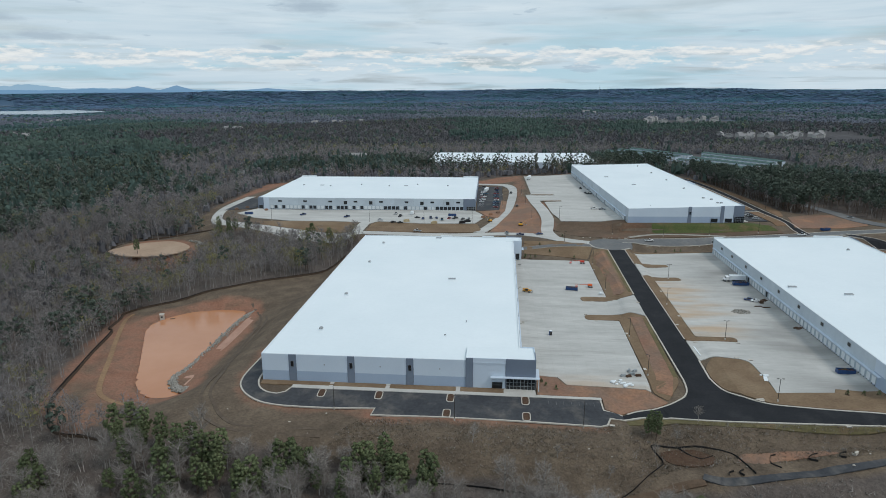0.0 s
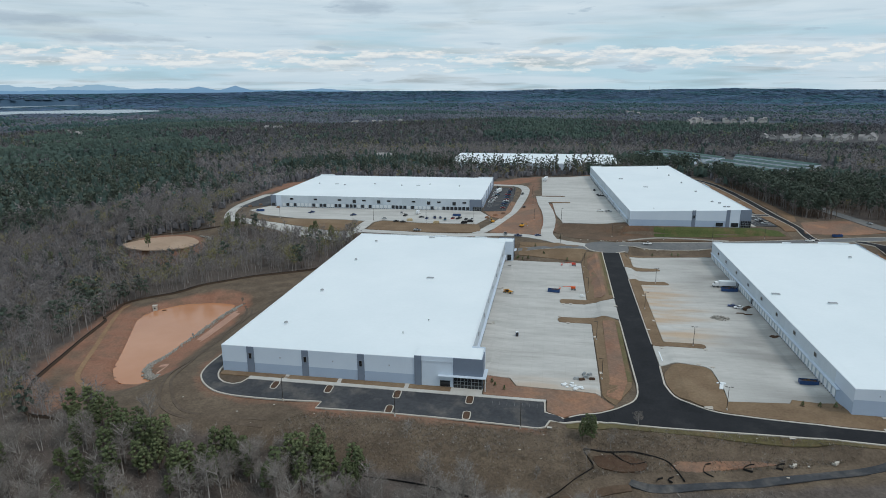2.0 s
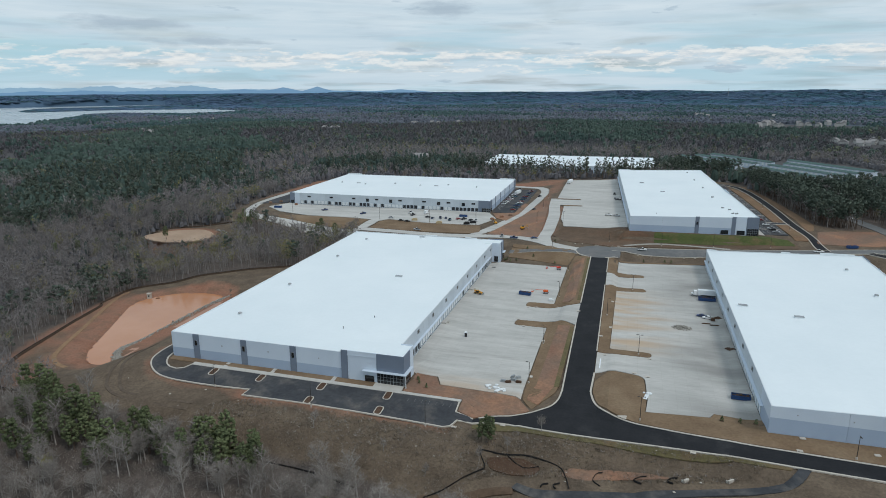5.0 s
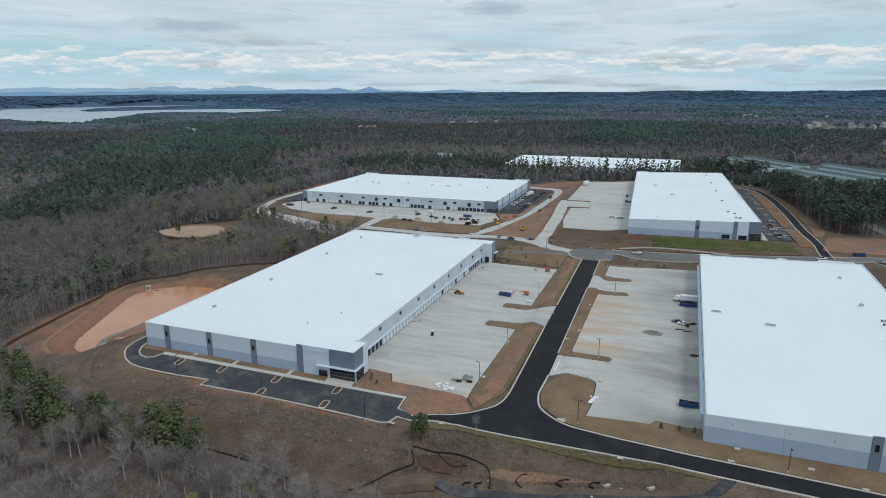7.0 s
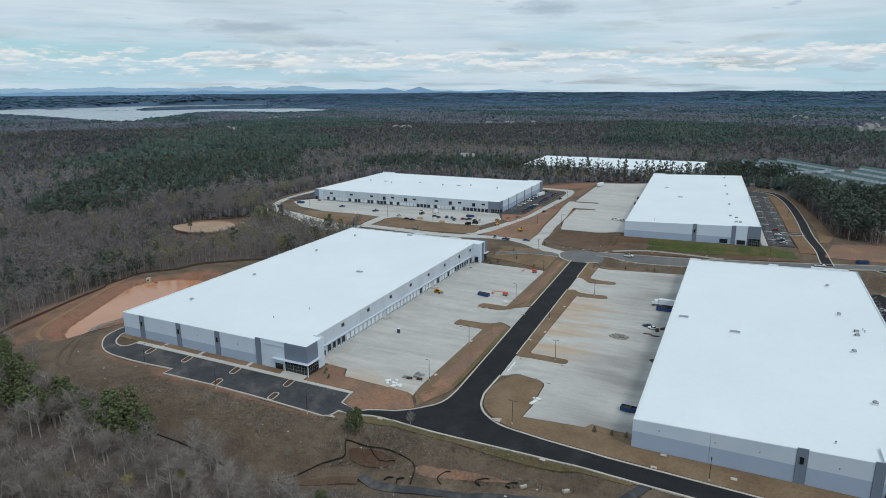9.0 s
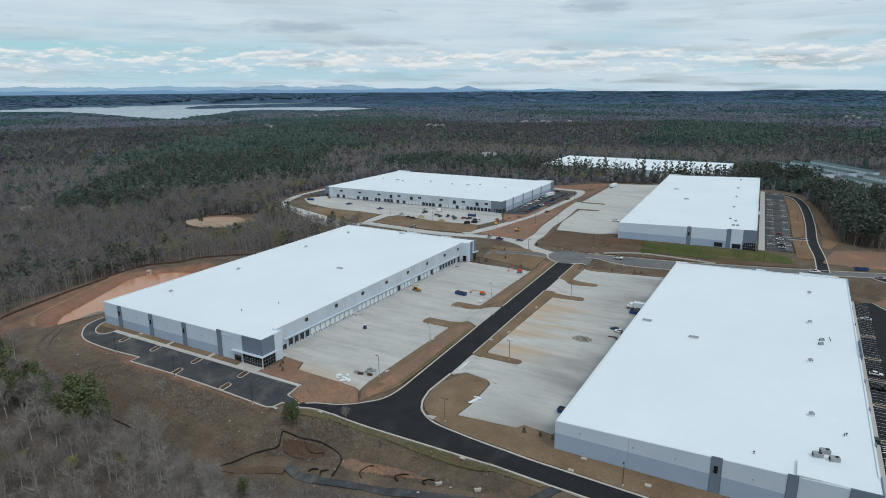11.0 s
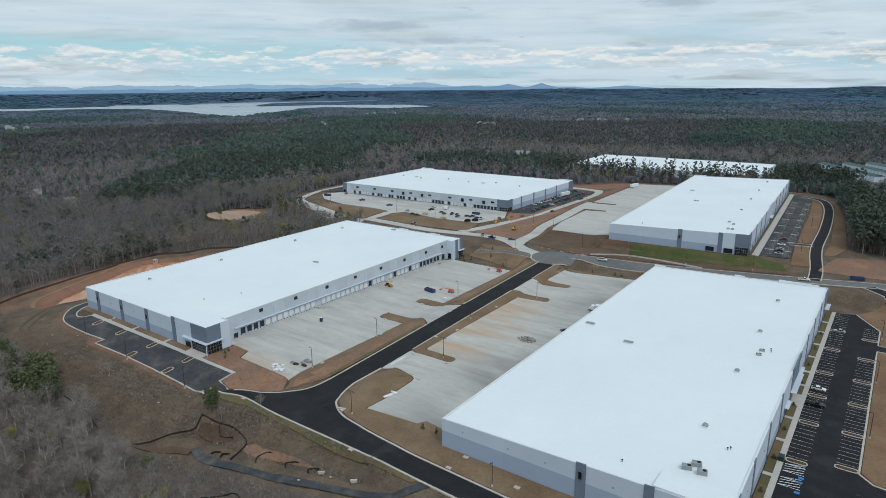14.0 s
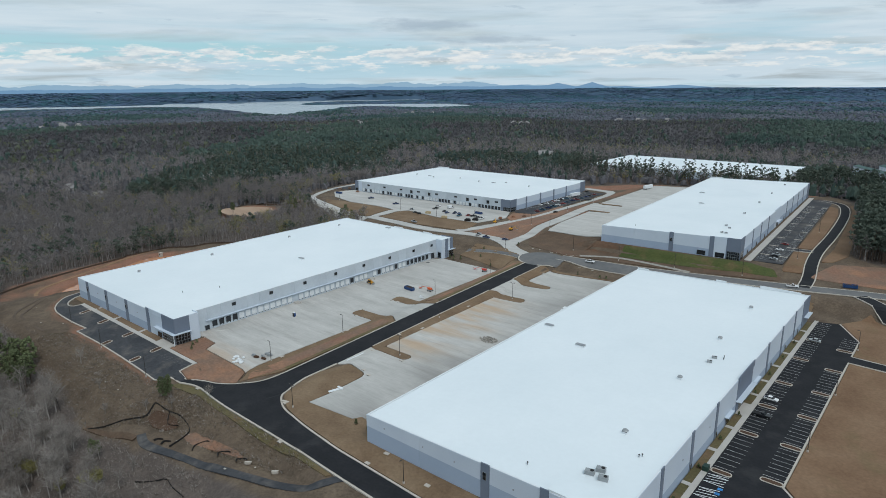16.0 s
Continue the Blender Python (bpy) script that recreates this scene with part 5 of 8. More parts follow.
W1.canopy((14.4, 222.15), (14.4, 229.6), (1, 0), 3.5, 1.5)
part("column", tubed((15.6, 220.8, -1.6), (15.6, 220.8, 3.5), 0.16, 0.16, 8), M["coping"], W1.e, "slender pale canopy column")
W1.window((0, 222.2), (0, -1), 4.0, -1.3, 1.3)
for x in (-79.7, -56.4, -33.5):
    W1.window((x, 222.3), (0, -1), 1.25, 4.6, 7.0)
for x in (-67, -45, -22, -3):
    part("wall_vent", boxed(x - 0.25, x + 0.25, 222.25, 222.39, 5.5, 6.0), M["frame"], W1.e)
# rear office corner
W1.wall((8.9, 408), (14.3, 408), (0, -1), [(5.4, "light")], -1.5, 4, 0.4)
W1.wall((14.3, 408), (14.3, 419), (1, 0), [(3.0, "light"), (6.0, "dark"), (8.0, "light"), (11.0, "dark")], -1.5, 4, 0.5)
W1.wall((14.3, 419), (4, 419), (0, 1), [(10.3, "dark")], -1.5, 4, 0.5)
part("tower_roof", boxed(4, 14.2, 408.2, 418.9, 10.4, 10.85), M["roof"], W1.e)
W1.storefront((14.45, 414.5), (14.45, 419), (1, 0), -1.4, 2.9, 4, 3)
W1.canopy((14.4, 413.5), (14.4, 420), (1, 0), 3.6, 1.6)
W1.window((11.8, 408), (0, -1), 2.6, -1.2, 2.6)
for i in range(8):
    W1.window((9.0, 255.6 + 21.65 * i - (0 if i < 7 else 4)), (1, 0), 2.2, 7.0, 8.7)
OPEN1 = {0, 1, 2, 3, 24, 30, 34, 37, 38, 39, 40, 41, 42}
for i in range(43):
    y = 244.6 + 3.66 * i
    if i in (13, 28):
        bm = boxed(9.1, 11.4, y - 1.6, y + 1.6, -2.5, -0.8)
        for k in range(5):
            box(bm, 11.4, 12.7, y + 1.4 - 0.6 * (k + 1), y + 1.4 - 0.6 * k, -2.5, -0.95 - 0.3 * k)
        part("dock_steps", bm, M["walkway"], W1.e, "concrete steps up to a dock door")
        continue
    W1.dock((9.0, y), (1, 0), -0.4, "open" if i in OPEN1 else "shut")
W1.dock((9.0, 240.6), (1, 0), -1.2, "open", 2.4, 2.4)
W1.dock((9.0, 404), (1, 0), -1.2, "open", 3.4, 3.8)
W1.canopy((9.0, 240), (9.0, 402), (1, 0), 3.45, 1.1, 0.28)
for x in (-40, -12):
    part("parapet_tab", boxed(x, x + 8, 418.2, 418.7, 10.6, 11.5), M["coping"], W1.e)
bm = bmesh.new()
vs = [bm.verts.new(p) for p in ((9.1, 234.4, -1.0), (16, 234.4, -2.2), (16, 237.5, -2.2), (9.1, 237.5, -1.0), (9.1, 234.4, -3), (16, 234.4, -3), (16, 237.5, -3), (9.1, 237.5, -3))]
for q in ((0, 1, 2, 3), (0, 4, 5, 1), (1, 5, 6, 2), (2, 6, 7, 3)):
    bm.faces.new([vs[i] for i in q])
part("ramp", bm, M["walkway"], W1.e, "concrete drive-in ramp")

# second warehouse: docks on the yard side, offices along the long car park
W2 = Warehouse(pose(0, 0, 0), "pale grey warehouse with white roof beside the car park", lambda x, y: 10.1 + (x - 142) * 0.028 + (y - 220) * 0.003)
W2.roof([(142.2, 219.7), (226.8, 219.7), (226.8, 425.8), (142.2, 425.8)])
W2.wall((142, 219.5), (227, 219.5), (0, -1), spans(85, [(45.3, 48.2, "dark"), (64, 66.6, "dark"), (78, 85, "dark")], 22.6), 0.8, 5.6, 0.5)
W2.wall((227, 219.5), (227, 426), (1, 0), spans(206.5, [(0.2, 9, "dark"), (26, 28, "dark"), (49, 51, "dark"), (71, 73, "dark"), (93.5, 111.5, "dark"), (132, 134, "dark"), (154, 156, "dark"), (177, 179, "dark"), (193, 206.3, "dark")], 22), 0.8, 3.2, 0.5)
W2.wall((227, 426), (142, 426), (0, 1), spans(85, [(10, 13, "dark"), (40, 43, "dark")], 15), 0.8, 4.6, 0.3)
W2.wall((142, 426), (142, 219.5), (-1, 0), spans(206.5, [], 7.6, "dock")[:-2] + [(206.5, "panel")], 0.8, 4.6)
W2.window((188.7, 219.4), (0, -1), 1.2, 7.2, 9.6)
W2.storefront((220, 219.3), (227.1, 219.3), (0, -1), 0.8, 5.2, 6, 3)
W2.storefront((227.2, 219.4), (227.2, 226), (1, 0), 0.8, 5.2, 5, 3)
W2.window((212, 219.4), (0, -1), 5.5, 1.2, 3.8)
W2.canopy((227.1, 219.5), (227.1, 227), (1, 0), 5.4, 1.8)
W2.canopy((227.1, 312), (227.1, 331), (1, 0), 5.2, 1.9)
W2.canopy((227.1, 416), (227.1, 426), (1, 0), 5.2, 1.9)
W2.canopy((227.1, 300), (227.1, 307), (1, 0), 4.4, 1.3)
W2.canopy((227.1, 333), (227.1, 340), (1, 0), 4.4, 1.3)
for y in (303.5, 317, 322, 336.5):
    W2.window((227.1, y), (1, 0), 3.6, 0.9, 4.2, "glass_door")
for y in (245, 268, 291, 358, 381, 404):
    W2.window((227.1, y + 1), (1, 0), 1.1, 0.9, 3.1, "side_door")
    part("wall_vent", boxed(227.02, 227.14, y - 6.2, y - 5.8, 7.6, 8.0), M["frame"], W2.e)
for x in (150, 166, 178, 198):
    part("wall_vent", boxed(x - 0.2, x + 0.2, 219.36, 219.49, 8.0, 8.4), M["frame"], W2.e)
for i in range(9):
    W2.window((142, 253.4 + 22.7 * i - (0 if i < 7 else (i - 6) * 4)), (-1, 0), 2.4, 7.4, 9.0)
for i in range(51):
    y = 234 + 3.74 * i
    if y > 424:
        break
    W2.dock((142, y), (-1, 0), 0.6, "open" if i in (27, 34, 35) else "shut")
W2.canopy((142, 424), (142, 230), (-1, 0), 4.6, 1.1, 0.3)
part("tower_roof", boxed(208, 226.8, 219.8, 228, 12.5, 12.9), M["roof"], W2.e)
part("parapet_tab", boxed(227.2, 227.5, 313, 331, 12.0, 14.4), M["dark"], W2.e)
for x, w in ((142, 6), (184, 5), (205, 18)):
    part("parapet_tab", boxed(x, x + w, 425.6, 426.1, W2.rz(x, 425), W2.rz(x + w, 425) + 0.9), M["coping"], W2.e)

# upper warehouse behind the turning circle
W3 = Warehouse(pose(95, 475.2, 0, 0, 0, 3.3), "pale grey warehouse on the upper terrace with white roof", lambda x, y: 20.6 + x * 0.024)
W3.roof([(0.2, 0.2), (84.8, 0.2), (84.8, 260.8), (0.2, 260.8)])
W3.wall((0, 0), (85, 0), (0, -1), spans(85, [(44, 46.6, "dark"), (67.8, 70.4, "dark"), (70.4, 77.4, "light"), (77.4, 85, "dark")], 22), 10.3, 4.6, 0.4)
W3.wall((85, 0), (85, 261), (1, 0), spans(261, [(0.2, 10, "dark"), (32, 34, "dark"), (56, 58, "dark"), (80, 82, "dark"), (104, 124, "light"), (148, 150, "dark"), (174, 176, "dark"), (200, 202, "dark"), (226, 228, "dark"), (250, 260.8, "dark")], 24), 10.3, 4.6, 0.4)
W3.wall((85, 261), (0, 261), (0, 1), spans(85, [], 20), 10.3, 4.6)
W3.wall((0, 261), (0, 0), (-1, 0), spans(261, [], 9, "dock"), 10.3, 4.6)
W3.window((45.3, -0.2), (0, -1), 1.3, 16.5, 18.8)
W3.window((63.5, 0), (0, -1), 5.0, 10.8, 13.6)
W3.window((74, 0), (0, -1), 5.2, 10.6, 13.6)
W3.storefront((78, -0.2), (85, -0.2), (0, -1), 10.3, 15.2, 6, 3)
W3.storefront((85.2, 0), (85.2, 7), (1, 0), 10.3, 15.2, 5, 3)
W3.canopy((85.1, 108), (85.1, 120), (1, 0), 14.2, 1.8)
for y in (20, 45, 70, 112, 116, 140, 165):
    W3.window((85.1, y), (1, 0), 2.4, 10.4, 13.0, "side_door")
for i in range(62):
    W3.dock((0, 8 + 4.0 * i), (-1, 0), 10.2, "shut" if i % 9 else "open")
W3.canopy((0, 257), (0, 6), (-1, 0), 14.0, 1.1)
part("parapet_tab", boxed(0.05, 12, 260.4, 260.95, 20.6, 21.9), M["coping"], W3.e)
part("parapet_tab", boxed(84.5, 84.95, 104, 124, 22.4, 23.6), M["light"], W3.e)

# far warehouse across the concrete road
W4 = Warehouse(pose(-214, 538.3, 0, 0, 0, 0.9), "wide pale grey warehouse with many dock doors far behind", lambda x, y: 14.2)
W4.roof([(0.2, 0.2), (192, 0.2), (192, 136), (0.2, 136)])
W4.wall((0, 0), (192.2, 0), (0, -1), spans(192.2, [(0.1, 5, "dark"), (5, 10, "light"), (182, 192, "dark")], 8.6, "dock"), 5.0, 4, 0.5)
W4.wall((192.2, 0), (192.2, 136.2), (1, 0), spans(136.2, [(0.2, 9, "dark"), (24, 26, "dark"), (48, 50, "dark"), (72, 74, "dark"), (96, 98, "dark"), (126, 136, "dark")], 24), 5.0, 4, 0.5)
W4.wall((192.2, 136.2), (0, 136.2), (0, 1), spans(192.2, [], 24), 5.0, 4)
W4.wall((0, 136.2), (0, 0), (-1, 0), spans(136.2, [(126, 136, "dark")], 24), 5.0, 4, 0.5)
part("parapet_tab", boxed(0.1, 16, 135.4, 136.1, 14.2, 15.5), M["coping"], W4.e)
part("parapet_tab", boxed(176, 192, 135.4, 136.1, 14.2, 15.5), M["coping"], W4.e)
for i in range(8):
    W4.window((20 + 22.5 * i, 0), (0, -1), 3.4, 11.1, 12.6)
for i in (2, 3, 5, 6):
    W4.window((13.5 + 22.5 * i + 20, 0), (0, -1), 3.0, 9.4, 12.4)
OPEN4 = {1, 3, 8, 10, 11, 14, 15, 17, 18, 19, 21, 23, 29, 30, 31, 32, 34, 39, 42, 43, 44, 45, 46, 47, 48}
for i in range(49):
    W4.dock((12.5 + 3.5 * i, 0), (0, -1), 5.2, "open" if i in OPEN4 else "shut", 2.7, 2.9)
W4.storefront((185, -0.2), (192.3, -0.2), (0, -1), 5.0, 8.4, 5, 2)
W4.storefront((192.4, 0), (192.4, 7), (1, 0), 5.0, 8.4, 4, 2)
W4.window((2.5, 0), (0, -1), 3.6, 5.0, 8.0)

# older white warehouse behind the pine row, and a yard of green-roofed sheds
W5 = Warehouse(pose(-96, 828, 0, 0, 0, 0.6), "older low white-roofed warehouse behind the pines", lambda x, y: 12.6)
W5.roof([(0, 0), (219, 0), (219, 118), (0, 118)])
W5.wall((0, 0), (219, 0), (0, -1), spans(219, [], 14), 3.5, 2)
W5.wall((219, 0), (219, 118), (1, 0), spans(118, [], 14), 3.5, 2)
W5.wall((219, 118), (0, 118), (0, 1), spans(219, [], 20), 3.5, 2)
W5.wall((0, 118), (0, 0), (-1, 0), spans(118, [], 14), 3.5, 2)
M["green_roof"] = plain("green_metal_roof", (0.075, 0.125, 0.118), 0.75, 0.0, spec=0.15)


def storage_shed(x, y, rot, length, width=12):
    e = thing("storage_shed", pose(x, y, gz(x, y) + 2.5, 0, 0, rot), "long low storage shed with green metal roof", "storage shed", "storage sheds")
    part("wall", boxed(0.6, width - 0.6, 0.5, length - 0.5, -5, 4.2), M["light"], e, "pale shed wall")
    bm = bmesh.new()
    extrude_profile(bm, [(0, 4.0), (width, 4.0), (width, 4.2), (width / 2, 5.8), (0, 4.2)], 0, length)
    part("roof", bm, M["green_roof"], e, "green ribbed metal roof")
    for k in range(int(length / 7)):
        part("door", boxed(0.48, 0.62, 2 + 7 * k, 6 + 7 * k, -0.5, 3), M["white"], e)
    return e


for x, y, ln in ((296, 800, 110), (320, 826, 110), (344, 852, 110), (224, 916, 120), (248, 940, 120), (272, 966, 120), (368, 880, 130), (202, 890, 60)):
    storage_shed(x, y, 32.5, ln)


# ---- woods ----
TRI = {}


def tree_bare(seed, twigs, limbs, tall=15.0, twig_w=0.10, sides=5, long=(0.8, 1.9), girth=0.26):
    """A leafless tree: tapered trunk, rising limbs, a haze of fine twigs. Returns trunk triangles and twig triangles."""
    rng = np.random.default_rng(seed)
    wood, fine = [], []

    def stick(a, b, r0, r1, k, out):
        a, b = np.array(a), np.array(b)
        d = (b - a) / np.linalg.norm(b - a)
        u = np.cross(d, [0.3, 0.5, 0.8] if abs(d[2]) < 0.95 else [1, 0, 0])
        u /= np.linalg.norm(u)
        v = np.cross(d, u)
        ra = [a + r0 * (u * math.cos(2 * math.pi * i / k) + v * math.sin(2 * math.pi * i / k)) for i in range(k)]
        rb = [b + r1 * (u * math.cos(2 * math.pi * i / k) + v * math.sin(2 * math.pi * i / k)) for i in range(k)]
        for i in range(k):
            j = (i + 1) % k
            out.append((ra[i], ra[j], rb[j]))
            out.append((ra[i], rb[j], rb[i]))
    lean = rng.normal(0, 0.35, 2)
    mid = np.array([lean[0], lean[1], tall * 0.42])
    top = np.array([lean[0] * 2.2, lean[1] * 2.2, tall * 0.86])
    stick((0, 0, -1), mid, girth, girth * 0.72, sides, wood)
    stick(mid, top, girth * 0.72, 0.04, sides, wood)
    ends = [(mid, top)]
    for i in range(limbs):
        f = rng.uniform(0.32, 0.78)
        base = mid * (f / 0.42) if f < 0.42 else mid + (top - mid) * ((f - 0.42) / 0.44)
        a = i * 2.4 + rng.uniform(-0.4, 0.4)
        ln = tall * rng.uniform(0.22, 0.36)
        tip = base + ln * np.array([math.cos(a) * 0.78, math.sin(a) * 0.78, rng.uniform(0.5, 0.9)])
        tip[2] = min(tip[2], tall)
        stick(base, tip, 0.11, 0.03, 3, wood)
        ends.append((base, tip))
        if sides > 3:
            for q in range(2):
                b2 = base + (tip - base) * rng.uniform(0.4, 0.8)
                t2 = b2 + ln * 0.45 * np.array([math.cos(a + rng.uniform(-1.3, 1.3)) * 0.7, math.sin(a + rng.uniform(-1.3, 1.3)) * 0.7, rng.uniform(0.4, 0.9)])
                stick(b2, t2, 0.05, 0.015, 3, wood)
                ends.append((b2, t2))
    for i in range(twigs):
        a, b = ends[rng.integers(len(ends))]
        p = a + (b - a) * rng.uniform(0.35, 1.0)
        if i % 2:
            # the outer haze of the crown
            u = rng.normal(0, 1, 3)
            u *= rng.uniform(0.55, 1.0) / np.linalg.norm(u)
            p = np.array([mid[0] * 1.6, mid[1] * 1.6, tall * 0.66]) + u * np.array([tall * 0.24, tall * 0.24, tall * 0.3])
        d = np.array([rng.normal(0, 0.75), rng.normal(0, 0.75), rng.uniform(-0.1, 1.0)])
        d /= np.linalg.norm(d)
        ln = rng.uniform(*long) * tall / 15
        s = np.cross(d, rng.normal(0, 1, 3))
        s *= twig_w / (np.linalg.norm(s) + 1e-6)
        fine.append((p - s, p + s, p + d * ln))
    return np.array(wood), np.array(fine)


def tree_pine(seed, clumps, tall=17.0, size=1.25, start=0.42, wide=3.0, lobes=9, puff=1.0):
    """A loblolly pine: bare straight trunk, limbs, and a rounded crown of needle tufts gathered in lobes."""
    rng = np.random.default_rng(seed)
    wood, fine = [], []
    k = 5
    for i in range(k):
        a, b = 2 * math.pi * i / k, 2 * math.pi * (i + 1) / k
        p, q = np.array([0.24 * math.cos(a), 0.24 * math.sin(a), -1]), np.array([0.24 * math.cos(b), 0.24 * math.sin(b), -1])
        wood.append((p, q, np.array([0, 0, tall * 0.97])))
    heads = []
    for i in range(lobes):
        g = (i + rng.uniform(0.1, 0.9)) / lobes
        reach = wide * (0.62 + 0.9 * g if g < 0.3 else 0.9 * math.sqrt(1 - ((g - 0.3) / 0.76) ** 2)) * rng.uniform(0.5, 1.05)
        a = i * 2.4 + rng.uniform(-0.5, 0.5)
        c = np.array([math.cos(a) * reach * 0.75, math.sin(a) * reach * 0.75, tall * (start + (0.97 - start) * g)])
        heads.append((c, wide * puff * rng.uniform(0.34, 0.5) * (1 - 0.3 * g)))
        root = np.array([0, 0, c[2] - reach * 0.35])
        wood.append((root + [0, 0, 0.08], root - [0, 0, 0.08], c))
    for i in range(clumps):
        c, r = heads[rng.integers(lobes)]
        n = rng.normal(0, 1, 3) + [0, 0, 0.45]
        n /= np.linalg.norm(n)
        p = c + n * r * np.array([1, 1, 0.7]) * rng.uniform(0.35, 1.2)
        u = np.cross(n, rng.normal(0, 1, 3)) + n * rng.normal(0, 0.35)
        u /= np.linalg.norm(u)
        v = np.cross(n, u)
        s = size * rng.uniform(0.6, 1.25)
        fine.append((p + u * s * 0.7, p - u * s * 0.35 + v * s * 0.45, p - u * s * 0.35 - v * s * 0.45))
    return np.array(wood), np.array(fine)


def tree_plume(seed, rays, tall=14.0):
    """A leafless tree a kilometre off: thin trunk and a fan of rising branch sprays."""
    rng = np.random.default_rng(seed)
    wood = [((-0.16, 0, -1), (0.16, 0, -1), (0, 0, tall * 0.75)), ((0, -0.16, -1), (0, 0.16, -1), (0, 0, tall * 0.7))]
    fine = []
    for i in range(rays):
        a = i * 2.4 + rng.uniform(-0.4, 0.4)
        lean, base = rng.uniform(0.1, 1.0), tall * rng.uniform(0.32, 0.62)
        d = np.array([math.cos(a) * lean, math.sin(a) * lean, rng.uniform(0.5, 1.0)])
        d /= np.linalg.norm(d)
        p = np.array([math.cos(a) * 0.8, math.sin(a) * 0.8, base])
        tip = p + d * tall * rng.uniform(0.28, 0.46)
        tip[2] = min(tip[2], tall * 1.03)
        w = np.array([-math.sin(a), math.cos(a), 0]) * rng.uniform(0.45, 1.1)
        fine.append((p + d * 0.8, tip + w, tip - w))
        fine.append((p, tip + w * 0.9 - d * 1.5, tip - w * 0.2 + [0, 0, 0.5]))
    return np.array(wood), np.array(fine)


def tri_mesh(name, groups):
    """A mesh from groups of (triangles, material)."""
    tris = np.concatenate([g for g, m in groups])
    me = bpy.data.meshes.new(name)
    n = len(tris)
    me.vertices.add(n * 3)
    me.vertices.foreach_set("co", tris.reshape(-1).astype(np.float32))
    me.loops.add(n * 3)
    me.loops.foreach_set("vertex_index", np.arange(n * 3, dtype=np.int32))
    me.polygons.add(n)
    me.polygons.foreach_set("loop_start", np.arange(0, n * 3, 3, dtype=np.int32))
    me.polygons.foreach_set("material_index", np.concatenate([np.full(len(g), i, np.int32) for i, (g, m) in enumerate(groups)]))
    for g, m in groups:
        me.materials.append(m)
    me.update(calc_edges=True)
    return me


def scatter(name, label, variants, spots, mats, rng):
    """Many trees as one piece of woodland: spots are rows of x, y, scale."""
    wood, fine = [], []
    pick = rng.integers(len(variants), size=len(spots))
    turn = rng.uniform(0, 6.28, len(spots))
    z = ground(spots[:, 0], spots[:, 1])
    for vi, (w, f) in enumerate(variants):
        sel = np.where(pick == vi)[0]
        if not len(sel):
            continue
        c, s = np.cos(turn[sel]), np.sin(turn[sel])
        for src, out in ((w, wood), (f, fine)):
            p = src.reshape(-1, 3)
            sc = spots[sel, 2][:, None]
            x = (p[None, :, 0] * c[:, None] - p[None, :, 1] * s[:, None]) * sc + spots[sel, 0][:, None]
            y = (p[None, :, 0] * s[:, None] + p[None, :, 1] * c[:, None]) * sc + spots[sel, 1][:, None]
            h = p[None, :, 2] * sc + z[sel][:, None]
            out.append(np.stack([x, y, h], -1).reshape(-1, 3, 3))
    me = tri_mesh(name, [(np.concatenate(wood), mats[0]), (np.concatenate(fine), mats[1])])
    return tagged(new(name, me), label, "woodland", kind="stuff")


# where woods stand: everywhere but the site, and a few clearings round it
SHEDS = [(140, 1050), (180, 890), (272, 786), (300, 780), (420, 870), (390, 1060), (200, 1100)]
NO_WOOD = [[(400, 1830), (690, 1830), (690, 2040), (400, 2040)], [(470, 1330), (770, 1330), (770, 1525), (470, 1525)], [(-1740, 700), (-1500, 700), (-1500, 820), (-1740, 820)], CLEARED, BASIN2, [(-100, 824), (128, 824), (128, 950), (-100, 950)], SHEDS,
           [(272, 499), (263, 534), (252, 573), (241, 650), (213, 742), (172, 809), (132, 864), (148, 876), (189, 820), (231, 749), (259, 655), (270, 576), (282, 537), (292, 503)]]


def wooded(x, y):
    ok = np.ones(x.shape, bool)
    for poly in NO_WOOD:
        ok &= ~inside(poly, x, y)
    return ok


# drifts where pines stand thick
PINE_DRIFTS = [[(-1061, 1275), (-896, 1415), (-525, 1027), (-466, 844), (-420, 720), (-400, 600), (-520, 580), (-640, 620), (-800, 700)], [(-541, 638), (-473, 642), (-400, 520), (-372, 440), (-420, 400), (-560, 480)],
               [(-330, 830), (-113, 900), (-113, 960), (150, 985), (200, 960), (180, 850), (140, 880), (130, 955), (-105, 955), (-105, 800), (-272, 735)], [(-160, 2040), (180, 2040), (130, 1360), (-100, 1340)],
               [(218, 516), (226, 536), (220, 592), (196, 745), (150, 790), (150, 860), (260, 800), (330, 830), (430, 700), (430, 480), (300, 505)], [(-1500, 1500), (-1100, 1750), (-700, 1500), (-820, 1300)]]


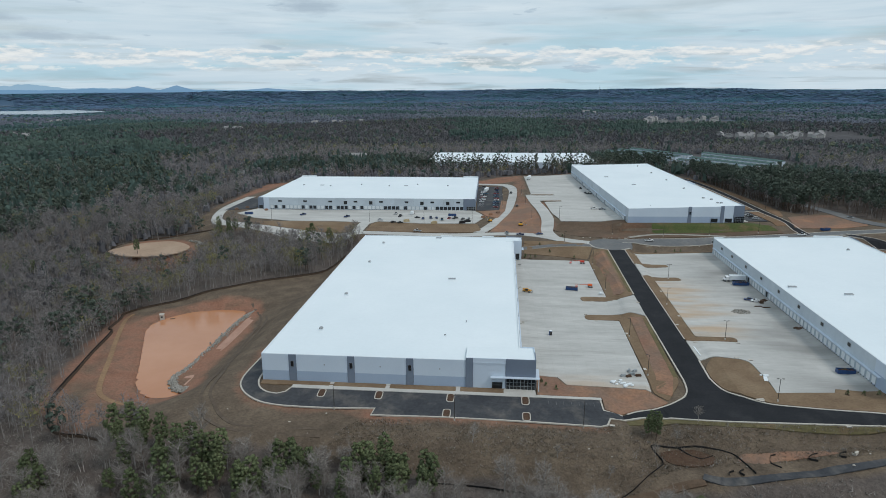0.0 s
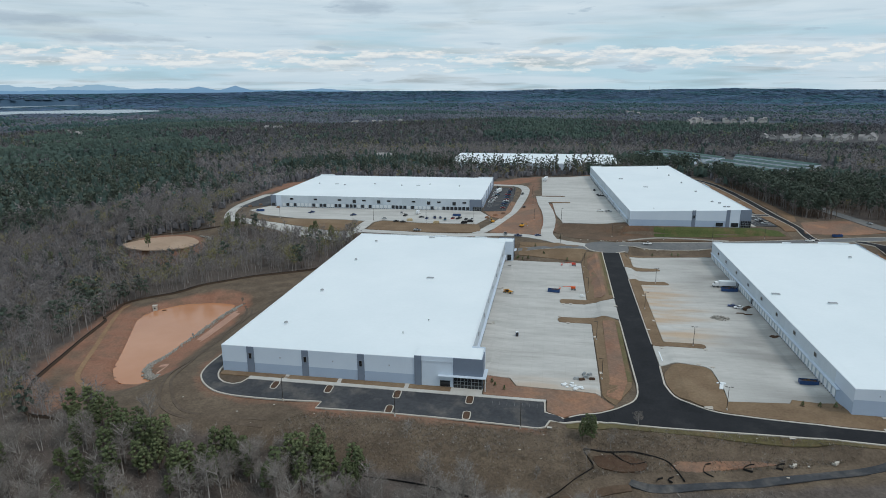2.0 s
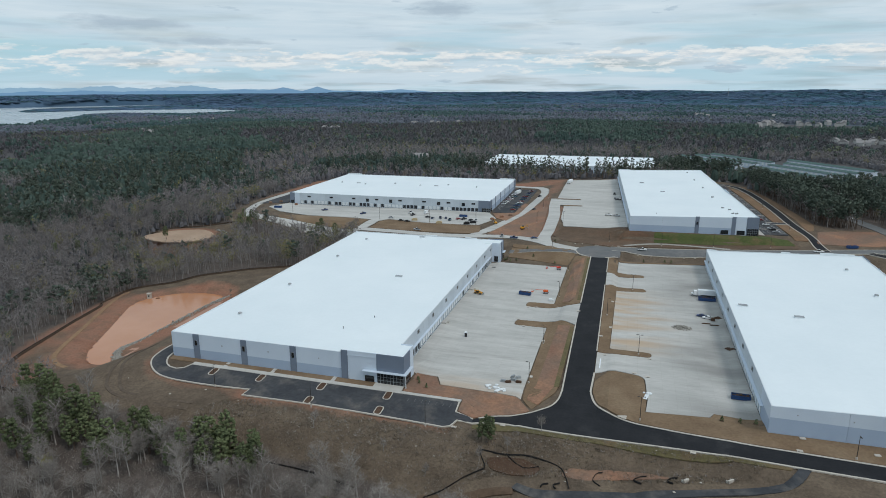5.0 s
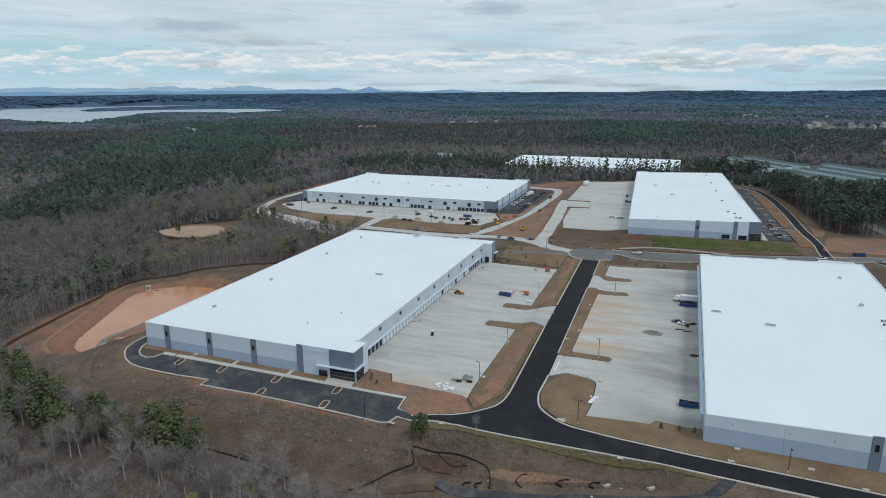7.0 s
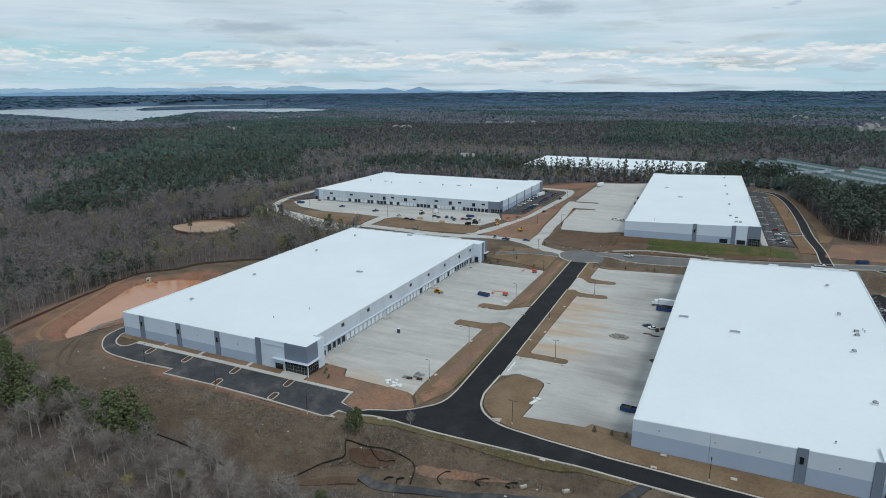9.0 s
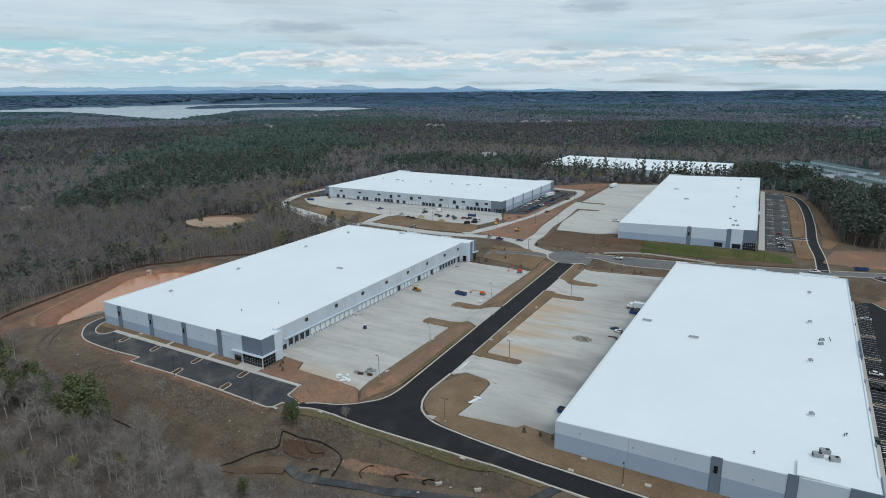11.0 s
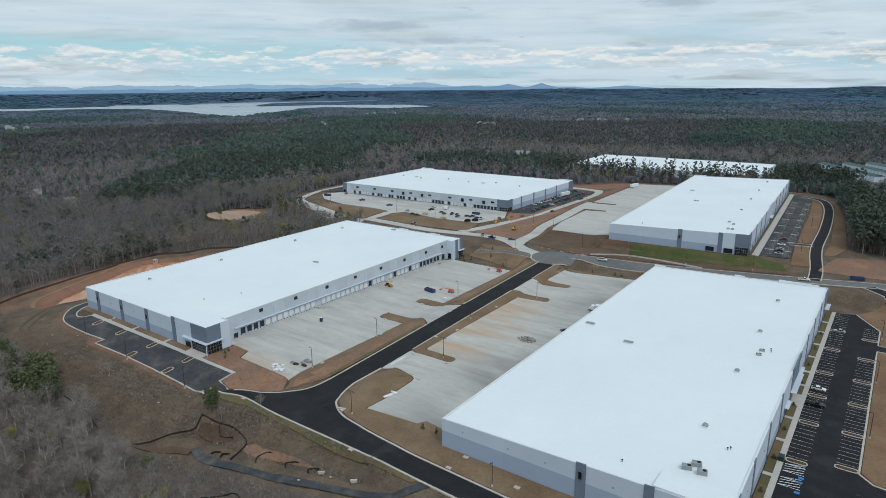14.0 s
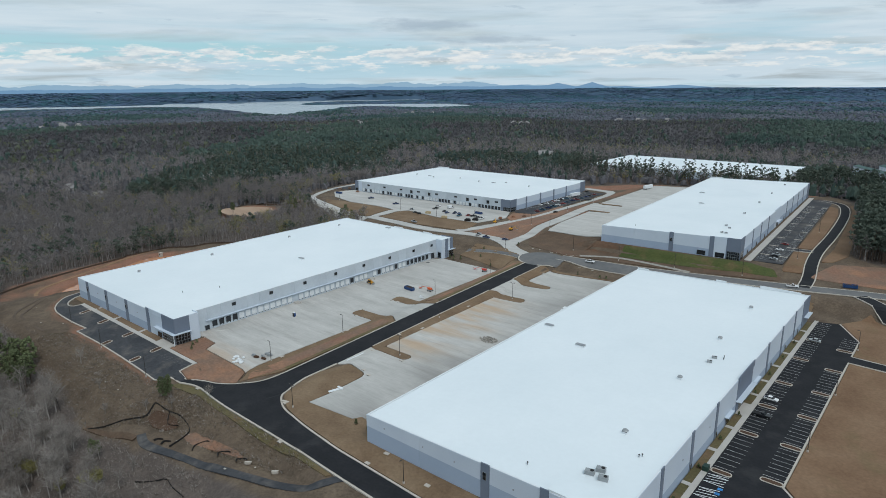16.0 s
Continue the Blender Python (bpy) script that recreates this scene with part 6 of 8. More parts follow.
def pine_share(x, y):
    """How likely a tree at x, y is a pine: thick in the drifts, with ragged edges, scattered elsewhere."""
    jx = x + 26 * np.sin(y / 31 + x / 57) + 14 * np.sin(y / 13 - x / 21)
    jy = y + 26 * np.sin(x / 29 - y / 63) + 14 * np.sin(x / 11 + y / 17)
    v = np.sin(x / 83 + 1.3 * np.sin(y / 71)) + np.sin(y / 97 + 1.1 * np.sin(x / 59 + 2)) + 0.7 * np.sin((x + y) / 41) + 0.6 * np.sin(x / 23 - y / 37)
    far = np.hypot(x - 60, y - 380)
    w = np.sin(x / 260 + 1.4 * np.sin(y / 300)) + np.sin(y / 230 + 1.2 * np.sin(x / 190 + 1)) + 0.6 * np.sin((x - y) / 120)
    p = np.where(far > 900, np.where(w > 1.4, 0.8, np.where(w > 0.8, 0.28, 0.05)), np.where(v > 1.6, 0.35, 0.05))
    p = np.where((x < -100) & (y < 480) & (far < 560), np.where(v > 1.75, 0.22, 0.03), p)
    w2 = np.sin(x / 170 + 1.5 * np.sin(y / 140)) + np.sin(y / 120 + 1.3 * np.sin(x / 210 + 2)) + 0.6 * np.sin((x + y) / 65)
    p = np.where(far > 2000, np.where(w2 > 0.7, 0.85, np.where(w2 > 0.0, 0.35, 0.06)), p)
    for poly in PINE_DRIFTS:
        p = np.where(inside(poly, jx, jy), np.where(far > 520, 0.86, 0.6), p)
    return p


def kinds(x, y):
    """0 bare, 1 pine, 2 in bud, for trees at x, y."""
    u, w = rng.uniform(0, 1, x.shape), rng.uniform(0, 1, x.shape)
    drift = np.sin(x / 140 + np.sin(y / 90)) * np.sin(y / 120 + 1)
    return np.where(u < pine_share(x, y), 1, np.where(w < np.where(drift > 0.4, 0.22, 0.05), 2, 0))


rng = np.random.default_rng(11)
BARE_LOW = [tree_bare(s, 74, 4, 15, 0.13, 3, (1.0, 2.6), 0.17) for s in range(6)]
BARE_FAR = [tree_bare(s + 20, 30, 2, 15, 0.32, 3, (1.3, 3.1), 0.17) for s in range(5)]
PINE_LOW = [tree_pine(s, 150, 15, 1.5, 0.34, 4.1) for s in range(5)]
PINE_TALL = [tree_pine(s + 30, 130, 19, 1.5, 0.52, 4.2, 8) for s in range(5)]
PINE_FAR = [tree_pine(s + 9, 50, 14, 2.5, 0.30, 4.9, 7) for s in range(5)]
PINE_ROW = [tree_pine(s + 19, 34, 17, 1.5, 0.30, 2.4, 8) for s in range(5)]
PLUMES = [tree_plume(s, 8) for s in range(6)]


def spots_in(n, x0, x1, y0, y1, keep):
    x, y = rng.uniform(x0, x1, n), rng.uniform(y0, y1, n)
    k = keep(x, y) & wooded(x, y)
    return np.stack([x[k], y[k], rng.uniform(0.7, 1.15, k.sum())], 1)


def seen(x, y):
    """The part of the country that lies ahead of the flight."""
    a = np.degrees(np.arctan2(-(x - 60), y - 20))
    b = np.degrees(np.arctan2(-(x - 280), y - 95))
    return (a > -42) & (b < 82) & (y > 90)


near = lambda x, y: seen(x, y) & (np.hypot(x - 60, y - 100) < 620)
mid = lambda x, y: seen(x, y) & (np.hypot(x - 60, y - 100) >= 620) & (np.hypot(x - 60, y - 380) < 860)
FRONT = [(-188, 100), (340, 100), (340, 190), (105, 190), (105, 184), (-110, 184), (-188, 186)]
NO_WOOD.append(FRONT)
a = spots_in(27000, -560, 420, 90, 720, near)
k = kinds(a[:, 0], a[:, 1])
right = (a[:, 0] > 190) & (a[:, 1] > 470)
scatter("bare_woods", "leafless grey-brown deciduous woods in early spring", BARE_LOW, a[k == 0], (M["bark_woods"], M["twig"]), rng)
scatter("pine_woods", "dark green loblolly pines among bare trees", PINE_LOW, a[(k == 1) & ~right], (M["pine_bark"], M["needle_dark"]), rng)
scatter("pine_woods", "tall loblolly pines with bare trunks along the highway", PINE_TALL, a[(k == 1) & right], (M["pine_bark"], M["needle_dark"]), rng)
scatter("budding_woods", "trees in first yellow-green bud", BARE_LOW, a[k == 2], (M["bark_woods"], M["bud"]), rng)
b = spots_in(20000, -860, 800, 90, 1260, mid)
k = kinds(b[:, 0], b[:, 1])
scatter("bare_woods", "leafless grey-brown deciduous woods further off", BARE_FAR, b[k == 0], (M["bark_woods"], M["twig"]), rng)
scatter("pine_woods", "dark green pine woods further off", PINE_FAR, b[k == 1], (M["pine_bark"], M["needle_dark"]), rng)
scatter("budding_woods", "trees in first yellow-green bud further off", BARE_FAR, b[k == 2], (M["bark_woods"], M["bud"]), rng)
row = np.stack([rng.uniform(-112, 140, 210), 793 + rng.normal(0, 12, 210), rng.uniform(0.95, 1.6, 210)], 1)
scatter("pine_woods", "open row of thin pines before the older warehouse", PINE_ROW, row, (M["pine_bark"], M["needle_dark"]), rng)


edge = spots_in(1500, 210, 272, 512, 740, lambda x, y: x < 262 - 0.14 * (y - 520))
pick = rng.uniform(0, 1, len(edge)) < 0.62
scatter("pine_woods", "tall loblolly pines close beside the upper drive", PINE_TALL, edge[pick], (M["pine_bark"], M["needle_dark"]), rng)
scatter("bare_woods", "leafless trees among the pines beside the upper drive", BARE_LOW, edge[~pick], (M["bark_woods"], M["twig"]), rng)
tall = spots_in(260, 140, 240, 765, 885, lambda x, y: x < 0.9 * (y - 600))
tall[:, 2] *= 1.1
scatter("pine_woods", "tall pines between the highway and the storage sheds", PINE_TALL, tall, (M["pine_bark"], M["needle_dark"]), rng)


def far_spots(r0, r1, count, seed):
    """Places of trees between two distances: x, y, kind, and whether they stand on a low shore."""
    q = np.random.default_rng(seed)
    rr = np.sqrt(q.uniform(r0 ** 2, r1 ** 2, count))
    aa = np.radians(q.uniform(-48, 112, count))
    x, y = 60 - rr * np.sin(aa), 380 + rr * np.cos(aa)
    keep = wooded(x, y) & seen(x, y)
    for grow in (1.0, 1.02):
        keep &= ~on_lake(x, y, grow)
    x, y = x[keep], y[keep]
    shore = np.zeros(len(x), bool)
    for grow in (1.04, 1.07, 1.1, 1.13, 1.17, 1.21):
        shore |= on_lake(x, y, grow)
    return x, y, kinds(x, y), shore, q


def crowns(label, r0, r1, count, wide, tall, seed, tier, only=(0, 1, 2)):
    """Crowns of trees far off, each a small ragged dome on its own, one mesh for each kind of tree."""
    ax, ay, kind, shore_, q = far_spots(r0, r1, count, seed)
    for kk in only:
        sel = kind == kk
        x, y, shore = ax[sel], ay[sel], shore_[sel]
        n = len(x)
        z = np.where(shore, np.minimum(ground(x, y), 1.5), ground(x, y))
        s = q.uniform(0.6, 1.35, n) * wide * (0.9, 0.85, 0.9)[kk]
        h = q.uniform(0.75, 1.25, n) * tall * (0.95, 1.12, 0.85)[kk] * np.where(shore, 0.7, 1.0)
        m = 5 if r1 < 2500 else 4
        ang = (np.arange(m) / m * 2 * np.pi)[None, :] + q.uniform(0, 6.28, (n, 1))
        lay = []
        for wide_, low, high in ((1.0, 0.0, 0.4), (0.74, 0.66, 0.98)):
            t = ang + q.normal(0, 0.25, (n, m))
            d = s[:, None] * wide_ * q.uniform(0.65, 1.25, (n, m))
            lay.append(np.stack([x[:, None] + np.cos(t) * d, y[:, None] + np.sin(t) * d, z[:, None] + h[:, None] * q.uniform(low, high, (n, m))], -1))
        lay.append(np.stack([x + q.normal(0, 0.2, n) * s, y + q.normal(0, 0.2, n) * s, z + h * q.uniform(0.98, 1.12, n)], -1)[:, None])
        verts = np.concatenate(lay, 1)
        base = np.arange(n)[:, None] * verts.shape[1]
        f = [np.concatenate([base + i, base + (i + 1) % m, base + m + (i + 1) % m, base + m + i], 1) for i in range(m)]
        top = [np.concatenate([base + m + i, base + m + (i + 1) % m, base + 2 * m], 1) for i in range(m)]
        me = bpy.data.meshes.new("tree_crowns")
        me.from_pydata(verts.reshape(-1, 3).tolist(), [], np.concatenate(f).tolist() + np.concatenate(top).tolist())
        # the tier picks how much haze is in the crown colour
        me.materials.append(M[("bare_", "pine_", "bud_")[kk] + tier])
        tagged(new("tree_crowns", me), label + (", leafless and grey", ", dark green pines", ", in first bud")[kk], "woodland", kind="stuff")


x, y, k, shore, q = far_spots(800, 1600, 26000, 61)
far = np.stack([x, y, q.uniform(0.75, 1.15, len(x))], 1)
scatter("bare_woods", "leafless woods a kilometre off", PLUMES, far[k == 0], (M["bare_near"], M["bare_near"]), rng)
crowns("dense inner crowns of the pine drifts", 330, 860, 9000, 3.5, 11, 66, "near", (1,))
crowns("leafless understorey below the taller trees", 330, 900, 15000, 3.1, 7.5, 67, "near", (0,))
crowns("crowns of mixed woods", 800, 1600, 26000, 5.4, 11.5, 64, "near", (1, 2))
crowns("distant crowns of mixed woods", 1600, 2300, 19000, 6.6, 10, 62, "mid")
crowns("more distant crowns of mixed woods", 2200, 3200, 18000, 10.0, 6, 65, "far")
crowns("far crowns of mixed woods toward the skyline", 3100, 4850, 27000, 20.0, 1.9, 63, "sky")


# ---- single trees that stand out ----
def tree_proto(name, tris, mats, label, category, group):
    e = thing(name, pose(0, 0, -500), label, category, group)
    for nm, tr, mt in (("trunk", tris[0], mats[0]), ("crown", tris[1], mats[1])):
        o = new(nm, tri_mesh(nm, [(tr, mt)]))
        o.parent = e
    return e


def plant(protos, x, y, s, rng_):
    p = protos[int(rng_.integers(len(protos)))]
    m = pose(x, y, gz(x, y) - 0.1, 0, 0, float(rng_.uniform(0, 360))) @ Matrix.Diagonal((s, s, s * float(rng_.uniform(0.9, 1.12)), 1))
    if p.location.z < -400:
        p.matrix_world = m
        return p
    c = copy_thing(p, m)
    c.matrix_basis = m
    return c


rt = np.random.default_rng(31)
bare_hq = [tree_proto("bare_tree", tree_bare(s + 50, 860, 15, 13.5, 0.034, 5, (1.0, 2.5)), (M["bark"], M["twig_near"]), "leafless pale grey deciduous tree on the wooded slope", "tree", "bare trees on the slope") for s in range(6)]
pine_hq = [tree_proto("pine_tree", tree_pine(s + 50, 2300, 13.2, 0.62, 0.32, 3.4, 40, 0.5), (M["pine_bark"], M["needle"]), "dark green loblolly pine on the wooded slope", "tree", "pines on the slope") for s in range(4)]
bud_hq = [tree_proto("budding_tree", tree_bare(s + 80, 1500, 14, 8.0, 0.075, 5, (0.8, 1.7)), (M["bark"], M["bud"]), "small tree in pale yellow-green bud", "tree", "budding trees") for s in range(2)]
for x, y in ((-130, 184), (-125, 186), (-119, 184), (-110.5, 179), (-102, 173.5), (-99.5, 177.5), (-94, 172.6), (-90, 172.3), (-87.5, 171), (-88, 175.5), (-79, 165), (-75, 166.5), (-70.5, 168.5), (-68, 172), (-64.5, 173.5), (-61.5, 170.5), (-58.5, 172.5),
             (-45.3, 167.5), (-43.5, 174.5), (-41, 176.5), (-38.8, 171.6), (-35.5, 179), (-34.5, 173), (-29, 171.2), (-21.7, 174), (-18.8, 171), (-149, 165), (-143.5, 163.5), (-152, 171), (-111, 160.6), (-100, 163), (-120, 172), (-106, 168)):
    plant(pine_hq, x, y, float(rt.uniform(0.98, 1.22)), rt)
    plant(pine_hq, x + float(rt.uniform(-3.5, 3.5)), y - float(rt.uniform(2, 7)), float(rt.uniform(0.7, 1.05)), rt)
for x, y in ((51, 197), (52.5, 199), (54.2, 198), (53.6, 196.4), (59.3, 167), (60.6, 168.2)):
    plant(pine_hq, x, y, 0.66 if y > 190 else 0.58, rt)
for x, y in ((43.3, 148.6), (46.5, 150.5), (70.7, 152), (76, 158), (79, 160), (51, 150), (-4, 151), (-33, 144), (-30, 147), (-92, 156), (12, 158)):
    plant(bud_hq, x, y, float(rt.uniform(0.85, 1.1)), rt)
placed, rest = 0, []
while placed < 430:
    x, y = float(rt.uniform(-185, 100)), float(rt.uniform(112, 183))
    edge = 178 if x < -40 else (172 if x < 20 else 164)
    if y > edge + float(rt.normal(0, 3)) or (x > 30 and 168 < y):
        continue
    placed += 1
    if placed < 265:
        plant(bare_hq, x, y, float(rt.uniform(0.65, 1.1)), rt)
    else:
        rest.append((x, y, float(rt.uniform(0.65, 1.1))))
scatter("bare_woods", "leafless grey woods filling the slope", [tree_bare(s + 70, 520, 12, 13.5, 0.042, 3, (1.0, 2.5), 0.2) for s in range(4)], np.array(rest), (M["bark"], M["twig_near"]), rt)
for x, y in ((20, 186), (36, 181), (52, 190), (60, 196), (-8, 190), (62, 168), (84, 165), (70, 206.0), (78, 172)):
    plant(bare_hq, x, y, float(rt.uniform(0.35, 0.55)), rt)
# trees along the concrete road, and by the second basin
for x, y, s in ((-128, 456, 1.0), (-126, 454, 0.8), (-214, 456, 1.1), (-205, 455, 1.0), (-143, 462, 1.0), (-146, 460, 0.8), (-285, 424, 0.9), (-279, 420, 0.8), (-300, 418, 0.9), (-315, 408, 1.0), (-322, 395, 0.9), (-331, 382, 1.0), (-270, 352, 0.8), (-205, 466, 0.9), (-212, 470, 0.8), (-195, 464, 0.7), (-222, 474, 0.8), (-262, 424, 0.9), (-247, 419, 0.8), (-240, 416, 0.6), (-150, 452, 0.6)):
    plant(pine_hq, x, y, s, rt)
for x, y in ((-112, 453), (-106, 452), (-116, 450), (-185, 461), (-176, 458)):
    plant(bare_hq, x, y, 0.9, rt)


# ---- low growth ----
def brush(name, label, polys, count, high, mat, seed):
    r = np.random.default_rng(seed)
    tris = []
    for poly in polys:
        xs, ys = [p[0] for p in poly], [p[1] for p in poly]
        x, y = r.uniform(min(xs), max(xs), count), r.uniform(min(ys), max(ys), count)
        k = inside(poly, x, y)
        for q in PAVED:
            k &= ~inside(q, x, y)
        x, y = x[k], y[k]
        z = ground(x, y)
        for i in range(7):
            d = np.stack([r.normal(0, 0.5, len(x)), r.normal(0, 0.5, len(x)), r.uniform(0.4, 1.0, len(x))], 1) * (high * r.uniform(0.5, 1.2, len(x)))[:, None]
            p = np.stack([x + r.normal(0, 0.35, len(x)), y + r.normal(0, 0.35, len(x)), z - 0.05], 1)
            s = np.stack([r.normal(0, 1, len(x)), r.normal(0, 1, len(x)), np.zeros(len(x))], 1) * 0.055
            tris.append(np.stack([p - s, p + s, p + d], 1))
    tagged(new(name, tri_mesh(name, [(np.concatenate(tris), mat)])), label, "brush", kind="stuff")


SLOPE = [(-60, 183), (-48, 200), (-20, 201), (30, 199.5), (44, 203), (70, 206), (130, 203), (140, 200), (128, 193), (60, 186), (40, 174), (-10, 178)]
brush("scrub", "leafless low scrub on the bank below the car park", [SLOPE], 9000, 0.7, M["dead_grass"], 3)
brush("dead_scrub", "grey dead weeds on the bank below the car park", [SLOPE], 3500, 0.8, M["twig_near"], 6)
brush("undergrowth", "leafless undergrowth among the trees", [[(-200, 120), (-200, 215), (-110, 184), (-60, 184), (40, 174), (110, 182), (150, 150), (150, 110)]], 15000, 1.6, M["twig_near"], 4)


# ---- vehicles ----
PAINT = {}


def paint(name, c, rough=0.3):
    if name not in PAINT:
        PAINT[name] = plain(name + "_vehicle_paint", c, rough, 0.0, 0.04, 0.5)
    return PAINT[name]


def wheel(parent, x, y, r=0.34, w=0.24):
    o = part("wheel", tubed((x, y - w / 2, r), (x, y + w / 2, r), r, r, 12), M["rubber"], parent)
    part("rim", tubed((x, y - w / 2 - 0.01, r), (x, y + w / 2 + 0.01, r), r * 0.55, r * 0.55, 8), M["steel"], o)


def car(kind, colour, rgb):
    """kind: saloon, estate, pickup or van; the nose points along +x, the wheels stand on z = 0."""
    e = thing({"pickup": "pickup_truck", "van": "van"}.get(kind, "car"), pose(0, 0, -500), f"{colour} {dict(saloon='saloon car', estate='estate car', pickup='pickup truck', van='box van')[kind]} parked on the paving", "car", "parked vehicles")
    long = {"saloon": 4.6, "estate": 4.7, "pickup": 5.8, "van": 6.2}[kind]
    h = long / 2
    w = 0.92 if kind in ("saloon", "estate") else 1.0
    if kind == "pickup":
        prof = [(-h, 0.45), (h, 0.45), (h, 0.95), (h - 0.2, 1.12), (h - 1.5, 1.15), (-h, 1.15)]
        cab = [(h - 1.7, 1.1), (h - 2.3, 1.8), (-0.2, 1.85), (-0.4, 1.1)]
    elif kind == "van":
        prof = [(-h, 0.4), (h, 0.4), (h, 0.95), (h - 0.9, 1.2), (-h, 1.2)]
        cab = [(h - 0.9, 1.15), (h - 1.5, 2.1), (h - 2.3, 2.1), (h - 2.3, 1.15)]
    else:
        prof = [(-h, 0.35), (h, 0.35), (h, 0.7), (h - 0.25, 0.86), (h - 1.2, 0.95), (-h + 0.7, 1.0), (-h, 0.85)]
        cab = [(h - 1.25, 0.92), (h - 2.0, 1.42), (-h + 1.3, 1.45), (-h + (0.25 if kind == "estate" else 0.75), 0.95)]
    bm = bmesh.new()
    extrude_profile(bm, prof, -w, w)
    bmesh.ops.bevel(bm, geom=bm.edges[:], offset=0.06, segments=1, affect="EDGES")
    part("body", bm, paint(colour, rgb), e)
    bm = bmesh.new()
    extrude_profile(bm, cab, -w * 0.86, w * 0.86)
    part("glazing", bm, M["glass"], e, "dark glass")
    bm = bmesh.new()
    xs = [p[0] for p in cab]
    top = max(p[1] for p in cab)
    a, b = sorted(p[0] for p in cab if p[1] > top - 0.1)
    box(bm, a + 0.02, b - 0.02, -w * 0.84, w * 0.84, top - 0.02, top + 0.05, bevel=0.03)
    part("cab_roof", bm, paint(colour, rgb), e)
    if kind == "pickup":
        bm = boxed(-h + 0.15, -0.55, -w + 0.15, w - 0.15, 1.10, 1.16)
        part("load_bed", bm, M["rubber"], e, "dark load bed")
    if kind == "van":
        part("box_body", boxed(-h, h - 2.35, -1.1, 1.1, 0.7, 3.0, bevel=0.05), M["white"], e, "white box body")
    for x in (h - 0.95, -h + 0.95):
        for y in (-w + 0.1, w - 0.1):
            wheel(e, x, y, 0.34 if kind in ("saloon", "estate") else 0.4)
    for y in (-w * 0.7, w * 0.7):
        part("headlight", boxed(h - 0.02, h + 0.03, y - 0.17, y + 0.17, 0.62, 0.76), M["white"], e)
    return e


CARS = {}


def park(kind, colour, rgb, x, y, rot, lift=0.15):
    m = pose(x, y, gz(x, y) + lift, 0, 0, rot)
    if (kind, colour) not in CARS:
        CARS[kind, colour] = car(kind, colour, rgb)
        CARS[kind, colour].matrix_world = m
        return CARS[kind, colour]
    return copy_thing(CARS[kind, colour], m)


WHITE, BLACK, NAVY, SILVER, RED, TEAL = (0.75, 0.76, 0.77), (0.012, 0.012, 0.014), (0.02, 0.04, 0.12), (0.38, 0.40, 0.42), (0.22, 0.02, 0.02), (0.03, 0.10, 0.16)
park("saloon", "navy", NAVY, 131.6, 331.6, 170)
park("saloon", "white", WHITE, 134.2, 329.4, 175)
park("estate", "white", WHITE, 234.4, 330.0, 0)
park("pickup", "black", BLACK, 235.0, 315.6, 0)
park("saloon", "silver", SILVER, 235.2, 399.5, 180)
park("pickup", "white", WHITE, 213.0, 459.0, 15)
park("pickup", "white", WHITE, 104.0, 442.8, 6, 0.2)
for i, (k, c, rgb, x, y, r) in enumerate((
        ("saloon", "red", RED, 191, 538, 175), ("saloon", "white", WHITE, 192, 521, 175), ("saloon", "silver", SILVER, 193.2, 508, 175), ("estate", "black", BLACK, 193.4, 503.5, 175), ("saloon", "silver", SILVER, 194.4, 496, 175),
        ("pickup", "black", BLACK, 79.5, 641, 90), ("saloon", "black", BLACK, 80.9, 614.5, 100), ("pickup", "black", BLACK, 83.6, 608.8, 170), ("pickup", "silver", SILVER, 84.5, 532, 5), ("pickup", "white", WHITE, 78, 534, 5))):
    park(k, c, rgb, x, y, r)
for k, c, rgb, x, y, r in (
        ("pickup", "navy", NAVY, -166.4, 515, 60), ("pickup", "navy", NAVY, -127, 509, 60), ("pickup", "black", BLACK, -83, 514, 80), ("saloon", "black", BLACK, -68, 509, 20), ("van", "white", WHITE, -74, 524, 80),
        ("saloon", "silver", SILVER, -97, 498.6, 10), ("saloon", "black", BLACK, -79, 488.5, 10), ("saloon", "black", BLACK, -85, 490, 30), ("pickup", "white", WHITE, -88, 523, 80), ("saloon", "navy", NAVY, 29, 459.6, 20),
        ("pickup", "navy", NAVY, 14.8, 456.4, 170), ("pickup", "silver", SILVER, 5.2, 460.0, 100), ("saloon", "black", BLACK, 14.5, 554, 80), ("pickup", "black", BLACK, 10, 621, 80), ("pickup", "silver", SILVER, -62, 463, 170)):
    park(k, c, rgb, x, y, r, 0.22)
for i, (c, rgb) in enumerate((("white", WHITE), ("white", WHITE), ("silver", SILVER), ("white", WHITE), ("black", BLACK), ("teal", TEAL), ("white", WHITE), ("silver", SILVER), ("black", BLACK))):
    park("pickup" if i % 2 else "saloon", c, rgb, -17.5 + 0.5 * i % 3, 582 + 8.5 * i, 5 + 4 * i)
rc = random.Random(17)
SHADES = (("white", WHITE), ("silver", SILVER), ("black", BLACK), ("navy", NAVY), ("red", RED), ("teal", TEAL))
for i in range(13):
    c, rgb = SHADES[rc.randrange(6)]
    park("saloon" if rc.random() < 0.6 else "pickup", c, rgb, -4.2 + rc.uniform(-0.4, 0.4), 556 + 8.6 * i + rc.uniform(-1, 1), 180 + rc.uniform(-4, 4))
for i in range(6):
    c, rgb = SHADES[rc.randrange(6)]
    park("estate" if i % 2 else "saloon", c, rgb, -17.5, 586.5 + 17 * i + rc.uniform(-1, 1), rc.uniform(-4, 4))
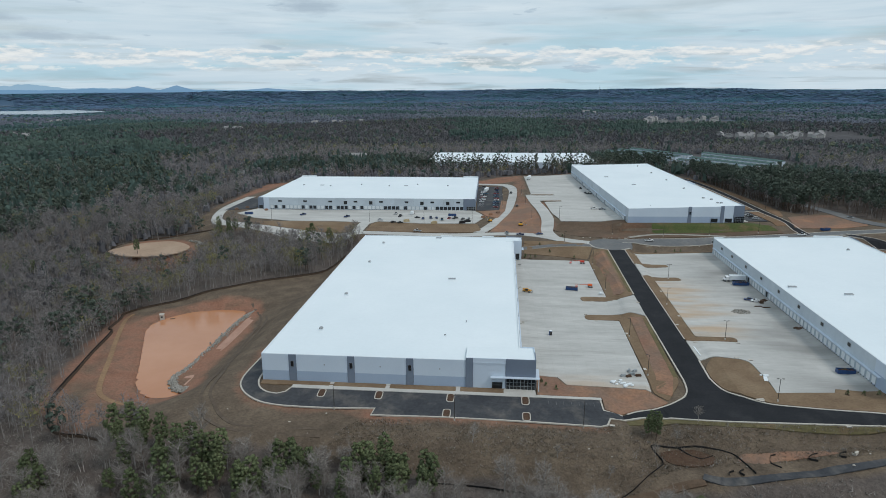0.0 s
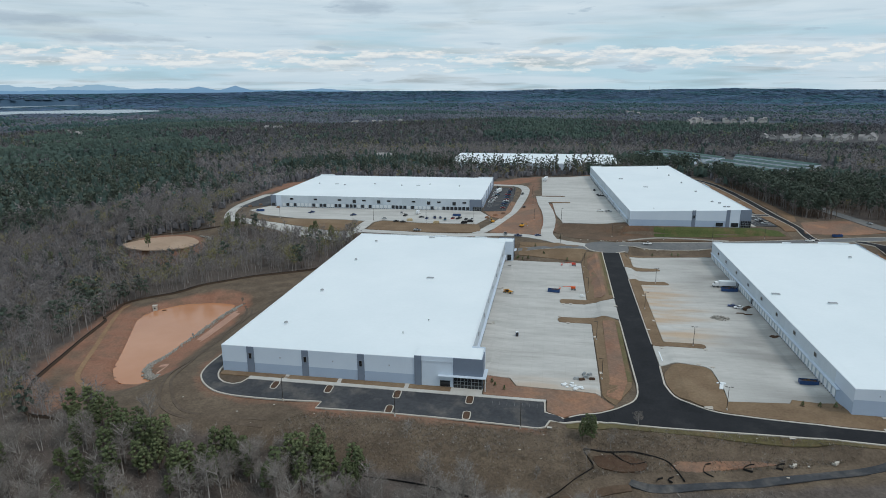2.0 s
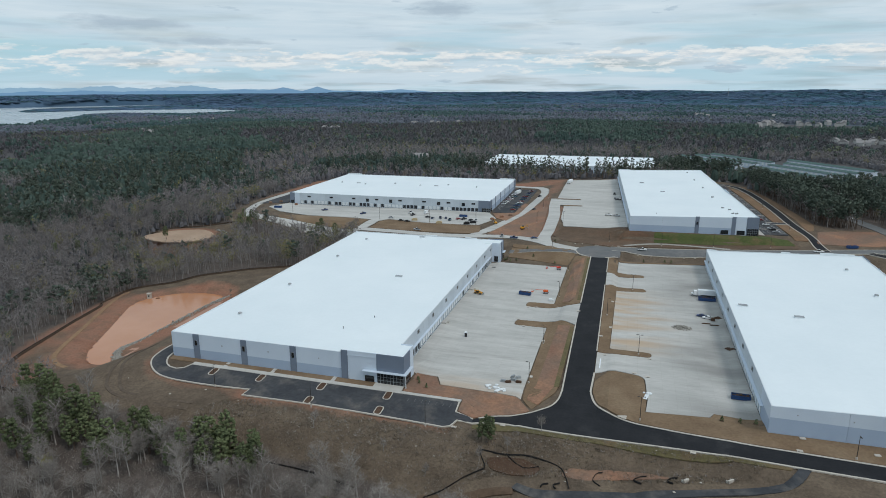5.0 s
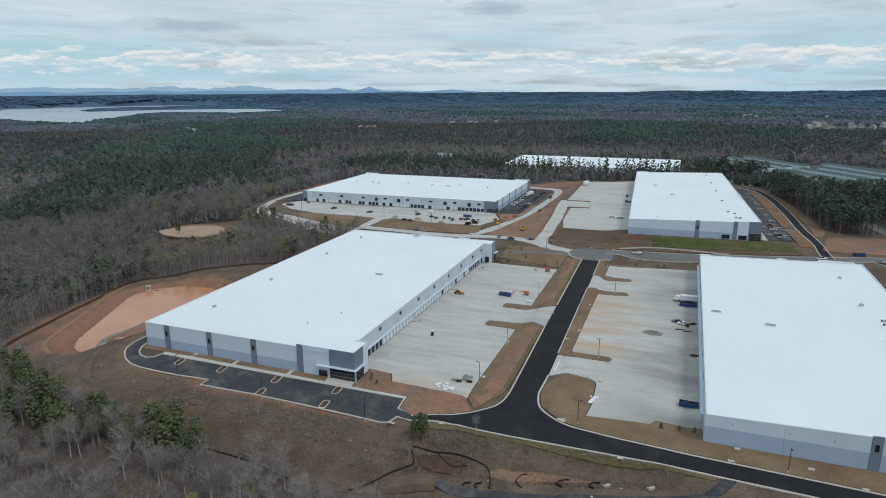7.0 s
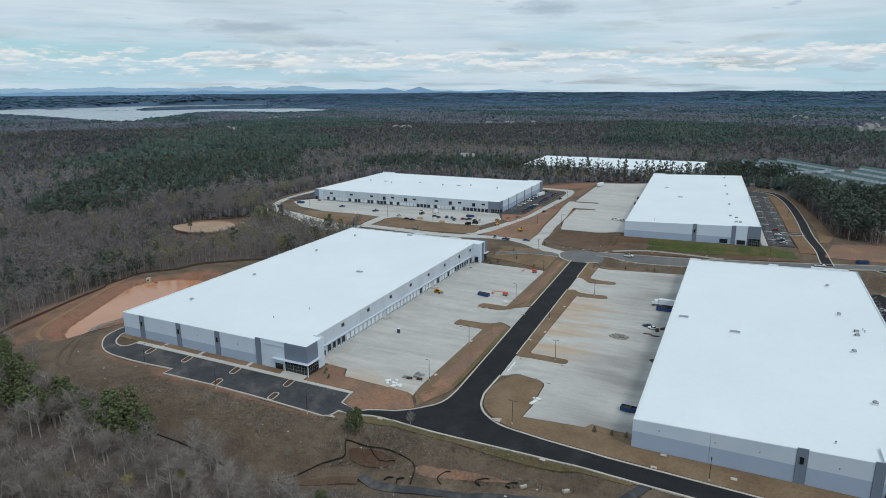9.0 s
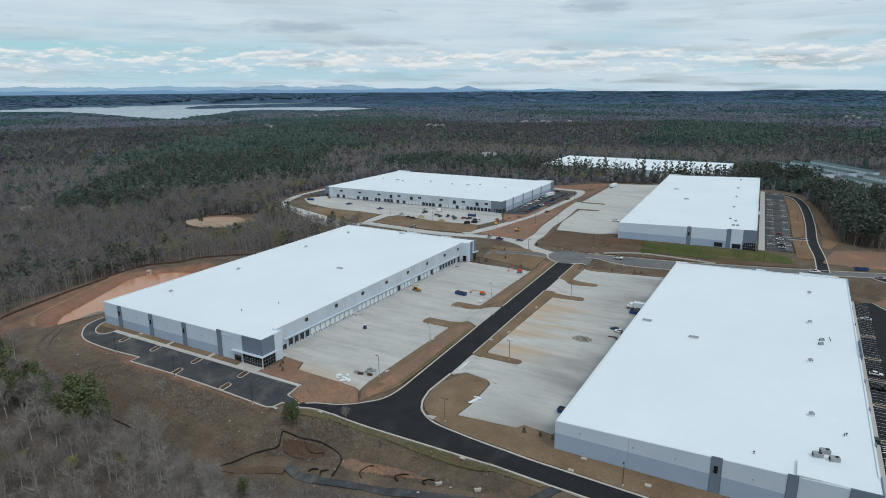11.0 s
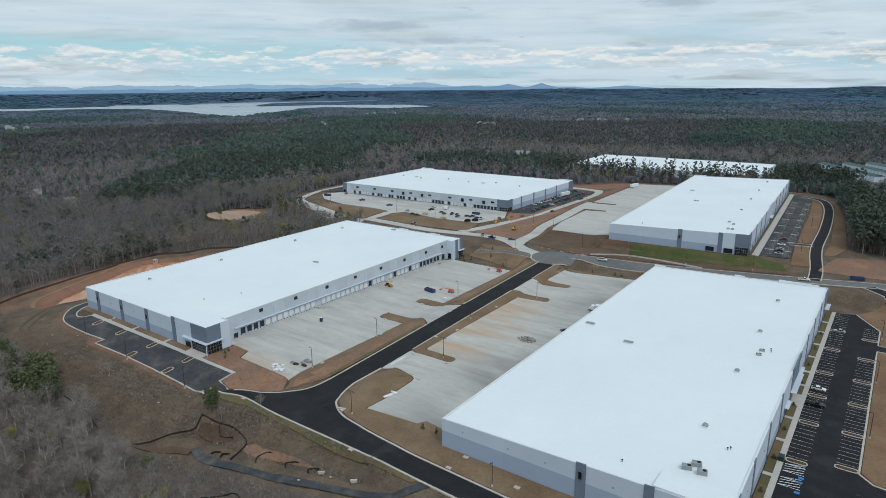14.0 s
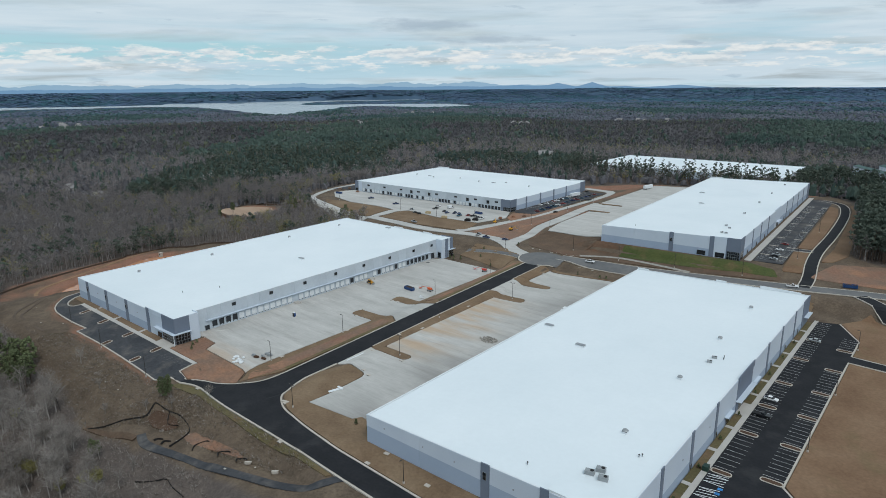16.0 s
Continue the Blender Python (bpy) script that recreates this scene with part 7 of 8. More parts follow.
for i in range(8):
    c, rgb = SHADES[rc.randrange(6)]
    park("pickup" if i % 2 else "saloon", c, rgb, -62 + 5.2 * i + rc.uniform(-0.8, 0.8), 503 + rc.uniform(-2, 6), 80 + rc.uniform(-25, 25), 0.22)
for i, (c, rgb) in enumerate((("white", WHITE), ("silver", SILVER), ("black", BLACK))):
    park("saloon", c, rgb, (262, 276, 252)[i], (571, 520, 640)[i], (102, 115, 98)[i], 0.6)


# ---- site machines and boxes ----
ORANGE, YELLOW = plain("orange_machine_paint", (0.62, 0.10, 0.02), 0.45), plain("yellow_machine_paint", (0.62, 0.30, 0.02), 0.45)
RED_M = plain("red_machine_paint", (0.55, 0.05, 0.03), 0.45)
BLUE = plain("blue_container_paint", (0.02, 0.06, 0.17), 0.5)


def at(x, y, rot, lift=0.12):
    return pose(x, y, gz(x, y) + lift, 0, 0, rot)


def dumpster(x, y, rot, long=6.6, label="dark blue open roll-off skip on the concrete"):
    e = thing("skip", at(x, y, rot), label, "skip", "blue skips")
    h, w = long / 2, 1.2
    for nm, a in (("floor", (-h, h, -w, w, 0.15, 0.25)), ("side", (-h, h, -w, -w + 0.08, 0.2, 1.75)), ("side", (-h, h, w - 0.08, w, 0.2, 1.75)), ("end", (-h, -h + 0.08, -w, w, 0.2, 1.75)), ("end", (h - 0.08, h, -w, w, 0.2, 1.75))):
        part(nm, boxed(*a), BLUE, e)
    for k in range(int(long / 0.9)):
        x_ = -h + 0.45 + 0.9 * k
        for y_ in (-w - 0.07, w):
            part("rib", boxed(x_ - 0.05, x_ + 0.05, y_, y_ + 0.07, 0.2, 1.75), BLUE, e)
    bm = bmesh.new()
    for k in range(5):
        box(bm, -h + 0.4 + k * long / 5.6, -h + 1.4 + k * long / 5.6, -0.9, 0.8, 0.9, 1.35 + 0.25 * (k % 3), bevel=0.1)
    part("rubble", bm, M["mulch"], e, "builder's waste")
    return e


dumpster(41, 347.3, -8)
dumpster(137.6, 245.2, -3)
dumpster(136.6, 357.6, -2, 8.5, "long blue open container backed to the dock")
dumpster(236.6, 475.8, 16)
for x, y, r in ((-214, 516, 10), (-40, 520, 0)):
    dumpster(x, y, r)


def boom_lift(x, y, rot, mat, colour):
    e = thing("boom_lift", at(x, y, rot), f"{colour} boom lift with lowered jib on the concrete", "boom lift", "boom lifts")
    part("chassis", boxed(-1.3, 1.3, -1.0, 1.0, 0.45, 0.95, bevel=0.08), M["steel"], e)
    for a in (-0.9, 0.9):
        for b in (-1.0, 1.0):
            wheel(e, a, b, 0.45, 0.35)
    part("turret", boxed(-1.5, 1.1, -0.85, 0.85, 0.95, 2.0, bevel=0.12), mat, e)
    part("boom", tubed((1.0, 0, 2.0), (-6.0, 0, 1.6), 0.2, 0.15, 6), mat, e)
    part("jib", tubed((-6.0, 0, 1.6), (-7.2, 0, 1.0), 0.12, 0.12, 6), M["steel"], e)
    b = part("basket", boxed(-8.2, -7.1, -0.9, 0.9, 0.4, 0.5), mat, e)
    for p in ((-8.15, -0.85), (-8.15, 0.85), (-7.15, -0.85), (-7.15, 0.85)):
        part("rail_post", tubed((p[0], p[1], 0.5), (p[0], p[1], 1.5), 0.04, 0.04, 5), mat, b)
    part("rail", boxed(-8.2, -7.1, -0.9, -0.84, 1.44, 1.52), mat, b)
    part("rail", boxed(-8.2, -7.1, 0.84, 0.9, 1.44, 1.52), mat, b)
    return e


boom_lift(52.0, 352.6, -3, ORANGE, "orange")
boom_lift(53.6, 402.2, 0, RED_M, "red")


def telehandler(x, y, rot):
    e = thing("telehandler", at(x, y, rot), "yellow telescopic handler beside the docks", "telehandler")
    part("chassis", boxed(-2.4, 2.2, -0.8, 0.8, 0.6, 1.3, bevel=0.1), YELLOW, e)
    part("engine_cover", boxed(-1.6, 0.8, 0.3, 1.15, 1.1, 1.75, bevel=0.1), YELLOW, e)
    part("cab", boxed(-0.9, 0.7, -1.15, -0.25, 1.1, 2.4, bevel=0.12), M["glass"], e, "glazed cab")
    part("cab_roof", boxed(-0.95, 0.75, -1.2, -0.2, 2.4, 2.5), YELLOW, e)
    part("boom", tubed((-2.4, 0.05, 2.0), (3.0, 0.05, 1.3), 0.28, 0.22, 6), YELLOW, e)
    part("fork_frame", boxed(2.9, 3.2, -0.7, 0.7, 0.3, 1.3), M["steel"], e)
    for a in (-1.6, 1.5):
        for b in (-1.05, 1.05):
            wheel(e, a, b, 0.62, 0.4)
    return e


telehandler(15.6, 341, -8)


def semi(x, y, rot, cab_rgb, name="white"):
    e = thing("articulated_lorry", at(x, y, rot), "white lorry with silver box body backed to the dock", "lorry")
    t = part("trailer", boxed(-4.6, 4.4, -1.28, 1.28, 1.15, 3.8, bevel=0.05), M["coping"], e, "silver box trailer")
    part("skirt", boxed(-2, 2.8, -1.2, 1.2, 0.55, 1.15), M["rubber"], t)
    part("cab", boxed(4.6, 6.6, -1.2, 1.2, 0.8, 3.2, bevel=0.25), paint("white", WHITE), e)
    part("bonnet", boxed(6.4, 7.7, -0.95, 0.95, 0.8, 1.9, bevel=0.2), paint("white", WHITE), e)
    part("windscreen", boxed(6.5, 6.64, -1.0, 1.0, 2.0, 2.9), M["glass"], e)
    for a in (-3.8, -2.7, 4.9, 7.0):
        for b in (-1.05, 1.05):
            wheel(e, a, b, 0.5, 0.35)
    return e


semi(136.9, 364.6, 180, WHITE)


def trailer(x, y, rot):
    e = thing("box_trailer", at(x, y, rot), "white box trailer parked in the truck court", "trailer", "white trailers")
    part("body", boxed(-6.5, 6.5, -1.28, 1.28, 1.15, 4.0, bevel=0.05), M["white"], e)
    for a in (-5.6, -4.4):
        for b in (-1.05, 1.05):
            wheel(e, a, b, 0.5, 0.35)
    for b in (-0.8, 0.8):
        part("leg", boxed(4.0, 4.2, b - 0.1, b + 0.1, 0, 1.2), M["steel"], e)


trailer(31, 704, 80)
trailer(-14.5, 640, 80)


def toilet(x, y, rot):
    e = thing("portable_toilet", at(x, y, rot), "dark portable toilet with white roof", "portable toilet")
    part("cabin", boxed(-0.6, 0.6, -0.6, 0.6, 0, 2.0, bevel=0.04), BLUE, e)
    part("door", boxed(-0.45, 0.45, -0.64, -0.59, 0.1, 1.9), M["pole"], e)
    part("roof", boxed(-0.64, 0.64, -0.64, 0.64, 2.0, 2.25, bevel=0.08), M["white"], e, "white moulded roof")


toilet(24.3, 279.6, 12)


def crate_stack(x, y, rot, label, mat, sizes):
    e = thing("material_stack", at(x, y, rot), label, "building materials", "stacked materials")
    for nm, a in sizes:
        part(nm, boxed(*a, bevel=0.06), mat, e)
    return e


rb = random.Random(4)


def bag_heap(x, y, count, label, spread=2.2):
    e = thing("bag_heap", at(x, y, 20), label, "bags", "bag heaps")
    for k in range(count):
        bm = bmesh.new()
        a, b = rb.uniform(-spread, spread), rb.uniform(-spread, spread) * 0.7
        s = rb.uniform(0.45, 0.7)
        bmesh.ops.create_icosphere(bm, subdivisions=1, radius=s)
        for v in bm.verts:
            v.co = Vector((v.co.x * 1.3 + a, v.co.y + b, max(v.co.z * 0.8, -s * 0.5) + s * 0.5)) + Vector((rb.uniform(-.06, .06), rb.uniform(-.06, .06), 0))
        part("bag", bm, M["white"], e)


bag_heap(47.0, 232.5, 12, "heap of white wrapped bags on the concrete")
bag_heap(50.6, 230.6, 13, "heap of white wrapped bags on the concrete", 1.8)
bag_heap(104.6, 240.2, 6, "white bags beside the kerb", 1.2)
for i, (x, y, r) in enumerate(((52.2, 238.4, 20), (54.0, 240.6, -15), (55.4, 243.0, 40), (56.2, 239.4, 5), (53.2, 243.4, 70), (50.2, 238.6, 10))):
    crate_stack(x, y, r, "grey stack of pipes and boards on pallets", M["steel"] if i % 3 else M["mulch"],
                [("pallet", (-1.1, 1.1, -0.6, 0.6, 0, 0.18)), ("bundle", (-1.2, 1.2, -0.5, 0.5, 0.18, 0.6)), ("bundle", (-0.9, 1.0, -0.4, 0.35, 0.6, 0.85 + 0.1 * (i % 3)))])
crate_stack(136.5, 327.2, 5, "brown site bin beside the cars", M["mulch"], [("bin", (-0.8, 0.8, -0.7, 0.7, 0, 1.5))])
for x, y in ((133, 322), (136.5, 320.5)):
    crate_stack(x, y, 4, "low stack of boards near the dock", M["mulch"], [("board", (-2.0, 2.0, -0.3, 0.3, 0, 0.25)), ("board", (-1.6, 1.8, -0.25, 0.3, 0.25, 0.4))])
crate_stack(56.2, 340.6, 15, "white and blue site generator", M["white"], [("housing", (-1.0, 0.8, -0.6, 0.6, 0.2, 1.3)), ("tank", (0.8, 1.4, -0.5, 0.5, 0.2, 0.8))])
crate_stack(104.4, 238.0, 75, "long white panel lying by the kerb", M["white"], [("panel", (-2.6, 2.6, -0.7, 0.7, 0, 0.2))])
crate_stack(230.7, 272.0, 0, "green electrical transformer box with pale lid", plain("dark_green_cabinet_paint", (0.012, 0.04, 0.03), 0.5), [("cabinet", (-0.8, 0.8, -1.1, 1.1, 0, 1.5)), ("lid", (-0.85, 0.85, -1.15, 1.15, 1.5, 1.6))])
for x, y in ((-52, 489), (-75, 495), (-30, 492), (-26, 497)):
    crate_stack(x, y, 15, "tan stack of timber on the concrete", plain("pale_timber", (0.45, 0.36, 0.22), 0.8) if x < -40 else M["rubber"], [("block", (-2.4, 2.4, -1.0, 1.0, 0, 1.4)), ("block", (-1.5, 2.0, -0.8, 0.9, 1.4, 2.0))])
for x, y in ((-225, 540), (-232, 533), (-205, 533), (-8, 525), (-2, 532), (-14, 515)):
    crate_stack(x, y, 30, "red-brown stack of bricks on bare ground", M["clay"], [("block", (-1.5, 1.5, -1.2, 1.2, 0, 1.1)), ("block", (-1.0, 1.2, -0.9, 0.8, 1.1, 1.6))])


def excavator(x, y, rot):
    e = thing("excavator", at(x, y, rot), "small yellow excavator on bare clay", "excavator", "excavators")
    for b in (-1.0, 1.0):
        part("track", boxed(-1.5, 1.5, b - 0.25, b + 0.25, 0, 0.75, bevel=0.2), M["rubber"], e)
    part("house", boxed(-1.5, 1.0, -1.1, 1.1, 0.8, 1.9, bevel=0.1), YELLOW, e)
    part("cab", boxed(0.0, 1.2, 0.2, 1.1, 1.2, 2.7, bevel=0.1), M["glass"], e)
    part("arm", tubed((0.9, -0.3, 1.5), (3.4, -0.3, 3.2), 0.2, 0.16, 5), YELLOW, e)
    part("stick", tubed((3.4, -0.3, 3.2), (4.6, -0.3, 1.0), 0.14, 0.12, 5), YELLOW, e)
    part("bucket", boxed(4.2, 5.0, -0.8, 0.2, 0.3, 1.0, bevel=0.1), M["steel"], e)


excavator(16, 486, 30)
excavator(-8, 499, 120)


def heap(x, y, r, high, label, mat, seed, count=46):
    q = random.Random(seed)
    bm = bmesh.new()
    for k in range(count):
        a, d = q.uniform(0, 6.28), r * math.sqrt(q.random())
        s = q.uniform(0.3, 0.6)
        v = bmesh.ops.create_icosphere(bm, subdivisions=1, radius=s)["verts"]
        z = gz(x, y) + 0.15 + high * (1 - d / r) * q.random()
        for w in v:
            w.co = w.co * q.uniform(0.75, 1.2) + Vector((x + d * math.cos(a), y + d * math.sin(a) * 0.7, z))
    tagged(link_mesh("rubble_heap", bm, mat), label, "rubble", kind="stuff")


heap(121.5, 313.5, 4.4, 0.9, "grey heap of broken concrete on the yard", M["stone"], 2, 90)
heap(139.4, 331, 2.0, 0.8, "small dark heap against the dock wall", M["mulch"], 3)
heap(140.2, 292, 2.2, 0.5, "small dark heap against the dock wall", M["mulch"], 5)


# ---- lamps, signs and covers ----
def lamp_post(x, y, high=9.0, heads=1, rot=0.0):
    e = thing("street_lamp", at(x, y, rot, 0.05), "tall dark bronze lamp post on a concrete base", "street lamp", "lamp posts")
    part("base", tubed((0, 0, -0.3), (0, 0, 0.7), 0.32, 0.3, 10), M["kerb"], e, "round concrete base")
    part("pole", tubed((0, 0, 0.7), (0, 0, high), 0.12, 0.085, 6), M["pole"], e)
    for k in range(heads):
        s = 1 if k == 0 else -1
        part("arm", tubed((0, 0, high - 0.1), (s * 0.7, 0, high), 0.045, 0.045, 5), M["pole"], e)
        part("lamp_head", boxed(s * 0.95 - 0.45, s * 0.95 + 0.45, -0.2, 0.2, high - 0.05, high + 0.1, bevel=0.03), M["pole"], e)
    return e


for x, y, h, k, r in ((-59, 205.2, 9, 1, 90), (-14.8, 201.4, 9, 1, 90), (30, 200.6, 9, 1, 90), (60.1, 240.4, 9, 1, 180), (60.4, 280.5, 9, 1, 180), (59.8, 348, 9, 1, 180), (59.8, 400, 9, 1, 180),
                      (86.6, 320, 9, 1, 0), (101.6, 276.4, 9, 2, 0), (98.6, 366.2, 9, 2, 0), (102, 220.3, 9, 2, 0), (251.2, 400, 9, 1, 180), (251.4, 348.6, 9, 1, 180), (251.6, 301.5, 9, 1, 180), (251.6, 250, 9, 1, 180),
                      (165.5, 211.6, 8, 1, 270), (-185, 491.5, 10, 1, 90), (-104.5, 492, 10, 1, 90), (-60, 488.5, 10, 1, 90), (-22, 490.5, 10, 1, 90), (116.7, 456, 9, 1, 90), (81.9, 462, 9, 1, 90), (150, 460, 9, 1, 90), (186, 466, 9, 1, 90),
                      (205, 506, 9, 1, 180), (201, 590, 9, 1, 180), (46, 492, 10, 1, 0), (25, 500, 9, 1, 0), (22, 560, 9, 1, 0), (20, 610, 9, 1, 0), (2, 560, 9, 1, 180), (2, 620, 9, 1, 180), (45, 437, 8, 1, 0)):
    lamp_post(x, y, h, k, r)


def inlet(x, y, rot=0):
    e = thing("storm_inlet", at(x, y, rot, 0.12), "low concrete storm drain box with a black panel as its shaded mouth", "storm drain", "storm drains")
    part("lid", boxed(-0.9, 0.9, -0.6, 0.6, -0.2, 0.14, bevel=0.04), M["kerb"], e)
    # black panel instead of a slot, the slot's shade in its colour
    part("mouth", boxed(-0.7, 0.7, -0.66, -0.58, -0.05, 0.1), M["rubber"], e)


for x, y in ((96.6, 220.6), (84.9, 293.4), (88.6, 341), (88.9, 305), (60.2, 246), (59.9, 284), (56, 208.6), (118, 203.0), (40, 202), (72.4, 322), (100, 257), (105, 255), (88, 273.6), (106, 273), (48, 300), (46, 328), (50, 328.3), (62, 328.5), (44, 308.6), (60, 308.8),
             (150, 211.9), (185, 209.8), (59.6, 388), (89.2, 412)):
    inlet(x, y, 90 if x in (88.6, 88.9, 60.2, 59.9) else 0)
for x, y, r in ((15.3, 261, 1.5), (12.9, 395, 1.3)):
    bm = bmesh.new()
    bmesh.ops.create_circle(bm, cap_ends=True, segments=20, radius=r, matrix=Matrix.Translation((x, y, gz(x, y) + 0.125)))
    tagged(link_mesh("drain_apron", bm, M["asphalt_grey"]), "dark round apron about a yard drain", "drain", "yard drains")
crate_stack(172, 214.6, 4, "pale concrete pad under a wall outlet", M["kerb"], [("pad", (-0.9, 0.9, -0.6, 0.6, 0, 0.3))])
crate_stack(152, 218.2, 4, "pale concrete pad under a wall outlet", M["kerb"], [("pad", (-0.9, 0.9, -0.6, 0.6, 0, 0.3))])
crate_stack(96.1, 221.3, 15, "long pale slab lying on the grass", M["kerb"], [("slab", (-1.6, 1.6, -0.5, 0.5, 0, 0.25))])


# ---- roof plant ----
def roof_vent(wh, x, y, kind="fan"):
    p = wh.e.matrix_world @ Vector((x, y, wh.rz(x, y)))
    if kind == "fan":
        e = thing("roof_vent", Matrix.Translation(p), "round grey-hooded roof fan on a white upstand", "roof vent", "roof vents")
        part("upstand", boxed(-0.75, 0.75, -0.75, 0.75, -0.05, 0.7), M["coping"], e)
        part("hood", tubed((0, 0, 0.85), (0, 0, 1.3), 0.95, 0.65, 12), M["steel"], e, "grey round hood")
        part("louvre", boxed(-0.7, 0.7, -0.7, 0.7, 0.7, 0.9), M["rubber"], e)
    elif kind == "unit":
        s = 0.62 if wh is W3 or (wh is W2 and y > 300) else 0.9
        e = thing("air_conditioner", Matrix.Translation(p) @ pose(0, 0, 0, 0, 0, 15) @ Matrix.Diagonal((s, s, s, 1)), "grey rooftop air conditioning unit", "air conditioner", "rooftop units")
        part("casing", boxed(-1.4, 1.4, -0.9, 0.9, 0.15, 1.45, bevel=0.05), M["steel"], e)
        part("skid", boxed(-1.5, 1.5, -1.0, 1.0, -0.05, 0.15), M["coping"], e)
        part("fan", tubed((0.6, 0, 1.45), (0.6, 0, 1.6), 0.55, 0.55, 12), M["rubber"], e)
        part("coil", boxed(-1.43, -1.38, -0.8, 0.8, 0.3, 1.3), M["rubber"], e)
    elif kind == "hatch":
        e = thing("roof_hatch", Matrix.Translation(p), "long dark roof smoke hatch", "roof hatch", "roof hatches")
        part("frame", boxed(-1.9, 1.9, -0.9, 0.9, -0.05, 0.5), M["coping"], e)
        part("cover", boxed(-1.95, 1.95, -0.95, 0.95, 0.5, 0.8, bevel=0.1), M["steel"], e)
        part("grille", boxed(-1.6, 1.6, -0.6, 0.6, 0.8, 0.84), M["frame"], e)
    else:
        e = thing("vent_pipe", Matrix.Translation(p), "small grey vent pipe on the roof", "vent pipe", "vent pipes")
        part("pipe", tubed((0, 0, -0.05), (0, 0, 0.7), 0.16, 0.16, 8), M["steel"], e)
        part("cap", tubed((0, 0, 0.7), (0, 0, 0.85), 0.28, 0.2, 8), M["rubber"], e)


for y in (248.7, 294, 351.8, 396.6):
    roof_vent(W1, -75.4, y)
roof_vent(W1, -25, 323.2, "hatch")
roof_vent(W1, -41, 413, "hatch")
for x, y in ((-14, 262), (-22, 246)):
    roof_vent(W1, x, y, "pipe")
for x, y, k in ((212.4, 234.0, "unit"), (214.2, 236.8, "unit"), (216.4, 233.6, "unit"), (209.3, 226.6, "pipe"), (208.6, 228.8, "pipe"), (219.2, 249.4, "pipe"), (219.8, 250.2, "pipe"), (210.9, 258.8, "fan"), (210.4, 303.7, "fan"), (213.9, 323.3, "unit"), (214.2, 328, "unit"), (216.8, 330.8, "pipe"),
                (217.2, 328.6, "pipe"), (210, 348, "fan"), (209.5, 393, "fan"), (168.8, 310, "hatch"), (147.6, 322, "hatch"), (197, 228, "pipe")):
    roof_vent(W2, x + 0.35, y - 0.9, k)
inv3 = W3.e.matrix_world.inverted()
for x, y, k in ((120.8, 588.6, "hatch"), (158.4, 564.1, "unit"), (160.7, 516, "unit"), (164.7, 509.3, "unit"), (164.8, 494, "unit"), (167.3, 493.6, "unit"), (155.5, 613, "fan"), (152.4, 662, "fan"), (149.6, 717, "fan"), (113.2, 486, "pipe"), (104, 640, "hatch")):
    q = inv3 @ Vector((x, y, 0))
    roof_vent(W3, q.x, q.y, k)
inv4 = W4.e.matrix_world.inverted()
for x, y, k in ((-195, 613, "fan"), (-176.6, 613, "hatch"), (-166.8, 608, "fan"), (-138, 618, "fan"), (-109, 612, "fan"), (-92.8, 614.8, "hatch"), (-82.3, 622, "fan"), (-51.7, 616, "fan")):
    q = inv4 @ Vector((x, y, 0))
    roof_vent(W4, q.x, q.y, k)


# ---- fences, stones, planting ----
M["black_cloth"] = plain("black_fence_cloth", (0.016, 0.015, 0.015), 0.9)
M["brown_cloth"] = plain("brown_fence_cloth", (0.075, 0.05, 0.035), 0.9)


def silt_fence(line, mat, high=0.8, step=4.0, label="black silt fence on wooden stakes"):
    pts = [Vector((*p, 0)) for p in curve_line(line, 3)]
    e = thing("silt_fence", Matrix(), label, "silt fence", "silt fences")
    bm = bmesh.new()
    vs = []
    for p in pts:
        z = gz(p.x, p.y)
        vs.append([bm.verts.new((p.x, p.y, z - 0.1)), bm.verts.new((p.x, p.y, z + high)), bm.verts.new((p.x + 0.12, p.y + 0.12, z + high)), bm.verts.new((p.x + 0.25, p.y + 0.25, z - 0.1))])
    for a, b in zip(vs, vs[1:]):
        for i in range(3):
            bm.faces.new((a[i], b[i], b[i + 1], a[i + 1]))
    bmesh.ops.recalc_face_normals(bm, faces=bm.faces)
    part("cloth", bm, mat, e)
    d = 0.0
    for a, b in zip(pts, pts[1:]):
        d += (b - a).length
        if d > step:
            d = 0
            z = gz(b.x, b.y)
            part("stake", boxed(b.x - 0.04, b.x + 0.04, b.y - 0.09, b.y - 0.01, z - 0.2, z + high + 0.2), M["pine_bark"], e)


WOODLINE = [(-139, 187), (-148, 190.5), (-156, 192), (-166, 198), (-178.5, 216.5), (-184, 233), (-187, 245), (-192.3, 264.5), (-199, 291), (-204, 296), (-208, 313), (-213, 325), (-201, 329), (-181, 341), (-164, 352), (-148, 367), (-127.5, 379.7), (-112.4, 392.3), (-107, 420)]
silt_fence(WOODLINE, M["brown_cloth"], 1.1, 5, "long brown silt fence along the edge of the woods")
silt_fence([(x - 1.6, y + 1.2) for x, y in WOODLINE], M["black_cloth"], 0.8, 5, "second black silt fence along the woods")
silt_fence([(-300, 430), (-294, 450), (-253, 478), (-226, 476)], M["brown_cloth"], 1.0, 6, "brown silt fence round the second basin")
silt_fence([(-20.5, 176.6), (-1.5, 175.6), (16, 172)], M["black_cloth"], 0.7)
silt_fence([(38, 173.5), (46, 180), (54, 187), (52, 192), (52, 194), (60.5, 194.6), (67.7, 195.2), (77, 193.4), (79.7, 189.7), (81.5, 183.5)], M["black_cloth"], 0.6)
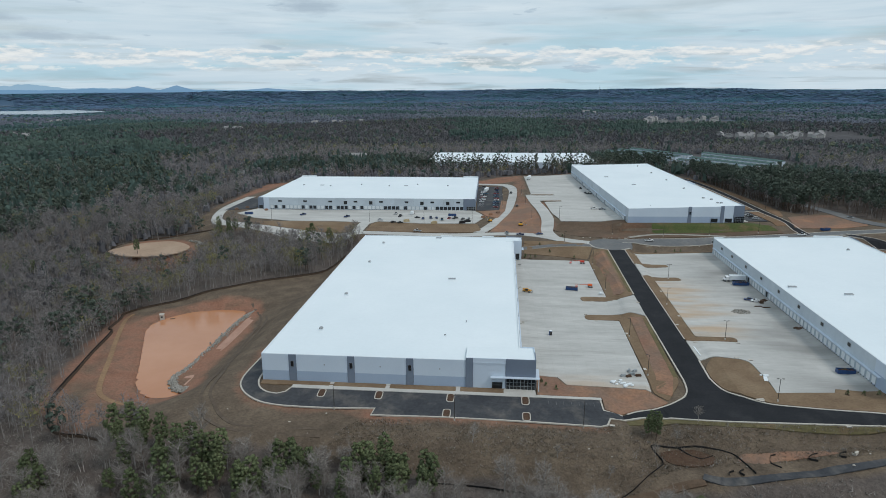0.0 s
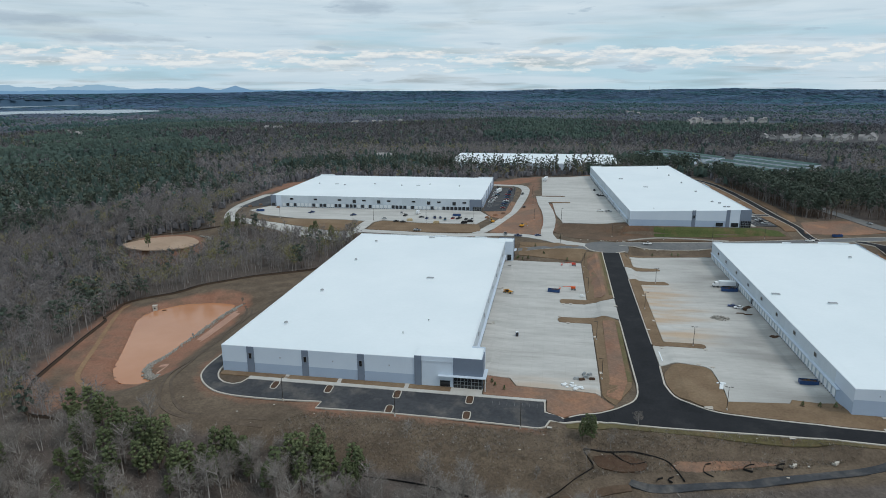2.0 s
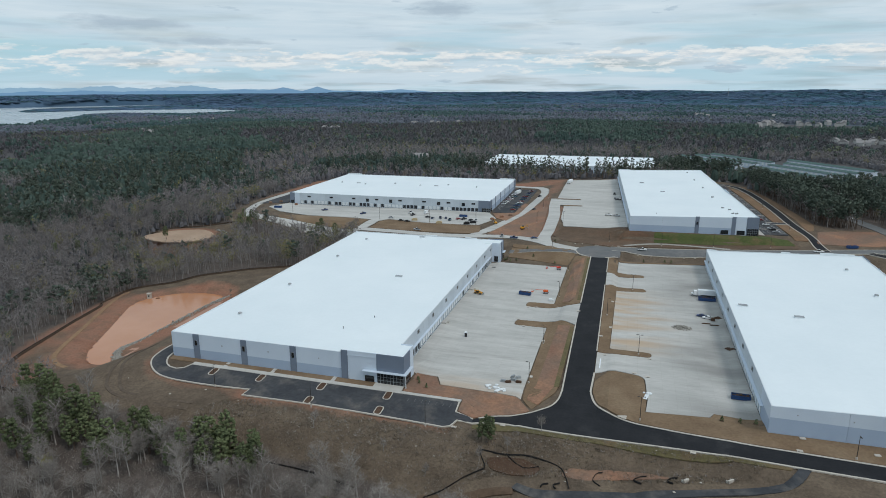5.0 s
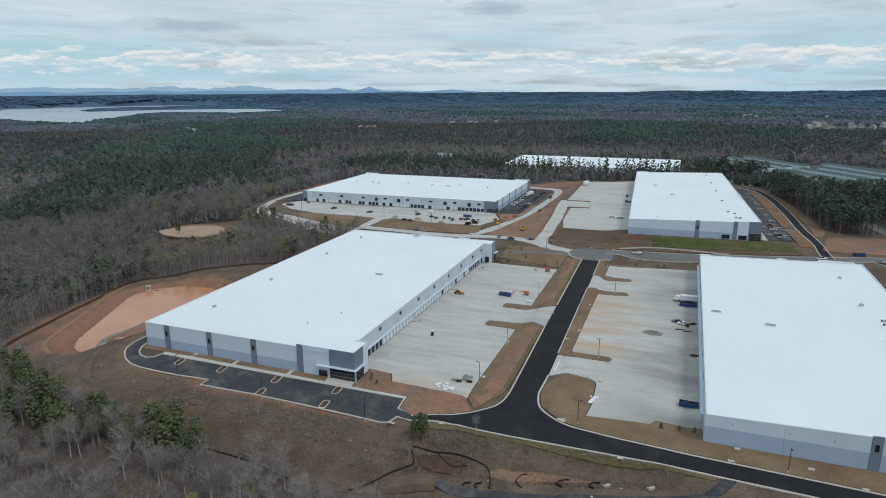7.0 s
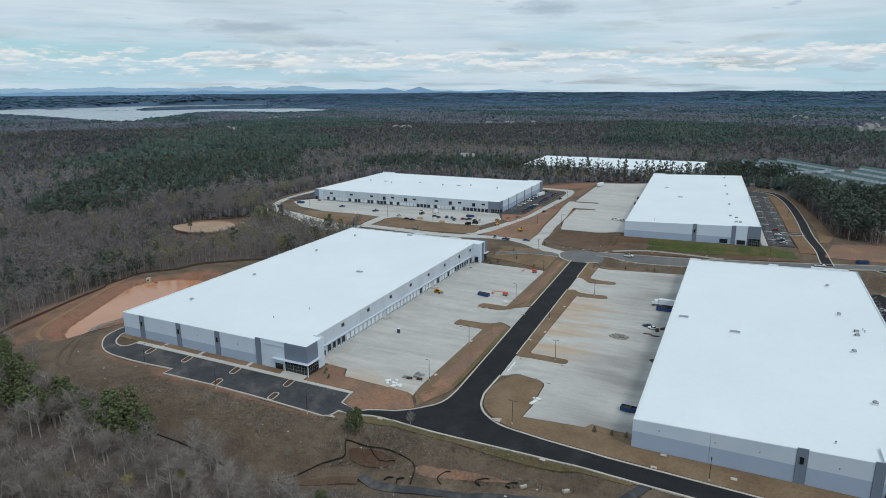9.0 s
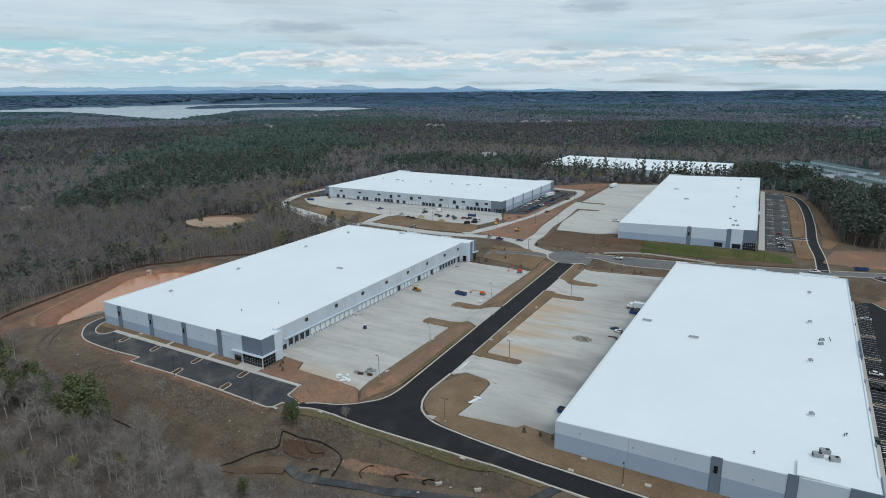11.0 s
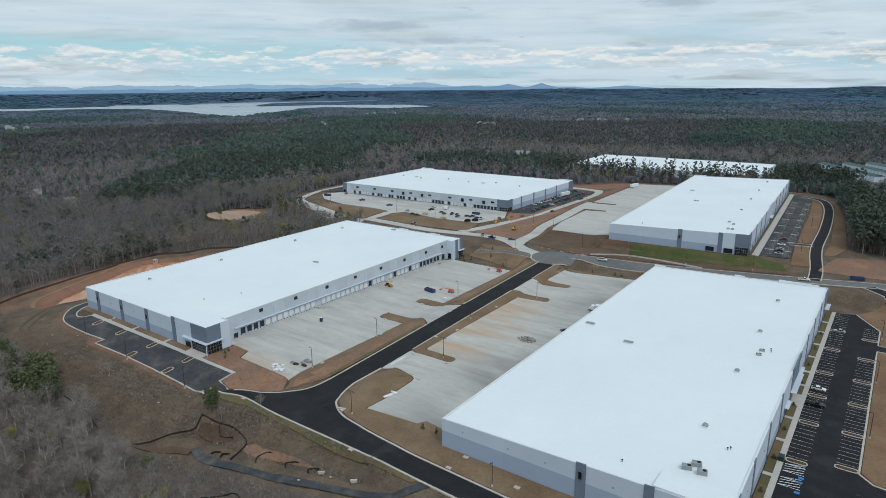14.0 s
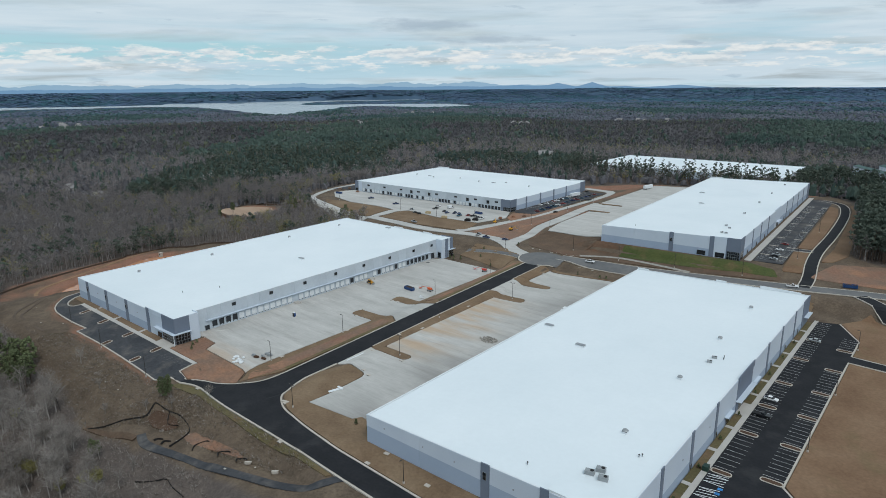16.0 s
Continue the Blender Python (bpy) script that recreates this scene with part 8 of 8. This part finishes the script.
silt_fence([(60, 194.8), (66.3, 190.7), (71, 192.2)], M["black_cloth"], 0.6)
for line in ([(73, 182.2), (73.4, 183.6), (75, 184.4)], [(77.6, 182.4), (76.6, 184), (78.4, 185.4)], [(90.5, 186.8), (88.2, 189.2), (89.3, 192.4), (91, 193)],
             [(102.5, 189.3), (100.3, 190.9), (102.5, 192.9), (104, 193.2)], [(111.6, 190.6), (110, 191.6), (111.3, 193.2), (113, 193.6)]):
    silt_fence(line, M["black_cloth"], 0.6)
silt_fence([(85, 169.7), (93, 175.3), (99, 175), (106, 175)], M["black_cloth"], 0.6)
for x, y in ((115.5, 192.4), (128, 193.8)):
    crate_stack(x, y, 40, "pale concrete end wall of a culvert", M["kerb"], [("headwall", (-1.0, 1.0, -0.3, 0.3, -0.3, 0.8)), ("wing", (-1.0, -0.7, -0.3, 1.0, -0.3, 0.4)), ("wing", (0.7, 1.0, -0.3, 1.0, -0.3, 0.4))])


def riprap(line, wide, count, seed, lift=0.0, label="grey riprap stones in a low bank", flat=None):
    q = np.random.default_rng(seed)
    pts = np.array(curve_line(line, 6))
    bm = bmesh.new()
    bmesh.ops.create_icosphere(bm, subdivisions=1, radius=1)
    base = np.array([[v.co[:] for v in f.verts] for f in bm.faces])
    bm.free()
    tris = []
    for k in range(count):
        i = q.integers(len(pts) - 1)
        p = pts[i] + (pts[i + 1] - pts[i]) * q.random()
        o = q.normal(0, wide / 2.4, 2)
        x, y = p + o
        z = (gz(x, y) if flat is None else flat + max(0, 1 - abs(np.hypot(*o)) / wide) * 0.9) + lift
        s = q.uniform(0.28, 0.66)
        tris.append(base * s * q.uniform(0.7, 1.2, 3) + [x, y, z])
    tagged(new("riprap", tri_mesh("riprap", [(np.concatenate(tris), M["stone"])])), label, "stones", kind="stuff")


BERM = [(-136.3, 329), (-139.4, 318), (-139.6, 289), (-139.0, 256), (-140.8, 244), (-137.8, 237), (-133, 233.2), (-130.3, 234.7)]
riprap(BERM, 2.3, 1400, 7, 0.0, flat=-13.3)
riprap([(-240, 461), (-232, 458), (-226, 452)], 2.5, 120, 8, flat=-6.8)
e = thing("pond_riser", pose(-184, 313, -13.8, 0, 0, 20), "pale concrete drain riser standing in the muddy pond", "drain riser")
part("shaft", boxed(-1.1, 1.1, -1.1, 1.1, -1, 3.2, bevel=0.05), M["kerb"], e)
# solid shaft: a dark panel gives the shade of the mouth
part("mouth", boxed(-0.5, 0.5, -1.14, -1.08, 1.5, 2.5), M["opening_shade"], e, "dark square panel coloured as the shade in the mouth")
part("cap", boxed(-1.25, 1.25, -1.25, 1.25, 3.2, 3.45), M["kerb"], e)
part("baffle", boxed(4.0, 6.5, -1.2, -0.4, 0.1, 0.6, bevel=0.1), M["mulch"], e, "floating brown skimmer")


def conifer(x, y, high=2.0, label="small dark evergreen shrub in a bark ring"):
    e = thing("shrub", at(x, y, rb.uniform(0, 360), 0.1), label, "shrub", "young evergreens")
    part("stem", tubed((0, 0, -0.1), (0, 0, high * 0.5), 0.05, 0.03, 5), M["pine_bark"], e)
    q = np.random.default_rng(int(x * 7 + y))
    n = 140
    h = q.uniform(0.08, 1, n) ** 0.8
    a = q.uniform(0, 6.28, n)
    r = (1.02 - h) * high * 0.36
    c = np.stack([np.cos(a) * r, np.sin(a) * r, h * high], 1)
    t = np.stack([c + q.normal(0, 0.16, (n, 3)) for i in range(3)], 1)
    o = new("foliage", tri_mesh("foliage", [(t, M["needle"])]))
    o.parent = e
    bm = bmesh.new()
    bmesh.ops.create_circle(bm, cap_ends=True, segments=10, radius=0.8, matrix=Matrix.Translation((0, 0, 0.07)))
    part("bark_ring", bm, M["mulch"], e)


for x, y in ((17.3, 230.4), (18.8, 227.6), (22.5, 225.0), (129, 226.4), (134.8, 226.4), (139.5, 225.5), (16.8, 413), (17.6, 416), (20.5, 412), (24, 415.5), (34, 424), (49.5, 414), (28, 436), (105, 426), (118, 428.5), (122, 428.8), (45, 452.5)):
    conifer(x, y, 1.9)
for i in range(9):
    conifer(228.6, 232 + 20 * i, 1.2)

# scraps on the bank
rs = random.Random(9)
for k in range(18):
    x, y = rs.uniform(-100, 125), rs.uniform(186, 203)
    bm = bmesh.new()
    s = rs.uniform(0.18, 0.4)
    bmesh.ops.create_icosphere(bm, subdivisions=1, radius=s)
    for v in bm.verts:
        v.co = Vector((v.co.x * rs.uniform(0.8, 1.9) + x, v.co.y + y, v.co.z * 0.4 + gz(x, y) + 0.2))
    tagged(link_mesh("stone", bm, M["kerb"]), "pale stone or scrap lying on the brown bank", "stone", "scattered stones")

for k in range(34):
    if k < 16:
        x, y = rs.uniform(58, 92), 448.5 + rs.uniform(-1.2, 1.5)
    else:
        x = rs.uniform(94, 150)
        y = 434.6 + (x - 94) * 0.09 + rs.uniform(-1.0, 1.0)
    bm = bmesh.new()
    bmesh.ops.create_icosphere(bm, subdivisions=1, radius=rs.uniform(0.25, 0.55))
    for v in bm.verts:
        v.co = Vector((v.co.x * rs.uniform(0.8, 1.6) + x, v.co.y + y, v.co.z * 0.5 + gz(x, y) + 0.3))
    tagged(link_mesh("stone", bm, M["kerb"]), "pale rock lying by the turning circle", "stone", "scattered stones")

# ---- stall lines of the other car parks ----
lines3 = thing("stall_markings", Matrix(), "white stall lines and islands on the upper car park", "road marking", kind="structure")
for i in range(70):
    y = 494 + 2.9 * i
    xl = 186.0 - (y - 490) * 0.0577
    z = gz(xl + 3, y) + 0.14
    for a, b in ((xl, xl + 5.0), (xl + 10.2, xl + 14.8)):
        if i % 9 == 4:
            part("kerb_bar", boxed(a, b, y - 0.6, y + 0.6, z, z + 0.15), M["kerb"], lines3)
        part("stall_line", boxed(a, b, y - 0.06, y + 0.06, z, z + 0.03), M["stall_paint"], lines3)
lines4 = thing("stall_markings", Matrix(), "white stall lines on the far car park", "road marking", kind="structure")
for i in range(40):
    y = 552 + 2.9 * i
    z = gz(-12, y) + 0.12
    for a, b in ((-20, -15), (-6.5, -1.5)):
        part("stall_line", boxed(a, b, y - 0.06, y + 0.06, z, z + 0.03), M["stall_paint"], lines4)
sheet("pavement", [(181.5, 484), (185.2, 484), (170.5, 735), (166.8, 735)], M["walkway"], 0.26, "pale concrete pavement beside the upper warehouse", "pavement")

# ---- far houses, highway and mast ----
M["house_wall"] = plain("pale_house_siding", (0.42, 0.41, 0.40), 0.8)
M["shingle"] = plain("grey_house_shingles", (0.26, 0.25, 0.25), 0.9)


def house(x, y, rot, s=1.0):
    e = thing("house", pose(x, y, gz(x, y) + (3 if math.hypot(x, y) > 900 else 0), 0, 0, rot), "pale suburban house with grey gable roof among trees", "house", "far houses")
    w, d = 7 * s, 5 * s
    part("wall", boxed(-w, w, -d, d, -6, 6.2), M["house_wall"], e)
    bm = bmesh.new()
    extrude_profile(bm, [(-w - 0.6, 6), (w + 0.6, 6), (0, 6 + w * 0.62)], -d - 0.5, d + 0.5)
    part("roof", bm, M["shingle"], e)
    for a in (-w * 0.55, 0, w * 0.55):
        for z in (1.0, 4.0):
            part("window", boxed(a - 0.7, a + 0.7, -d - 0.08, -d + 0.02, z, z + 1.5), M["glass"], e)
    part("chimney", boxed(w * 0.5, w * 0.5 + 1.2, -0.6, 0.6, 6, 6 + w * 0.7), M["shingle"], e)


rh = random.Random(21)
for cx, cy, n, sp in ((540, 1990, 16, 130), (590, 1480, 16, 110), (680, 1470, 8, 80), (-1000, 1310, 5, 90), (-1620, 760, 7, 120), (-480, 1900, 5, 90), (-217, 888, 2, 25), (-1280, 1790, 3, 80), (-660, 1510, 3, 60), (400, 2420, 6, 160), (-505, 380, 3, 34), (-330, 790, 1, 5)):
    for k in range(n):
        house(cx + rh.uniform(-sp, sp), cy + rh.uniform(-sp, sp) * 0.5, rh.uniform(0, 180), rh.uniform(0.9, 1.2))
lane("road", curve_line([(345, 452), (303, 476), (281, 503), (272, 536), (261, 575), (250, 652), (222, 745), (180, 814), (140, 870)], 4), 11, "asphalt_grey", "grey highway beyond the pines", False, 0.5)
e = thing("radio_mast", pose(660, 4560, 40), "thin lattice radio mast on the far skyline", "radio mast")
part("mast", tubed((0, 0, -20), (0, 0, 62), 1.0, 0.5, 4), M["steel"], e)
